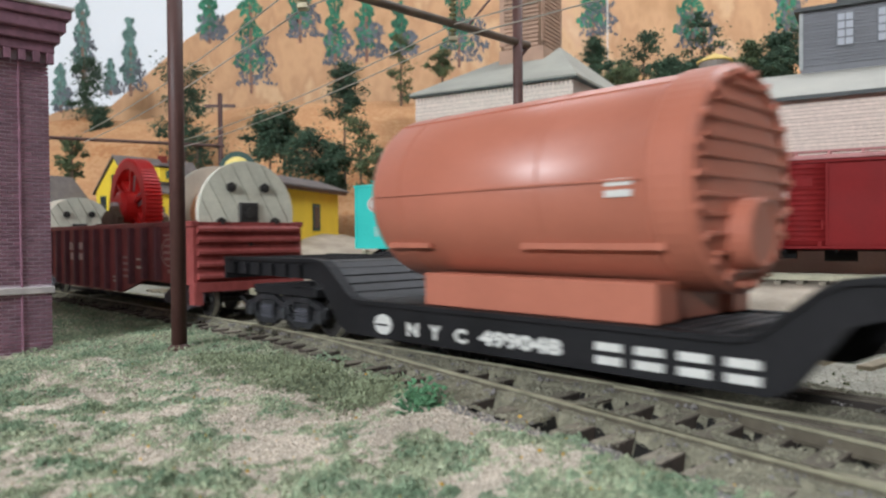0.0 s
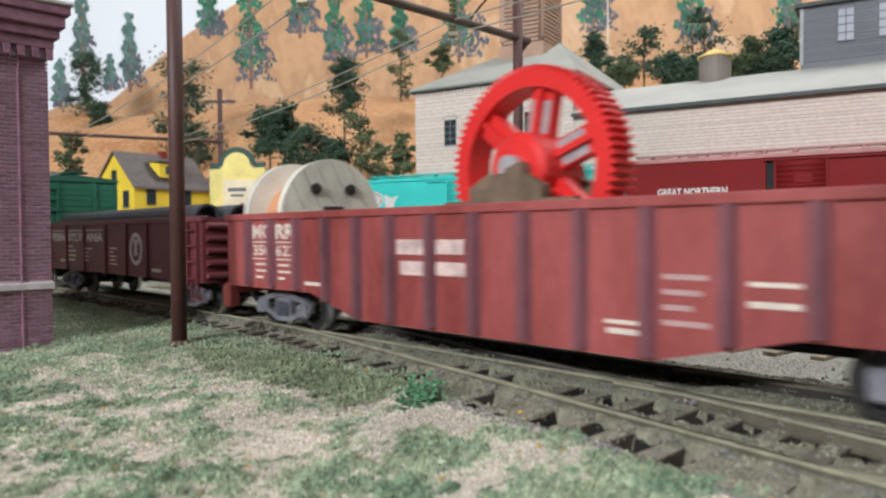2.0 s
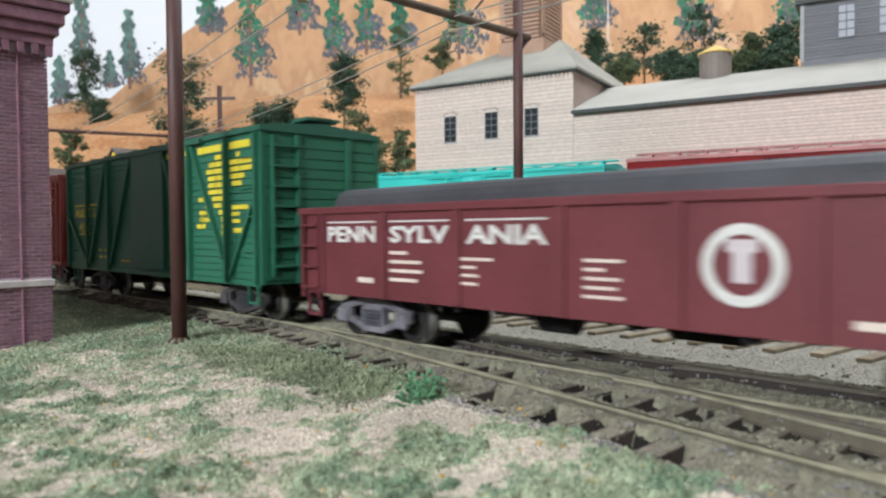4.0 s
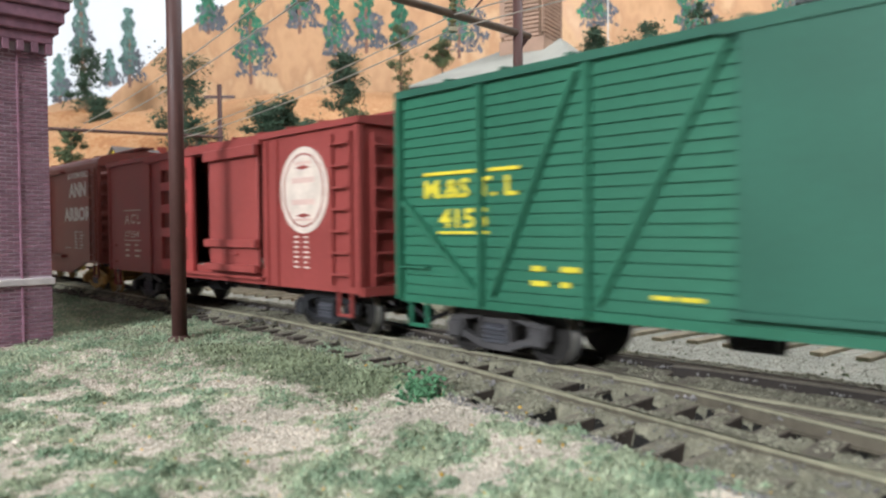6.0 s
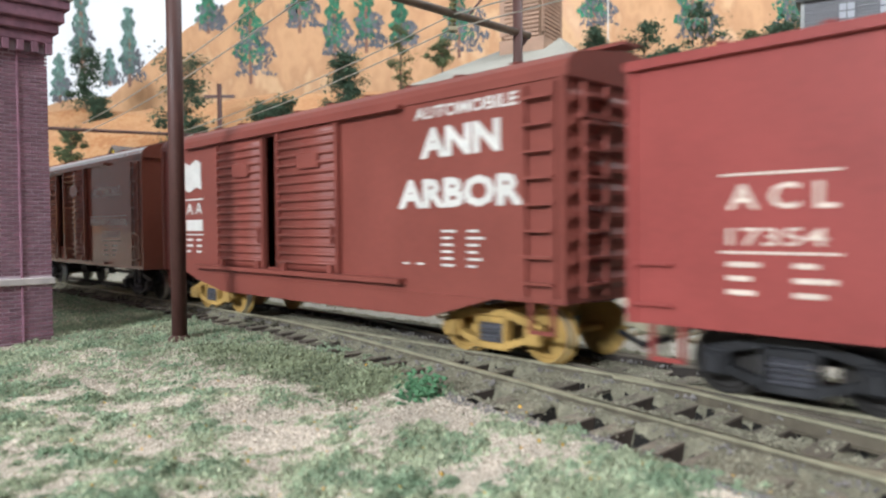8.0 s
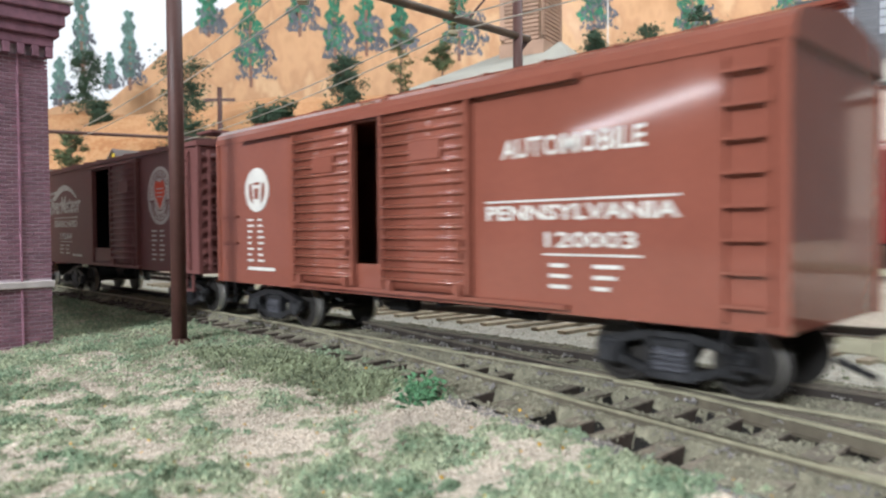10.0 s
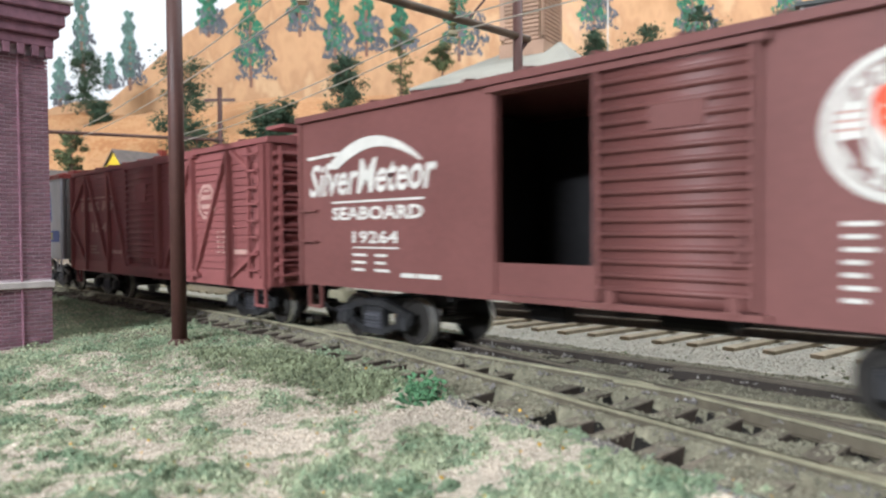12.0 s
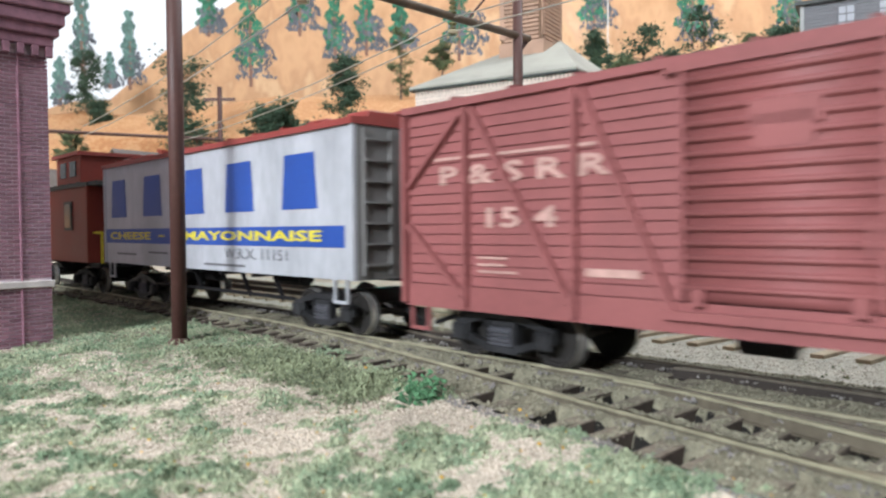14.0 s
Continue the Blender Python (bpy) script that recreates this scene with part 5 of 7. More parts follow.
    return ride(c, 318.6)


# -- brown automobile boxcar with yellow trucks --
def car_auto():
    c = tagged(empty("boxcar"), "reddish brown automobile boxcar on yellow trucks with fishbelly sill", "boxcar", group="freight train")
    L, zb, zt, m = 145.0, 11.2, 45.8, M["brown_aa"]
    shell(c, L, zb, zt, m, [(-36, 16, 14, 44.5)], "round", None, 6.0, end_ribs=9)
    ribbed_door(c, -37, -13.6, 13.8, 44.3, -W - 0.5, m, 15)
    ribbed_door(c, -7.6, 16.2, 13.8, 44.8, -W - 0.5, m, 15)
    part("door_track", box(B(), -56, 36, -W - 1.7, -W - 0.1, 45.0, 45.9), m, c)
    part("door_track", box(B(), -50, 36, -W - 1.9, -W - 0.1, 12.6, 13.6), m, c)
    part("side_sill", prism(B(), [(-58, zb), (-51, 9.4), (-36, 6.9), (42, 6.9), (58, zb)], -W - 0.3, -W + 0.7, "y"), m, c)
    ladder(c, 68.2, -W - 0.6, zb + 1, 45, 5.8, 8, m)
    ladder(c, L / 2 + 1.2, -W + 6.4, zb + 1, 45, 6, 8, m, True, 1)
    ladder(c, L / 2 + 1.2, W - 6.4, zb + 1, 45, 6, 8, m, True, 1)
    brake_wheel(c, L / 2 + 4.5, -3, 45.5, 1, m)
    part("end_ladder_bar", box(B(), L / 2 + 1.2, L / 2 + 2.0, -W + 2, W - 2, 39.5, 40.2), m, c)
    for x in (68, -68):
        stirrup(c, x, -W + 0.3, zb, m)
    words("AUTOMOBILE", 38.9, 63.5, 42.5, 44.7, YF, M["white"], c, 0.02)
    words("ANN", 40.5, 59.8, 35.5, 40.9, YF, M["white"], c, 0.045)
    words("ARBOR", 34.2, 64.8, 26.5, 31.9, YF, M["white"], c, 0.045)
    part("flag", prism(B(), [(-58.2, 34), (-55, 33.2), (-51, 34.6), (-48, 33.8), (-48, 41), (-51, 42), (-55, 40.6), (-58.2, 41.6)], YF - 0.06, YF + 0.06, "y"), M["white"], c)
    bars([(-58, -47, 31.0, 31.4), (-58, -47, 21.4, 21.7)], YF, M["white"], c)
    words("A A", -57.5, -47.5, 27.2, 30.2, YF, M["white"], c, 0.02)
    bars([(-57.5, -47.5, 22.6, 25.6)], YF, M["white"], c)
    data_block(-57.5, -45, 15.8, 20.6, 3, 2, YF, M["white"], c)
    data_block(46, 58.5, 15.6, 22.8, 6, 2, YF, M["white"], c)
    data_block(35.5, 43, 15.8, 16.8, 1, 2, YF, M["white"], c)
    gear_up(c, L, zb, M["ochre"])
    return ride(c, 165.1)


# -- glossy brown automobile boxcar --
def car_gloss():
    c = tagged(empty("boxcar"), "glossy brown automobile boxcar with wide ribbed doors ajar", "boxcar", group="freight train")
    L, zb, zt, m = 142.6, 10.4, 45.6, M["gloss"]
    shell(c, L, zb, zt, m, [(-34, 20, 12.4, 44.6)], "round", None, 6.2)
    ribbed_door(c, -34.5, -12.2, 12.2, 44.4, -W - 0.6, m, 16)
    ribbed_door(c, -3.6, 20.2, 12.2, 45.0, -W - 0.6, m, 16)
    part("door_panel", box(B(), -12.3, -3.6, -W - 0.1, -W + 0.8, 12.3, 16.6), m, c)
    part("door_track", box(B(), -58, 42, -W - 1.7, -W - 0.1, 45.0, 45.9), m, c)
    part("door_track", box(B(), -36, 40, -W - 1.4, -W - 0.1, 11.2, 11.9), m, c)
    for z in (27.0, 20.4):
        grab(c, -65, z, 8, m)
    for x in (-66, 66):
        stirrup(c, x, -W + 0.3, zb, M["black"])
    ladder(c, 66.5, -W - 0.6, zb + 1, 44.5, 5.8, 8, m)
    disc(-51.9, 33.2, 5.5, 5.3, YF, M["white"], c, inner=0.72)
    part("keystone", prism(B(), [(-53.4, 29.4), (-50.4, 29.4), (-49.6, 34.6), (-48.6, 34.9), (-49.0, 37.0), (-54.8, 37.0), (-55.2, 34.9), (-54.2, 34.6)], YF - 0.06, YF + 0.06, "y"), M["white"], c)
    bars([(-53.4, -50.4, 34.4, 35.0), (-52.9, -50.9, 31.0, 33.6)], YF - 0.08, m, c)
    data_block(-56.4, -46.8, 15.2, 26.4, 8, 2, YF, M["white"], c)
    bars([(-56.4, -44, 13.8, 14.6)], YF, M["white"], c)
    words("AUTOMOBILE", 26.5, 52.5, 34.4, 37.6, YF, M["white"], c, 0.02)
    words("PENNSYLVANIA", 23.2, 57.6, 24.6, 27.0, YF, M["white"], c, 0.03)
    bars([(23, 57.6, 27.5, 27.8), (35, 52, 19.2, 19.5)], YF, M["white"], c)
    words("120003", 35.4, 51.2, 20.4, 22.8, YF, M["white"], c, 0.02)
    data_block(36.2, 52, 13.4, 18.2, 3, 2, YF, M["white"], c)
    gear_up(c, L, zb, M["truckblk"], 18)
    return ride(c, 5.15)


# -- dull maroon boxcar with heart herald --
def car_heart():
    c = tagged(empty("boxcar"), "dull maroon boxcar with heart herald and half open doorway", "boxcar", group="freight train")
    L, zb, zt, m = 142.0, 11.6, 46.8, M["tuscan"]
    shell(c, L, zb, zt, m, [(-13, 6.5, 17.8, 45)], "peak", None, 3.6, end_ribs=11)
    # added black panels that stand for the shade inside the car
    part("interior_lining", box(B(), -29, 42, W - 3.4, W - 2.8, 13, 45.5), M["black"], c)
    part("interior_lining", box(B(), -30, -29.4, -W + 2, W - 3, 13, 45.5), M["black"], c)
    ribbed_door(c, 6.6, 29.8, 13.0, 45.4, -W - 0.5, m, 16)
    part("door_track", box(B(), -14, 31, -W - 1.5, -W - 0.1, 45.4, 46.3), m, c)
    part("door_track", box(B(), -14, 31, -W - 1.3, -W - 0.1, 11.8, 12.7), m, c)
    part("door_post", box(B(), -14, -13, -W - 0.5, -W + 0.1, 12, 46), m, c)
    ladder(c, 63.0, -W - 0.6, zb + 1, 45.6, 5.6, 7, m)
    ladder(c, L / 2 + 1.2, -W + 5.6, zb + 1, 45.6, 6, 9, m, True, 1)
    ladder(c, L / 2 + 1.2, W - 7, zb + 1, 45.6, 6, 9, m, True, 1)
    part("end_platform", box(B(), L / 2 + 0.5, L / 2 + 4.5, -10, 6, 37, 37.8), m, c)
    brake_wheel(c, L / 2 + 4, 2, 43.5, 1, m)
    part("end_running_board", box(B(), L / 2 - 8, L / 2 + 1, -14, 14, 50.6, 51.3), m, c)
    for z in (27.6, 21.0):
        grab(c, -67.4, z, 6.5, m)
    for x in (64, -66):
        stirrup(c, x, -W + 0.3, zb, m)
    disc(45.3, 34.1, 9.0, 8.7, YF, M["white"], c, label="white round herald with red heart")
    disc(45.3, 34.1, 7.9, 7.6, YF - 0.05, M["tuscan"], c, "herald_line", inner=0.96)
    disc(45.3, 34.6, 4.4, 5.2, YF - 0.05, M["tuscan"], c, "herald_line", inner=0.93)
    for sg in (-1, 1):
        part("herald_wedge", prism(B(), [(45.3 + sg * 4.6, 33.0), (45.3 + sg * 7.0, 32.8), (45.3 + sg * 4.0, 28.2)], YF - 0.1, YF, "y"), m, c)
        for dz in (0, 1.0, 2.0):
            part("herald_mark", box(B(), 45.3 + sg * 6.1 - 1.5, 45.3 + sg * 6.1 + 1.5, YF - 0.1, YF, 33.8 + dz, 34.1 + dz), M["fade"], c)
    part("heart", prism(B(), [(45.3, 30.0), (41.9, 34.4), (41.7, 37.2), (42.4, 38.3), (43.8, 38.6), (45.3, 37.7), (46.8, 38.6), (48.2, 38.3), (48.9, 37.2), (48.7, 34.4)], YF - 0.12, YF + 0.06, "y"), M["heart"], c)
    for i in range(7):
        a = 0.62 + 1.9 * i / 6
        cx, cz = 45.3 + 6.4 * math.cos(a), 34.1 + 6.3 * math.sin(a)
        part("herald_mark", box(B(), cx - 0.36, cx + 0.36, YF - 0.12, YF, cz - 0.8, cz + 0.8), m, c)
        cz = 34.1 - 5.6 * math.sin(a) - 0.6
        part("herald_mark", box(B(), cx - 0.36, cx + 0.36, YF - 0.12, YF, cz - 0.7, cz + 0.7), m, c)
    bars([(43.0, 47.6, 36.0, 36.3), (43.2, 47.4, 34.8, 35.1), (43.4, 47.2, 33.6, 33.9)], YF - 0.14, M["white"], c)
    data_block(38.8, 50.6, 14, 24, 7, 2, YF, M["white"], c)
    bars([(54.5, 56.2, 13.6, 14.9), (56.7, 57.5, 14.0, 14.5), (58.0, 60, 13.6, 14.9)], YF, M["white"], c)
    # an arched swoosh over a slanted name
    pts_o = [(-61 + 30 * i / 18, 36.2 + 5.6 * math.sin(math.pi * i / 18) ** 0.8) for i in range(19)]
    pts_i = [(-57 + 25.5 * i / 18, 36.0 + 3.6 * math.sin(math.pi * i / 18) ** 0.9) for i in range(18, -1, -1)]
    part("emblem_arc", prism(B(), pts_o + pts_i, YF - 0.06, YF + 0.06, "y"), M["white"], c)
    words("SilverMeteor", -67.5, -27.0, 30.4, 37.4, YF, M["white"], c, 0.02, slant=0.25, rise=0.4)
    bars([(-68, -64.6, 38.5, 39.2), (-64.1, -62.6, 38.6, 39.3), (-62.1, -59.6, 38.7, 39.4), (-59.1, -56.4, 38.8, 39.5)], YF, M["white"], c)
    bars([(-59.2, -30.6, 28.9, 29.3), (-52, -37.6, 19.7, 20.0)], YF, M["white"], c)
    words("SEABOARD", -59.1, -30.8, 25.4, 28.1, YF, M["white"], c, 0.03)
    words("19264", -52, -37.8, 20.7, 23.2, YF, M["white"], c, 0.02)
    data_block(-52, -37.6, 14.4, 18.8, 3, 2, YF, M["white"], c)
    bars([(-37, -33, 14.4, 15.2), (-32.4, -26.5, 14.4, 15.2)], YF, M["white"], c)
    gear_up(c, L, zb, M["truckblk"], 19)
    return ride(c, -149.1)


def board_side(c, L, zb, zt, m, x_from, x_to, n, openings=()):
    """Horizontal siding boards, one piece each, proud of the side."""
    h = (zt - zb) / n
    for x0, x1 in openings:
        bm = B()
        prism(bm, [(-W - 0.45, 0.05), (-W - 0.25, h - 0.14), (-W + 0.1, h - 0.14), (-W + 0.1, 0.05)], x0, x1, "x")
        b0 = part("board", bm, m, c)
        b0.matrix_basis = pose(0, 0, zb * S)
        for i in range(1, n):
            again(b0, c, 0, 0, zb + i * h)


def brace(c, a, b, m, w=1.6, name="brace"):
    bm = B()
    beam(bm, (a[0], -W - 0.75, a[1]), (b[0], -W - 0.75, b[1]), 0.95, w, (0, 1, 0))
    part(name, bm, m, c)


# -- faded red outside-braced boxcar --
def car_braced_red():
    c = tagged(empty("boxcar"), "faded red outside-braced boxcar with board sides and ribbed door", "boxcar", group="freight train")
    L, zb, zt, m = 141.8, 10.0, 44.2, M["rose"]
    shell(c, L, zb, zt, m, [], "peak", None, 3.0, end_ribs=13)
    board_side(c, L, 13.6, 43.6, m, 0, 0, 17, [(-70, -16), (8.5, 70)])
    part("side_sill", box(B(), -70.5, 70.5, -W - 0.7, -W, zb - 0.6, 13.5), m, c)
    ribbed_door(c, -16, 8.2, 13.8, 43.6, -W - 0.8, m, 15)
    part("door_track", box(B(), -18, 34, -W - 1.6, -W - 0.1, 43.3, 44.2), m, c)
    part("door_track", box(B(), -18, 36, -W - 1.8, -W - 0.5, 11.2, 12.4), m, c)
    part("tack_board", box(B(), -6.4, 0.6, -W - 1.75, -W - 1.0, 32.6, 36.6), m, c)
    for x in (-70.2, -54.8, -32.6, 9.6, 32.2, 52.6, 70.2):
        brace(c, (x, zb), (x, 43.8), m, 2.0, "post")
    for a, b in (((-69.4, 31), (-55.6, 43.4)), ((-69.4, 24), (-55.6, 12)), ((-53.6, 43.4), (-33.4, 12)), ((-31.6, 43.4), (-16.8, 12)), ((31.0, 43.4), (13.5, 13)), ((51.6, 43.4), (33.4, 12)), ((54.0, 43.4), (69, 35)), ((54.0, 12), (69, 20))):
        brace(c, a, b, m, 1.5)
    ladder(c, 66.4, -W - 1.6, zb + 2, 43.6, 5.2, 8, m)
    ladder(c, L / 2 + 0.8, -W + 5.8, zb + 1, 43.5, 6.5, 9, m, True, 1)
    ladder(c, L / 2 + 0.8, W - 5.8, zb + 1, 43.5, 6.5, 9, m, True, 1)
    part("end_running_board", box(B(), L / 2 - 7, L / 2 + 1, -14, 14, 48, 48.8), m, c)
    for x in (66, -67.5):
        stirrup(c, x, -W + 0.2, zb, m)
    part("herald", prism(B(), [(39.5 + 5.2 * math.cos(0.3927 + 0.7854 * i), 31.2 + 5.0 * math.sin(0.3927 + 0.7854 * i)) for i in range(8)], -W - 0.62, -W - 0.5, "y"), M["fade"], c, "faded pink eight-sided herald")
    disc(39.5, 31.2, 3.9, 3.8, -W - 0.66, m, c, inner=0.9)
    bars([(36, 43, 30.6, 31.8), (37.2, 41.8, 33, 33.8), (37.2, 41.8, 28.6, 29.4)], -W - 0.64, m, c)
    yb = -W - 0.55
    words("P & S R R", -61.5, -26.6, 30.8, 34.2, yb, M["fade"], c, 0.03)
    bars([(-63, -29, 35.2, 35.7)], yb, M["fade"], c)
    words("15 4", -50.5, -36, 23.4, 26.8, yb, M["fade"], c, 0.03)
    data_block(-52.4, -38, 15.4, 18.8, 3, 1, yb, M["fade"], c)
    bars([(-31, -22, 16.2, 17.4), (54.4, 62.5, 17.6, 18.8)], yb, M["fade"], c)
    data_block(45.2, 51.2, 17, 23.6, 5, 2, yb, M["fade"], c)
    gear_up(c, L, zb, M["truckblk"], 18.5)
    return ride(c, -304.4)


# -- green outside-braced boxcar --
def car_braced_green():
    c = tagged(empty("boxcar"), "green outside-braced boxcar with plain door and yellow lettering", "boxcar", group="freight train")
    L, zb, zt, m = 142.5, 10.0, 47.0, M["green"]
    shell(c, L, zb, zt, m, [], "peak", M["greend"], 3.0)
    board_side(c, L, 11.0, 46.6, m, 0, 0, 20, [(-70.6, -7.2), (17.2, 70.6)])
    part("side_sill", box(B(), -71, 71, -W - 0.6, -W, zb - 0.5, 10.9), m, c)
    d_ = part("door", box(B(), -7.0, 17.0, -W - 1.6, -W - 0.4, 12.6, 46.6, 0.15), M["greend"], c, "plain dark green sliding door")
    part("door_guide", box(B(), -7.6, 17.6, -W - 1.9, -W - 0.4, 11.8, 12.7), M["greend"], d_)
    part("door_track", box(B(), -9, 42, -W - 1.9, -W - 0.1, 46.4, 47.6), M["greend"], c)
    for x in (-70.4, -50.0, -29.0, 34.0, 55.0, 70.2):
        brace(c, (x, zb), (x, 46.6), m, 2.0, "post")
    for a, b in (((-69.4, 28), (-50.8, 12)), ((-31.0, 46), (-47.6, 12)), ((-8.4, 46), (-27.2, 12)), ((17.6, 44), (33.2, 12)), ((35.6, 46), (53, 16)), ((57, 12), (69, 30))):
        brace(c, a, b, m, 1.6)
    for z in (18, 26.5, 33.5, 41):
        grab(c, 66, z, 6, m, -W - 0.5)
    part("end_brace", box(B(), L / 2, L / 2 + 1.0, -W + 9, -W + 10.5, zb, 46.5), m, c)
    part("end_brace", box(B(), L / 2, L / 2 + 1.0, W - 10.5, W - 9, zb, 46.5), m, c)
    for i in range(14):
        part("end_board", box(B(), L / 2 + 0.02, L / 2 + 0.45, -W + 1, W - 1, 11 + i * 2.5, 13.2 + i * 2.5), m, c)
    ladder(c, L / 2 + 0.9, -W + 6.0, zb + 2, 46, 7, 7, m, True, 1)
    part("roof_hatch_board", box(B(), L / 2 - 6, L / 2 + 0.8, -5, 5, 50.6, 51.4), M["greend"], c)
    stirrup(c, -66.5, -W + 0.2, zb, m)
    stirrup(c, 66.5, -W + 0.2, zb, m)
    grab(c, -66.5, 16, 7, m, -W - 0.5)
    yb = -W - 0.55
    words("M.&S T. L", -64.2, -42.4, 28.2, 31.6, yb, M["yellow"], c, 0.03)
    bars([(-64.4, -51.4, 32.3, 32.9), (-48.6, -42, 32.3, 32.9), (-60.6, -48.6, 22.0, 22.5)], yb, M["yellow"], c)
    words("4155", -60.4, -48.8, 23.0, 26.4, yb, M["yellow"], c, 0.03)
    data_block(-39.6, -28.4, 12.8, 17.4, 2, 2, yb, M["yellow"], c)
    bars([(-18.8, -15.6, 13.2, 13.8), (-15.0, -11.4, 13.2, 13.8), (18.2, 32.6, 44.0, 45.2)], yb, M["yellow"], c)
    bars([(38.4, 53.0, 43.6, 45.4), (56.4, 66.8, 43.6, 45.4)], yb, M["yellow"], c)
    bars([(57.2, 65.7, 28.4, 29.5), (57.2, 61, 26.8, 27.8), (57.6, 61.6, 25.0, 26.0), (58, 64.4, 22.6, 23.8)], yb, M["yellow"], c)
    # leaning emblem, unreadable: its outline filled with one yellow bar on each board
    emblem = (((43.4, 39.1), (46.6, 41.4), (49.6, 42.6), (53.8, 42.8), (53.8, 30.8), (52.1, 30.2), (49.6, 28.0), (47.5, 28.5), (47.3, 31.2), (44.3, 32.2), (44.8, 36.5), (43.4, 37.5)),
              ((50.0, 28.4), (53.8, 28.6), (53.8, 22.2), (51.7, 22.1), (51.5, 26.5)),
              ((38.6, 31.7), (40.5, 33.2), (42.4, 32.3), (42.2, 30.3), (39.1, 30.1)),
              ((39.1, 28.8), (43.4, 29.9), (45.4, 27.4), (44.8, 25.9), (39.5, 26.1)),
              ((37.2, 26.0), (42.7, 26.2), (42.2, 23.9), (39.1, 22.8), (37.4, 23.8)),
              ((56.5, 41.6), (59.5, 41.5), (60.9, 42.9), (62.3, 40.6), (66.4, 41.8), (68.0, 41.6), (67.4, 37.4), (63.7, 36.8), (62.3, 34.8), (58.7, 33.6), (57.2, 35.3)))
    re_ = random.Random(6)
    for shape in emblem:
        for i in range(20):
            z = 11.0 + 1.78 * i + 0.85
            cross = sorted(a[0] + (b[0] - a[0]) * (z - a[1]) / (b[1] - a[1]) for a, b in zip(shape, shape[1:] + shape[:1]) if (a[1] < z) != (b[1] < z))
            for xa, xb in zip(cross[::2], cross[1::2]):
                xa, xb = xa + re_.uniform(-0.3, 0.3), xb + re_.uniform(-0.3, 0.3)
                if xb - xa > 4.5:
                    k = xa + (xb - xa) * re_.uniform(0.35, 0.65)
                    bars([(xa, k - 0.2, z - 0.62, z + 0.62), (k + 0.2, xb, z - 0.62, z + 0.62)], yb, M["yellow"], c)
                elif xb - xa > 0.6:
                    bars([(xa, xb, z - 0.62, z + 0.62)], yb, M["yellow"], c)
    gear_up(c, L, zb, mat("dark_grey_truck", (0.06, 0.055, 0.055), 0.6, var=0.3), 19)
    return ride(c, 472.4)


# -- silver refrigerator car --
def car_reefer():
    c = tagged(empty("refrigerator_car"), "silver refrigerator car with blue lettering and red roof", "refrigerator car", group="freight train")
    L, zb, zt, m = 141.9, 12.9, 44.8, M["silver"]
    shell(c, L, zb, zt, m, [], "peak", M["oxide"], 3.0)
    for sg in (-1, 1):
        x0, x1 = sorted((sg * (L / 2 + 0.05), sg * (L / 2 + 0.4)))
        part("end_sheet", box(B(), x0, x1, -W + 0.5, W - 0.5, zb, zt - 0.2), M["greyend"], c)
    ladder(c, L / 2 + 0.8, -W + 5.6, zb + 1, 44, 7, 7, M["greyend"], True, 1)
    ladder(c, L / 2 + 0.8, W - 6, zb + 1, 44, 7, 7, M["greyend"], True, 1)
    brake_wheel(c, L / 2 + 3.2, 2.5, 41, 1, M["white"])
    part("brake_housing", box(B(), L / 2 + 0.4, L / 2 + 2.4, 0.5, 5.0, 31, 36), M["silver"], c)
    for x in (-65, -50, 50, 65):
        for y in (-8, 8):
            part("ice_hatch", box(B(), x - 4, x + 4, y - 4, y + 4, 46, 48.4, 0.3), M["oxide"], c)
    yb = YF
    # bold blue slabs in place of the maker's name
    for x0, x1 in ((-67.5, -49), (-40.5, -21), (-10.5, 6.6), (13.4, 33.6), (41, 60.8)):
        w, m_ = x1 - x0, (x0 + x1) / 2
        q = [(x0 + w * 0.14, 28), (x1 - w * 0.14, 28), (x1 - w * 0.2, 40.3), (x0 + w * 0.2, 40.3)]
        bm = prism(B(), q, yb - 0.06, yb + 0.06, "y")
        part("blue_slab", bm, M["blue"], c, "bold blue slab shape")
    bars([(-70.8, 67.8, 19.6, 24.2)], yb, M["blue"], c, "blue_band")
    words("CHEESE", -66, -32, 20.8, 23.2, yb - 0.1, M["yellow"], c, 0.03)
    words("-", -26, -22, 21.7, 22.2, yb - 0.1, M["yellow"], c)
    words("MAYONNAISE", -8.5, 59.6, 20.8, 23.3, yb - 0.1, M["yellow"], c, 0.03)
    words("W.R.X. 11151", 15.4, 45.6, 16.2, 18.8, yb, M["inkgrey"], c, 0.01)
    bars([(4, 26, 14.2, 14.8), (-34, -20, 16.6, 17.2), (-60, -44, 15.8, 16.4)], yb, M["inkgrey"], c)
    for x in (66, -66):
        stirrup(c, x, -W + 0.3, zb, M["silver"])
    bm = B()
    for x in (-30, -14, 14, 30):
        beam(bm, (x, -12, zb), (x + 5, -12, zb - 6.5), 0.8, 0.8)
    rod(bm, (-40, -12, zb - 6), (40, -12, zb - 6), 0.5, 6)
    part("truss_rod", bm, M["black"], c)
    gear_up(c, L, zb, M["truckblk"], 19)
    return ride(c, -462.7)


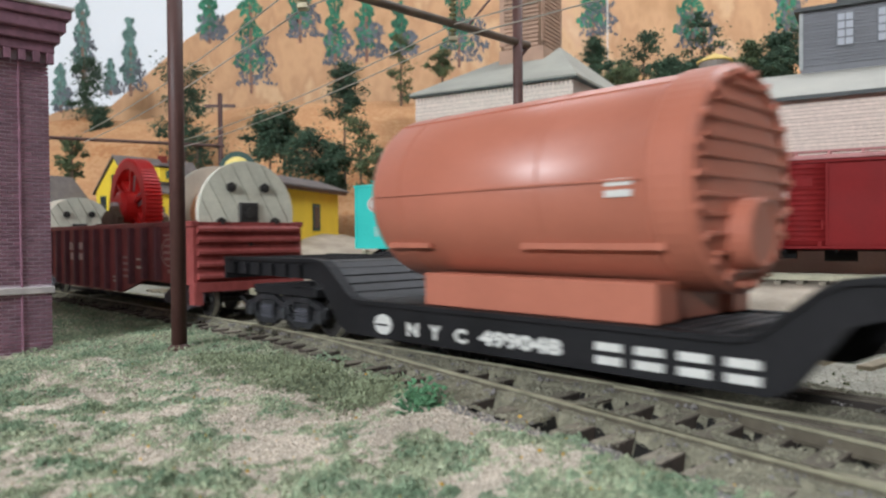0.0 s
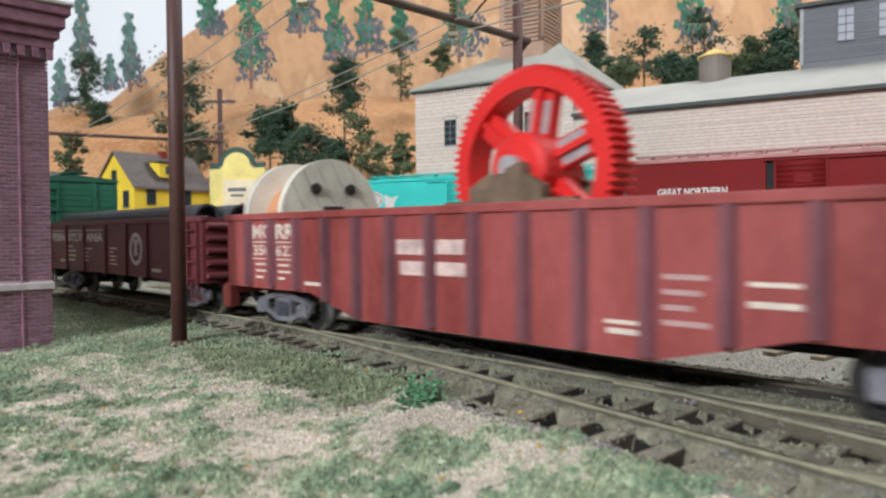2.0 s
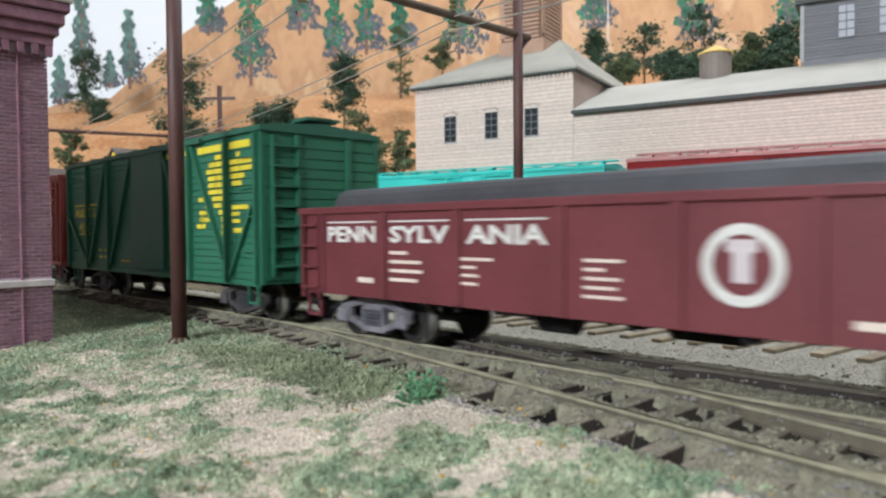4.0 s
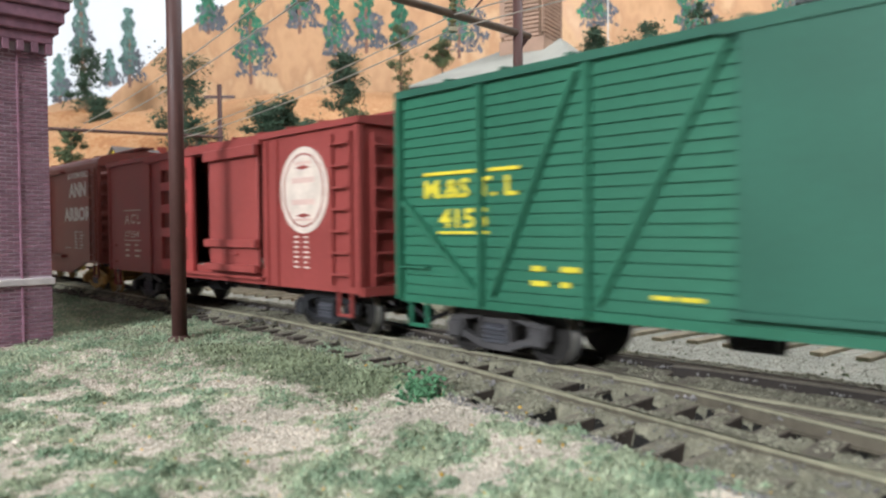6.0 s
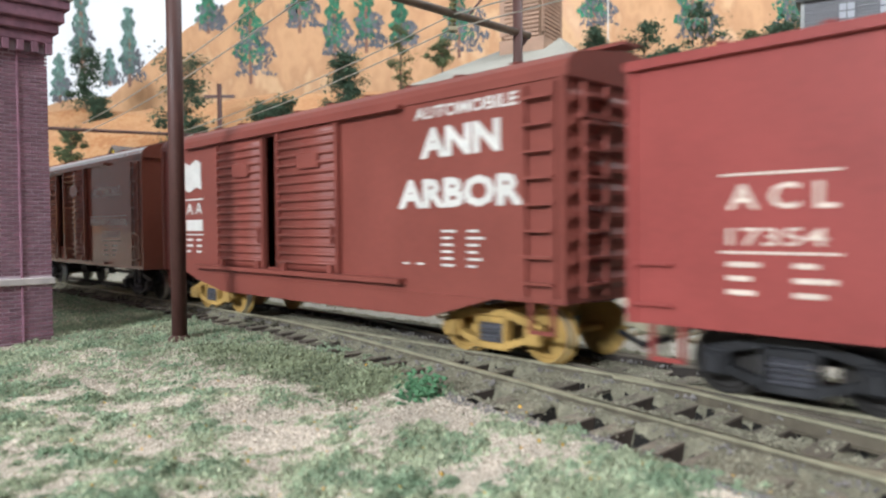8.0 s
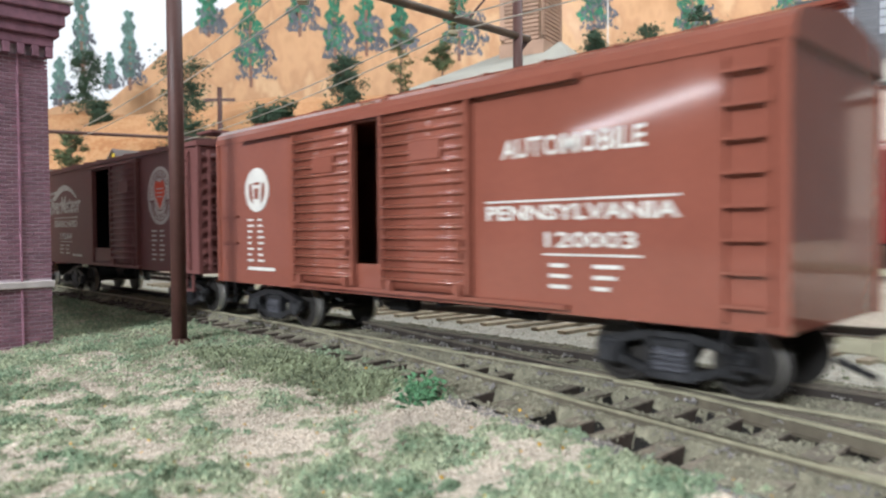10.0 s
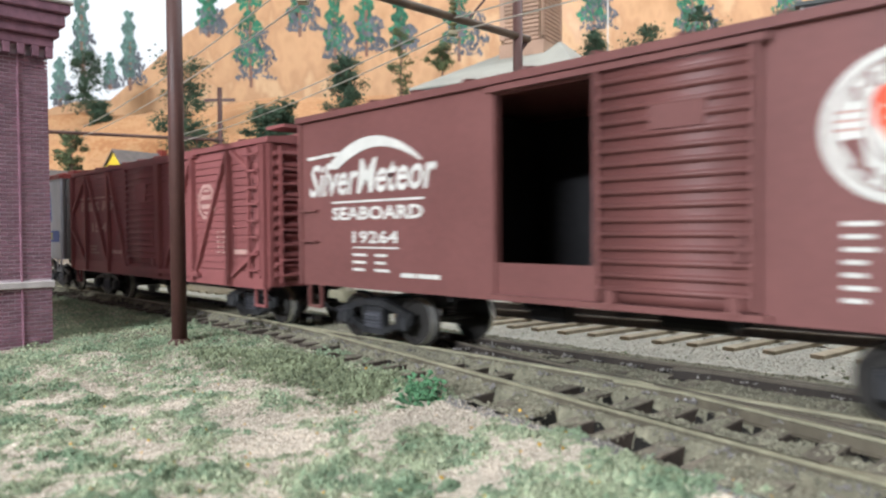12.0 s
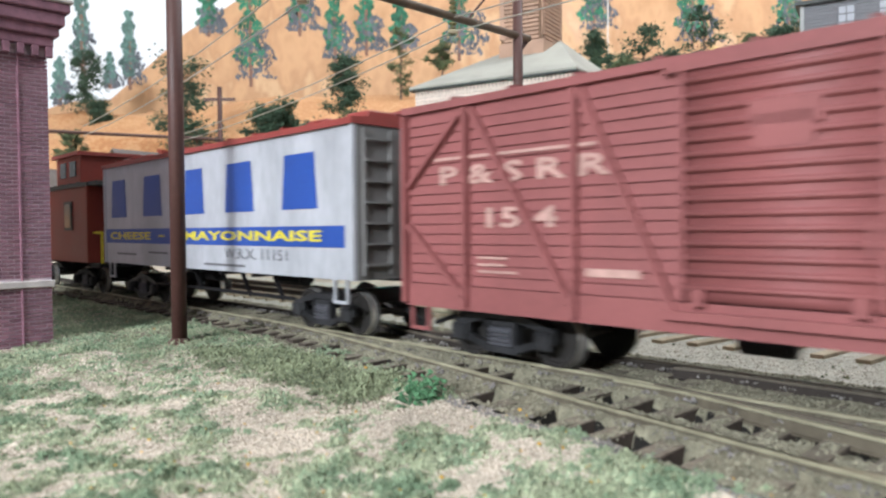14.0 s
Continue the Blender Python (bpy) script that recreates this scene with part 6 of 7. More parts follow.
# -- caboose --
def car_caboose():
    c = tagged(empty("caboose"), "red caboose with cupola and yellow grab rails", "caboose", group="freight train")
    L, zb, zt, m = 104, 12, 40, M["caboose"]
    shell(c, L, zb, zt, m, [], "peak", M["dark"], 2.6)
    part("end_porch", box(B(), L / 2, L / 2 + 9, -W + 1, W - 1, 10.5, 12), M["black"], c)
    part("porch_roof", box(B(), L / 2, L / 2 + 10, -W, W, 40.2, 41.6), M["dark"], c)
    for y in (-W + 2, W - 2):
        bm = B()
        rod(bm, (L / 2 + 8.4, y, 11), (L / 2 + 8.4, y, 23), 0.5, 6)
        rod(bm, (L / 2 + 0.5, y, 23), (L / 2 + 8.4, y, 23), 0.5, 6)
        part("hand_rail", bm, M["yellow"], c, "yellow hand rail")
    cu = part("cupola", box(B(), 4, 34, -14, 14, 41, 53, 0.3), m, c)
    part("cupola_roof", box(B(), 2.5, 35.5, -15.5, 15.5, 53, 54.4), M["oxide"], cu)
    for x in (10, 22):
        part("cupola_window", box(B(), x, x + 7, -14.4, -13.9, 45, 51), M["glass"], cu)
    for x in (-34, -10, 26):
        wn = part("window", box(B(), x, x + 9, -W - 0.5, -W + 0.1, 24, 35), M["dark"], c)
        part("pane", box(B(), x + 1, x + 8, -W - 0.7, -W - 0.45, 25, 34), M["glass"], wn)
    bm = B()
    rod(bm, (-12, 3, 42), (-12, 3, 52), 1.4, 8)
    part("smoke_jack", bm, m, c)
    truck(c, L / 2 - 20, M["black"])
    truck(c, -L / 2 + 20, M["black"])
    coupler(c, L / 2 + 7, 1)
    underframe(c, L, zb)
    return ride(c, -604)


# -- long red gondola with machinery --
def car_gondola_red():
    c = tagged(empty("gondola"), "weathered red mill gondola with ribbed fishbelly sides", "gondola car", group="freight train")
    L, zb, zt, m = 174.4, 10.0, 27.6, M["oxide_gon"]
    h = L / 2
    prof = [(-h, zb), (-50, zb), (-33, 5.4), (33, 5.4), (52, zb), (h, zb), (h, zt), (-h, zt)]
    for y0 in (-W, W - 1.0):
        part("side", prism(B(), prof, y0, y0 + 1.0, "y"), m, c)
        bm = B()
        box(bm, -h - 0.4, h + 0.4, y0 - 0.6, y0 + 1.6, zt - 1.3, zt + 0.3, 0.2)
        part("top_chord", bm, m, c)
    for x in (-76, -65.2, -54.6, -43.3, -32.5, -22.0, -10.8, 0.0, 10.8, 21.5, 32.4, 43.6, 54.2, 64.4):
        z0 = zb if abs(x) > 52 else max(5.4, 5.4 + (abs(x) - 33) * 0.25)
        part("rib", prism(B(), [(x - 1.3, -W), (x - 0.7, -W - 1.5), (x + 0.7, -W - 1.5), (x + 1.3, -W)], z0 + 0.6, zt - 1.2, "z"), M["rib"], c)
    for sg in (-1, 1):
        xe, xi = sg * h, sg * (h - 1)
        prof2 = [(xi, zb - 2), (xe, zb - 2)]
        for z in (12.2, 15.6, 19.0, 22.4, 25.4):
            prof2 += [(xe, z - 1.2), (xe + sg * 1.3, z - 0.35), (xe + sg * 1.3, z + 0.35), (xe, z + 1.2)]
        bm = prism(B(), prof2 + [(xe, zt), (xi, zt)], -W + 1, W - 1, "y")
        part("end", bm, m, c)
        part("end_sill", box(B(), min(sg * h, sg * (h + 1.4)), max(sg * h, sg * (h + 1.4)), -W, W, 8.0, 10.6), m, c)
        part("corner_step", box(B(), sg * h - 2.5, sg * h + 1.2, -W - 0.2, -W + 2.2, 4.4, 10), m, c)
    part("floor", box(B(), -h + 1, h - 1, -W + 1, W - 1, 10.4, 11.6), M["crate"], c)
    disc(71.2, 18.9, 5.6, 4.2, YF, M["fade"], c, inner=0.9)
    bars([(68.0, 70.2, 20.4, 21.2), (70.8, 74.6, 20.4, 21.2), (67.0, 70.6, 18.5, 19.3), (71.2, 75.4, 18.5, 19.3), (67.8, 71.4, 16.6, 17.4), (72.0, 74.6, 16.6, 17.4), (67.4, 70.8, 23.7, 24.3), (71.4, 75.0, 23.7, 24.3), (70.4, 72.0, 12.8, 13.8)], YF, M["fade"], c)
    words("MC", -74.6, -66.4, 21.8, 25.3, YF, M["cream"], c, 0.03)
    words("RR", -64.0, -56.0, 21.8, 25.3, YF, M["cream"], c, 0.03)
    words("350", -74.4, -66.6, 17.8, 20.4, YF, M["cream"], c, 0.02)
    words("623", -64.0, -56.0, 17.8, 20.4, YF, M["cream"], c, 0.02)
    bars([(-74.6, -66.4, 20.9, 21.2), (-64, -56, 20.9, 21.2), (-74.6, -66.4, 16.9, 17.2), (-64, -56, 16.9, 17.2)], YF, M["cream"], c)
    data_block(-73, -64, 11.6, 16.2, 3, 1, YF, M["cream"], c)
    data_block(-63, -54, 11.6, 16.2, 3, 1, YF, M["cream"], c)
    bars([(-51.8, -45, 11.6, 12.4), (26, 32.2, 8.6, 9.4), (25.6, 32.2, 10.0, 10.6)], YF, M["cream"], c)
    bars([(-20.4, -13, 19.0, 21.8), (-10.0, -2.6, 19.2, 21.8), (-19.4, -13, 15.2, 17.8), (-9.6, -2.4, 15.4, 17.8)], YF, mat("rubbed_cream", (0.55, 0.40, 0.36), 0.7, var=0.35, big=300), c)
    data_block(34.6, 46.0, 9.4, 17.6, 4, 1, YF, mat("worn_cream", (0.42, 0.26, 0.24), 0.7), c)
    bars([(46.2, 52.4, 16.2, 16.8), (46.2, 52.4, 13.6, 14.4)], YF, M["cream"], c)
    truck(c, h - 18, M["greytruck"])
    truck(c, -h + 18, M["greytruck"])
    coupler(c, h + 1, 1)
    coupler(c, -h - 1, -1)
    bm = B()
    box(bm, -60, 60, -3, 3, 6.4, 10.4)
    part("center_sill", bm, M["black"], c)
    return ride(c, 807.9)


def cable_reel(s10, r, z, half=8.6):
    """A wooden reel wound with copper wire, its axle along the car."""
    t = tagged(empty("cable_reel"), "bleached wooden cable reel wound with copper wire", "cable reel", group="gondola load")
    bm = B()
    lathe(bm, [(r * 0.62, -half + 1.2), (r * 0.62, half - 1.2)], "x", 36)
    part("winding", bm, M["copper"], t, "shiny copper wire winding", smooth=False)
    for sg in (-1, 1):
        n = 7
        w = 2 * r / n
        fl = part("flange", lathe(B(), [(r - 0.1, sg * (half - 1.6)), (r - 0.1, sg * (half - 0.5))], "x", 40), M["spoolw"], t)
        # planks cut to the round outline
        for i in range(n):
            a, b = -r + i * w + 0.12, -r + (i + 1) * w - 0.12
            pl = []
            for k in range(7):
                q = a + (b - a) * k / 6
                pl.append((q, math.sqrt(max(0.2, r * r - q * q))))
            prof = pl + [(q, -v) for q, v in reversed(pl)]
            ang = radians(28)
            prof = [(y * math.cos(ang) - v * math.sin(ang), y * math.sin(ang) + v * math.cos(ang)) for y, v in prof]
            x0, x1 = sorted((sg * (half - 0.5), sg * (half + 0.5)))
            part("plank", prism(B(), prof, x0, x1, "x"), M["spool"], fl)
        for k in range(5):
            a = 0.95 + 1.2566 * k
            y, zz = r * 0.60 * math.cos(a), r * 0.60 * math.sin(a)
            bm = B()
            rod(bm, (sg * (half + 0.4), y, zz), (sg * (half + 1.5), y, zz), 1.5, 6)
            rod(bm, (sg * (half + 0.3), y, zz), (sg * (half + 2.1), y, zz), 0.55, 6)
            part("bolt", bm, M["steel"], fl, "dark metal bolt")
        bm = B()
        box(bm, min(sg * (half + 0.4), sg * (half + 1.4)), max(sg * (half + 0.4), sg * (half + 1.4)), -3, 3, -3, 3, 0.2)
        rod(bm, (sg * (half + 1), 0, 0), (sg * (half + 2.2), 0, 0), 1.6, 8)
        part("hub_plate", bm, M["steel"], fl, "dark metal hub plate")
    part("chock", box(B(), -half, half, -9, -6, 11.6 - z, 18.5 - z), M["crate"], t)
    part("chock", box(B(), -half, half, 6, 9, 11.6 - z, 18.5 - z), M["crate"], t)
    return ride(t, s10, 0, z)


def big_gear(s10, z):
    """A spoked gear wheel standing on timber blocks, its axle across the car."""
    t = tagged(empty("gear_wheel"), "large bright red spoked gear wheel on timber blocks", "gear wheel")
    R, r1, hw = 17.8, 14.8, 3.1
    bm = B()
    seg = 60
    rings = []
    for rad, y in ((R, -hw), (R, hw), (r1, hw), (r1, -hw)):
        rings.append([bm.verts.new((rad * math.cos(6.28319 * i / seg), y, rad * math.sin(6.28319 * i / seg))) for i in range(seg)])
    for k in range(4):
        for i in range(seg):
            bm.faces.new((rings[k][i], rings[k][(i + 1) % seg], rings[(k + 1) % 4][(i + 1) % seg], rings[(k + 1) % 4][i]))
    rim = part("rim", bm, M["gear"], t)
    tooth = None
    for i in range(78):
        if tooth is None:
            bm = prism(B(), [(R - 0.2, -0.48), (R + 1.0, -0.24), (R + 1.0, 0.24), (R - 0.2, 0.48)], -hw, hw, "y")
            tooth = part("tooth", bm, M["gear"], rim)
            o = tooth
        else:
            o = again(tooth, rim)
        o.matrix_basis = pose(0, 0, 0, 0, 360 * i / 78, 0)
    for i in range(6):
        a = 6.28319 * i / 6 + 0.35
        bm = B()
        c_, s_ = math.cos(a), math.sin(a)
        beam(bm, (c_ * 3, 0, s_ * 3), (c_ * 14.6, 0, s_ * 14.6), 5.2, 2.6, (0, 1, 0))
        beam(bm, (c_ * 3, 0, s_ * 3), (c_ * 14.6, 0, s_ * 14.6), 1.2, 5.0, (0, 1, 0))
        sk = part("spoke", bm, M["gear"], t)
        if i in (0, 1, 4):
            for sg in (-1, 1):
                bm = B()
                beam(bm, (c_ * 6.6 - s_ * 1.5 * sg, -1.34, s_ * 6.6 + c_ * 1.5 * sg), (c_ * 12.6 - s_ * 1.5 * sg, -1.34, s_ * 12.6 + c_ * 1.5 * sg), 1.6, 0.14, (0, 1, 0))
                part("worn_patch", bm, M["bare"], sk, "bare silver metal worn through the red")
    bm = B()
    lathe(bm, [(5.2, -6.5), (6.4, -5.5), (6.4, 5.5), (5.2, 6.5)], "y", 24)
    part("hub", bm, M["gear"], t)
    bm = B()
    rod(bm, (0, -8.6, 0), (0, 8.6, 0), 2.2, 14)
    part("axle", bm, M["bare"], t)
    for y in (-9.5, 7.5):
        part("timber_block", prism(B(), [(-15, 11.6 - z), (15, 11.6 - z), (15, -5.8), (8.5, -5.8), (8.5, -3.6), (4, -1.2), (-4, -1.2), (-8.5, -3.6), (-8.5, -5.8), (-15, -5.8)], y, y + 2.2, "y"), M["cradle"], t)
        bm = B()
        beam(bm, (2, y + 1, 0), (10, y + 1, 11.8 - z), 2.6, 3.6)
        part("strap", bm, M["cradle"], t, "worn brown timber strap")
    return ride(t, s10, 0, z)


# -- maroon gondola with pipes --
def car_gondola_maroon():
    c = tagged(empty("gondola"), "dark maroon steel gondola with white herald, loaded with pipes", "gondola car", group="freight train")
    L, zb, zt, m = 145.6, 9.6, 27.6, M["maroon"]
    h = L / 2
    for y0 in (-W, W - 1.0):
        part("side", box(B(), -h, h, y0, y0 + 1.0, zb, zt), m, c)
        part("top_chord", box(B(), -h - 0.3, h + 0.3, y0 - 0.6, y0 + 1.6, zt - 1.2, zt + 0.3, 0.2), m, c)
    for x in (-64.5, -44, -23.7, -1.6, 17.3, 34.6, 52.4, 63.9):
        part("rib", box(B(), x - 0.9, x + 0.9, -W - 0.6, -W, zb, zt - 1.0, 0.15), m, c)
    for sg in (-1, 1):
        xe, xi = sg * h, sg * (h - 1)
        prof2 = [(xi, zb), (xe, zb)]
        for z in (11.6, 15, 18.4, 21.8, 25.2):
            prof2 += [(xe, z - 1.1), (xe + sg * 1.6, z - 0.3), (xe + sg * 1.6, z + 0.3), (xe, z + 1.1)]
        bm = prism(B(), prof2 + [(xe, zt), (xi, zt)], -W + 1, W - 1, "y")
        part("end", bm, m, c)
        ladder(c, sg * 67.8, -W - 0.7, zb - 1, 26.4, 5.8, 4, m)
        stirrup(c, sg * 67.8, -W + 0.3, zb, m)
    part("floor", box(B(), -h + 1, h - 1, -W + 1, W - 1, 10.2, 11.4), M["crate"], c)
    disc(25.8, 18.4, 5.2, 5.2, YF, M["white"], c, inner=0.74)
    bars([(23.8, 27.8, 20.0, 21.6), (24.6, 27.0, 16.2, 20.0)], YF, mat("dim_white", (0.45, 0.40, 0.40), 0.7), c)
    for wd, xa, xb in (("PENN", -62.4, -46.4), ("SYLV", -42, -25.8), ("ANIA", -21.6, -4.2)):
        words(wd, xa, xb, 20.6, 23.8, YF, M["white"], c, 0.03)
        bars([(xa, xb, 24.5, 24.8)], YF, M["white"], c)
    data_block(-42, -26, 12.4, 19.2, 4, 1, YF, M["cream"], c)
    bars([(-52, -47, 12.6, 13.6)], YF, M["cream"], c)
    data_block(-24, -10, 12.8, 18.4, 4, 1, YF, M["cream"], c)
    data_block(2.4, 14.4, 12.2, 18.8, 5, 1, YF, M["cream"], c)
    bars([(38.4, 45, 11.6, 12.6)], YF, M["cream"], c)
    truck(c, h - 19, M["greytruck"])
    truck(c, -h + 19, M["greytruck"])
    coupler(c, h + 1, 1)
    coupler(c, -h - 1, -1)
    underframe(c, L, zb)
    return ride(c, 633.2)


def pipe_load(s10):
    for i, (y, z, r, x0, x1) in enumerate(((-10.5, 27.8, 4.0, -64, 62), (-2, 27.6, 4.0, -60, 66), (6.2, 27.4, 4.0, -64, 64), (12.6, 26.8, 3.2, -62, 60), (-10.5, 19.6, 4.0, -64, 64), (-2, 19.6, 4.0, -64, 64), (6.2, 19.6, 4.0, -64, 64))):
        bm = B()
        lathe(bm, [(r - 0.7, x0 + 3), (r - 0.7, x0), (r, x0), (r, x1), (r - 0.7, x1), (r - 0.7, x1 - 3)], "x", 18)
        ob = link("pipe", bm, M["pipe"], smooth=False)
        tagged(ob, "dull black pipe lying in the maroon gondola", "pipe", group="pipe load")
        ride(ob, s10, -y, z)


# -- depressed-centre flatcar with boiler shell --
def car_flat():
    c = tagged(empty("flatcar"), "black depressed-centre flatcar with white lettering", "flatcar", group="freight train")
    h = 95.2
    top = [(-h, 18.0), (-54, 18.0), (-51, 17.6), (-48.6, 16.4), (-42.5, 11.4), (-40.4, 10.3), (-38, 10.0), (38, 10.0), (40.4, 10.3), (42.5, 11.4), (48.6, 16.4), (51, 17.6), (54, 18.0), (h, 18.0)]
    bot = [(h, 14.2), (56, 13.8), (52, 12.6), (46, 4.8), (43, 3.2), (-43, 3.2), (-46, 4.8), (-52, 12.6), (-56, 13.8), (-h, 14.2)]
    for y0 in (-16.6, 15.2):
        part("side_girder", prism(B(), top + bot, y0, y0 + 1.4, "y"), M["black"], c)
        up = [(x, z + 0.35) for x, z in top]
        part("girder_flange", prism(B(), up + [(x, z - 0.5) for x, z in reversed(top)], y0 - 0.7, y0 + 1.9, "y"), M["black"], c)
    for (xa, za), (xb, zb2) in zip(top, top[1:]):
        n = max(1, int(math.hypot(xb - xa, zb2 - za) / 2.6))
        for i in range(n):
            a, b = i / n, (i + 1) / n - 0.06
            p0 = Vector((xa + (xb - xa) * a, 0, za + (zb2 - za) * a - 0.4))
            p1 = Vector((xa + (xb - xa) * b, 0, za + (zb2 - za) * b - 0.4))
            bm = B()
            beam(bm, p0, p1, 30.6, 1.0, (0, 0, 1) if abs(p1.z - p0.z) < abs(p1.x - p0.x) * 3 else (1, 0, 0))
            part("deck_plank", bm, M["deck"], c)
    for sg in (-1, 1):
        part("end_sill", box(B(), min(sg * h, sg * (h + 1.2)), max(sg * h, sg * (h + 1.2)), -16.6, 16.6, 12.6, 18.0), M["black"], c)
        for k in range(6):
            x = sg * (60 + k * 6)
            part("stake_pocket", box(B(), x - 0.8, x + 0.8, -17.6, -16.5, 14.2, 17.0), M["black"], c)
        truck(c, sg * 74.5, M["truckblk"], 15.5, 3)
        coupler(c, sg * (h + 1), sg)
        bm = B()
        box(bm, sg * 73 - 14, sg * 73 + 14, -13.5, 13.5, 9.2, 11.4, 0.3)
        beam(bm, (sg * 73 - 12, -13, 10.4), (sg * 73 + 12, -13, 12.4), 1.2, 1.0)
        part("span_bolster", bm, M["black"], c)
    y = -16.68
    for ch, xa, xb in (("N", -24, -20.7), ("Y", -17.8, -14.7), ("C", -11.4, -8.2)):
        words(ch, xa, xb, 4.4, 7.0, y, M["white"], c, 0.05)
    words("499048", -5.3, 12.0, 4.6, 7.3, y, M["white"], c, 0.05)
    disc(-31, 6.0, 2.6, 2.0, y, M["white"], c)
    bars([(-33, -29.5, 5.7, 6.1)], y - 0.1, M["black"], c)
    for i, x in enumerate((18, 24.5, 31, 37.5)):
        bars([(x, x + 4.4, 6.4, 7.6), (x, x + 4.4, 4.4, 5.6)], y, M["white"], c)
    return ride(c, 1008.1)


def boiler(s10):
    t = tagged(empty("boiler_shell"), "terracotta cylindrical boiler shell on a cradle", "boiler")
    z, r, x0, x1 = 31.2, 16.6, -35, 30
    bm = B()
    lathe(bm, [(r - 1.6, x0), (r - 0.5, x0 + 0.3), (r, x0 + 1.6), (r, x1 - 1.0)], "x", 64, (0, 0, z))
    part("shell", bm, M["terra"], t, smooth=True)
    bm = B()
    lathe(bm, [(r + 0.02, x1 - 4), (r + 0.35, x1 - 3.6), (r + 0.35, x1 + 2.2), (r - 0.5, x1 + 3.0), (r - 1.4, x1 + 3.0), (r - 1.7, x1 + 2.2)], "x", 64, (0, 0, z))
    part("end_ring", bm, M["terra"], t, smooth=False)
    part("end_plate", lathe(B(), [(r - 1.2, x1 + 0.6), (r - 1.3, x1 + 2.4), (r * 0.7, x1 + 3.1), (0.05, x1 + 3.4)], "x", 48, (0, 0, z)), M["terra"], t)
    for k in range(11):
        zz = z - r + 3.2 + k * 2.7
        half = math.sqrt(max(1, (r - 2.1) ** 2 - (zz - z) ** 2))
        bm = B()
        prism(bm, [(x1 + 2.0, zz - 0.6), (x1 + 3.5, zz - 0.25), (x1 + 3.5, zz + 0.25), (x1 + 2.0, zz + 0.6)], -half, half, "y")
        part("end_rib", bm, M["terra"], t)
    for k in range(22):
        a = 6.28319 * k / 22
        bm = B()
        rod(bm, (x1 + 2.8, (r - 1.0) * math.cos(a), z + (r - 1.0) * math.sin(a)), (x1 + 3.6, (r - 1.0) * math.cos(a), z + (r - 1.0) * math.sin(a)), 0.6, 6)
        part("bolt", bm, M["terra"], t)
    bm = B()
    lathe(bm, [(5.2, x1 + 1.4), (5.2, x1 + 6.0), (4.6, x1 + 6.4), (4.0, x1 + 6.1), (0.05, x1 + 6.1)], "x", 28, (0, -1.5, z - 8.0))
    part("end_hatch", bm, M["terra"], t)
    for a_deg, nm in ((122, "upper_seam"), (181, "seam"), (216, "lower_lug")):
        a = radians(a_deg)
        y, zz = r * math.cos(a), z + r * math.sin(a)
        for xa, xb in (((x0 + 2, x1 - 4),) if nm != "lower_lug" else ((-32, -20), (2, 28))):
            bm = B()
            beam(bm, (xa, y * 1.01, zz), (xb, y * 1.01, zz), 0.3 if nm != "lower_lug" else 1.6, 0.3 if nm != "lower_lug" else 1.0)
            part(nm, bm, M["terra"], t)
    for x in (-26.0, 7.0):
        part("ring_seam", lathe(B(), [(r - 0.3, x - 0.35), (r + 0.1, x - 0.2), (r + 0.1, x + 0.2), (r - 0.3, x + 0.35)], "x", 64, (0, 0, z)), M["terra"], t)
    part("cradle", box(B(), -20.5, 27, -15.2, -9.0, 10.45, 16.4, 0.2), M["terra"], t)
    part("cradle", box(B(), -20.5, 27, 9.0, 15.2, 10.45, 16.4, 0.2), M["terra"], t)
    for x in (-18, 3, 24):
        part("saddle", prism(B(), [(-9, 10.45), (9, 10.45), (9, 16), (5, 14.8), (-5, 14.8), (-9, 16)], x - 1.5, x + 1.5, "x"), M["terra"], t)
    a = radians(185)
    y, zz = (r + 0.06) * math.cos(a), z + (r + 0.06) * math.sin(a)
    for dz in (0.9, -0.7):
        bm = B()
        beam(bm, (19.6, y - 0.02, zz + dz), (24.0, y - 0.02, zz + dz), 0.1, 1.0)
        part("stencil_bar", bm, M["white"], t)
    return ride(t, s10)


car_flat()
boiler(1008.1)
car_gondola_red()
cable_reel(807.9 + 76, 15.2, 30.4, 9.6)
big_gear(807.9 - 0.5, 34.6)
cable_reel(807.9 - 75, 14.8, 26.8, 8.8)
car_gondola_maroon()
pipe_load(633.2)
car_braced_green()
car_slatted()
car_auto()
car_gloss()
car_heart()
car_braced_red()
car_reefer()
car_caboose()


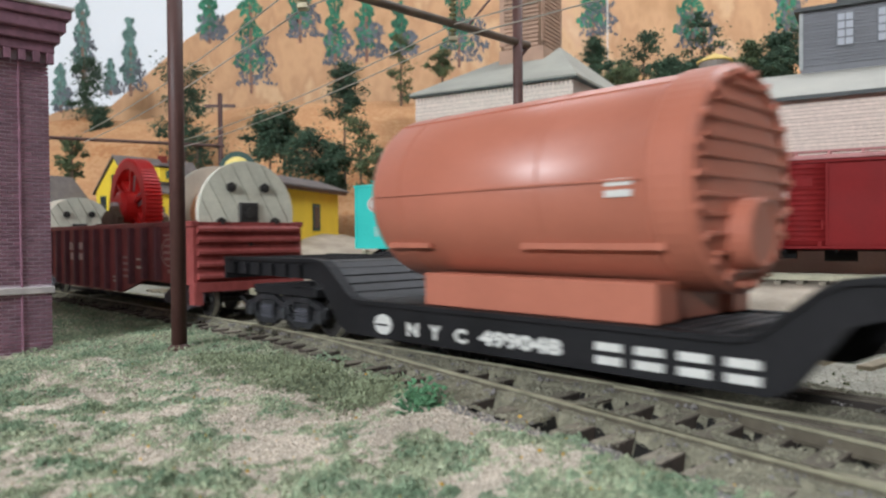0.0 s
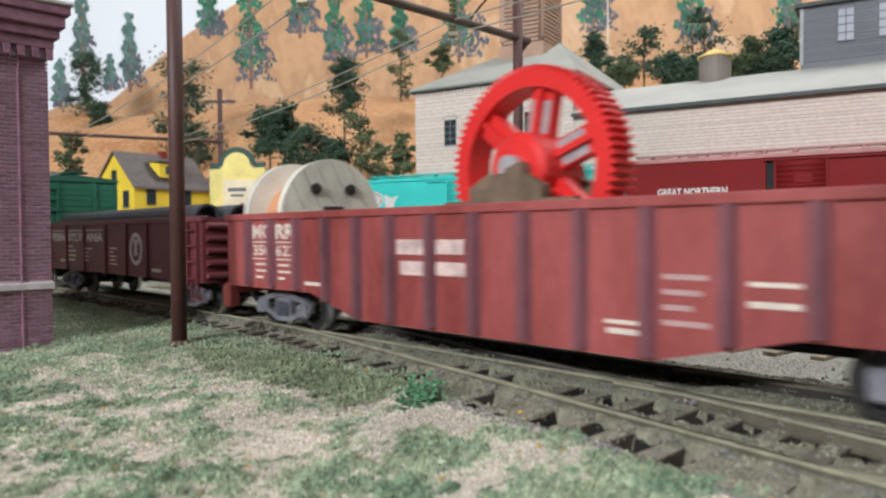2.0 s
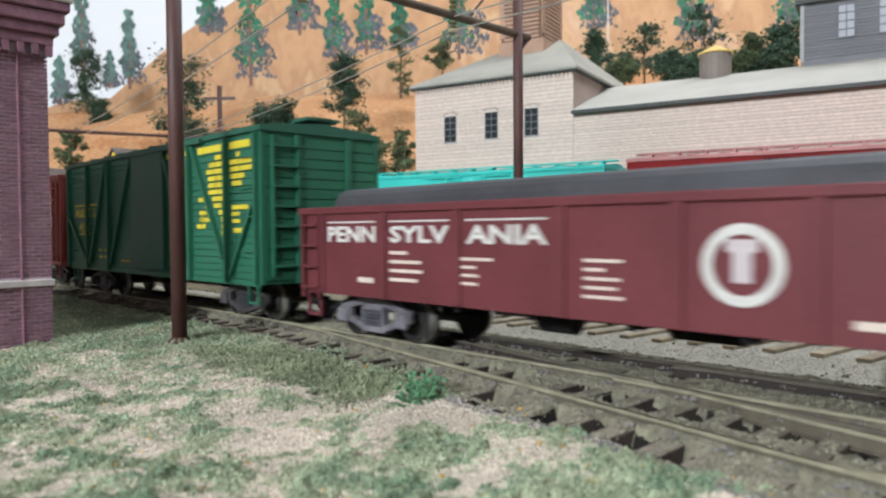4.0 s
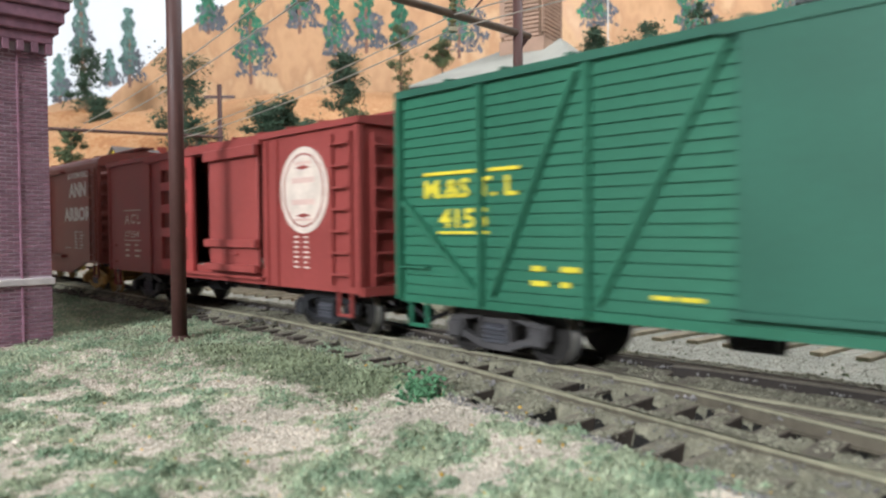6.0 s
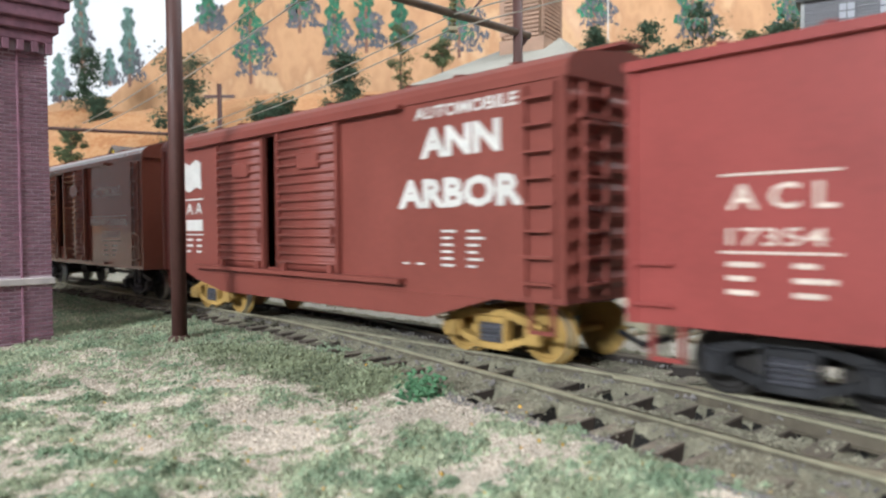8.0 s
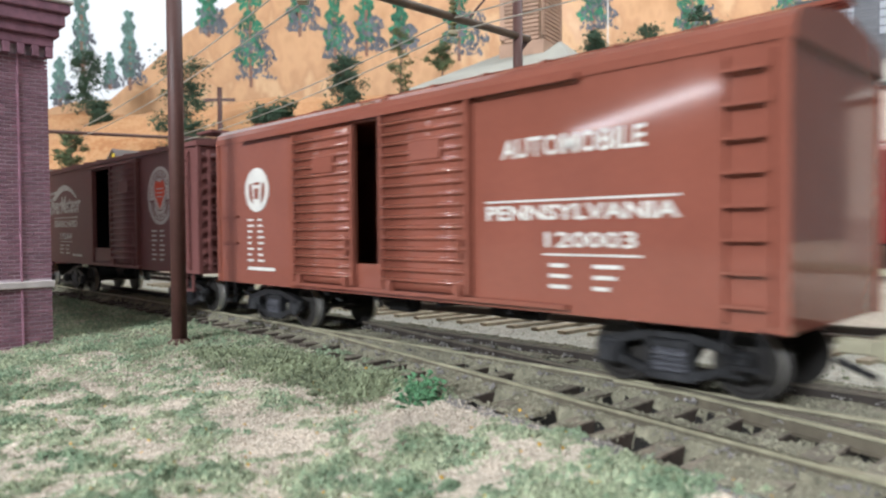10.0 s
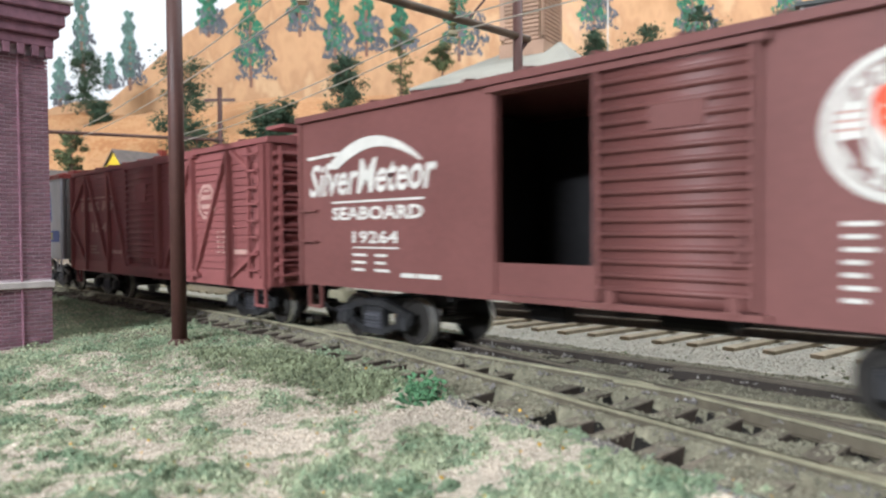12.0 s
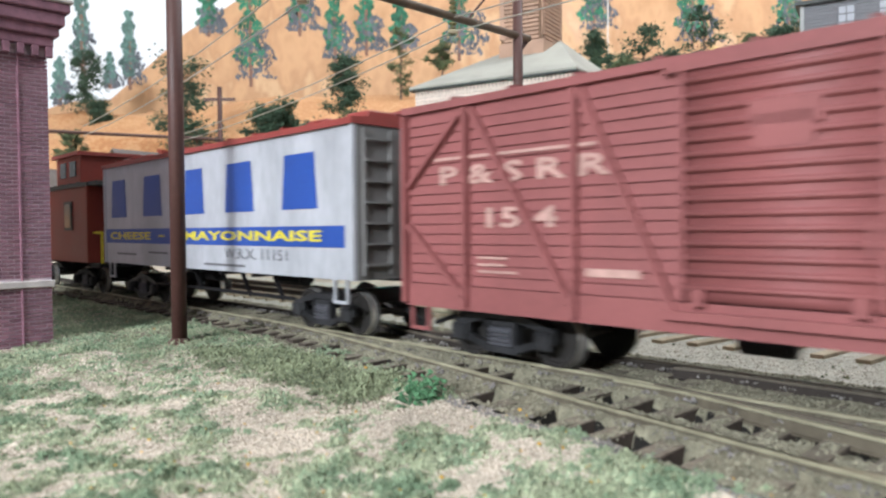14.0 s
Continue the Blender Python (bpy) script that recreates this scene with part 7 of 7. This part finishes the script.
# ---- cars standing on the siding ----
def siding_car_turquoise():
    c = tagged(empty("boxcar", pose(*[v * S for v in sp(70.5, 17.4)], ZS * S, 0, 0, A2)), "turquoise boxcar with rust-red lettering, standing on the siding", "boxcar", group="standing boxcars")
    L, zb, zt, m = 141, 10.2, 43.6, M["turq"]
    shell(c, L, zb, zt, m, [], "peak", None, 3.4, end_ribs=9)
    ribbed_door(c, -11.5, 10.5, 11.6, 42.4, -W - 0.5, m, 13)
    part("door_track", box(B(), -24, 24, -W - 1.5, -W - 0.1, 42.4, 43.2), m, c)
    part("door_track", box(B(), -24, 24, -W - 1.3, -W - 0.1, 10.4, 11.2), m, c)
    ladder(c, 62.5, -W - 0.6, zb + 1, 42.6, 6, 7, m)
    ladder(c, L / 2 + 1.2, -W + 6, zb + 1, 42.6, 6, 8, m, True, 1)
    stirrup(c, 64, -W + 0.3, zb, m)
    for z in (24, 18):
        grab(c, -66, z, 6, m)
    words("GREAT", 18.5, 44, 32.0, 39.4, YF, M["rust"], c, 0.02)
    words("NORTHERN", 18.5, 57.5, 23.2, 30.2, YF, M["rust"], c, 0.02, rise=1.5)
    disc(-57, 34.4, 5.6, 4.4, YF, M["white"], c)
    disc(-57, 34.4, 4.4, 3.4, YF - 0.1, M["rust"], c, inner=0.86)
    part("emblem", prism(B(), [(-51, 24), (-48, 27), (-45.5, 24), (-44.5, 27.5), (-44.8, 32), (-41.5, 36.5), (-46, 35.2), (-50.8, 37), (-50.4, 31)], YF - 0.06, YF + 0.06, "y"), M["white"], c, "plain white emblem patch")
    data_block(-58, -50, 16.4, 22, 4, 1, YF, M["white"], c)
    data_block(27, 41, 13.4, 21, 5, 2, YF, M["white"], c)
    gear_up(c, L, zb, M["truckblk"])


def siding_car_red():
    c = tagged(empty("boxcar", pose(*[v * S for v in sp(223.5, 17.4)], ZS * S, 0, 0, A2)), "deep red boxcar with white lettering, standing on the siding", "boxcar", group="standing boxcars")
    L, zb, zt, m = 143, 10.6, 45.6, M["gnred"]
    h = L / 2
    shell(c, L, zb, zt, m, [(-15.5, 6, 13, 44)], "peak", mat("dusty_red_roof", (0.42, 0.19, 0.18), 0.7), 3.4)
    ribbed_door(c, -12.5, 6.5, 12.2, 44, -W - 0.5, m, 15)
    part("opening_shade", box(B(), -15.4, -12.4, -W + 1.1, -W + 1.6, 13, 44), M["black"], c)
    part("door_track", box(B(), -17, 30, -W - 1.5, -W - 0.1, 44.2, 45), m, c)
    part("door_track", box(B(), -17, 30, -W - 1.3, -W - 0.1, 11.0, 11.8), m, c)
    part("side_sill_edge", box(B(), -h, h, -W - 0.4, -W, 12.4, 12.9), m, c)
    words("GREAT NORTHERN", -h + 13, -h + 41.5, 31.4, 34.6, YF, M["white"], c, 0.03)
    words("G.N.", -h + 23.5, -h + 29.6, 25.0, 27.4, YF, M["white"], c, 0.02)
    words("50762", -h + 21.6, -h + 31.8, 21.0, 23.4, YF, M["white"], c, 0.02)
    bars([(-h + 21.4, -h + 31.8, 28.4, 28.8), (-h + 21.4, -h + 31.8, 20.0, 20.4)], YF, M["white"], c)
    data_block(-h + 18.6, -h + 34, 14.6, 18.6, 3, 2, YF, M["white"], c)
    for z in (22, 16.5):
        grab(c, -h + 4, z, 5, m)
    stirrup(c, -h + 4, -W + 0.3, zb, m)
    gear_up(c, L, zb, M["truckblk"])


siding_car_turquoise()
siding_car_red()


# ---- what moves ----
# seconds, distance run past the ten-second mark
RUN = [(0.0, -976.8), (1.45, -834.9), (2.9, -692.9), (4.2, -568.9), (5.5, -444.4), (6.5, -343.4), (7.6, -232.4), (9.0, -96.7), (10.5, 48.8), (12.2, 212.0), (14.0, 383.9)]


def motions():
    for ob, s10, o, z in RIDES:
        rows = []
        for t, k in RUN:
            x, y = tp(s10 + k, o)
            rows.append((t, pose(x * S, y * S, z * S, 0, 0, HEAD)))
        walk(ob, rows)
    step = 75.0
    speed = 97.2
    for ob, x, r in TURNS:
        if ob.parent.parent in STILL:
            continue
        rate = math.degrees(speed / r)
        n = int(14.0 * rate / step) + 1
        walk(ob, [(14.0 * i / n, pose(x * S, 0, r * S, 0, rate * 14.0 * i / n, 0)) for i in range(n + 1)])


moving = {r[0] for r in RIDES}
STILL = {w_[0].parent.parent for w_ in TURNS if w_[0].parent.parent not in moving}
motions()
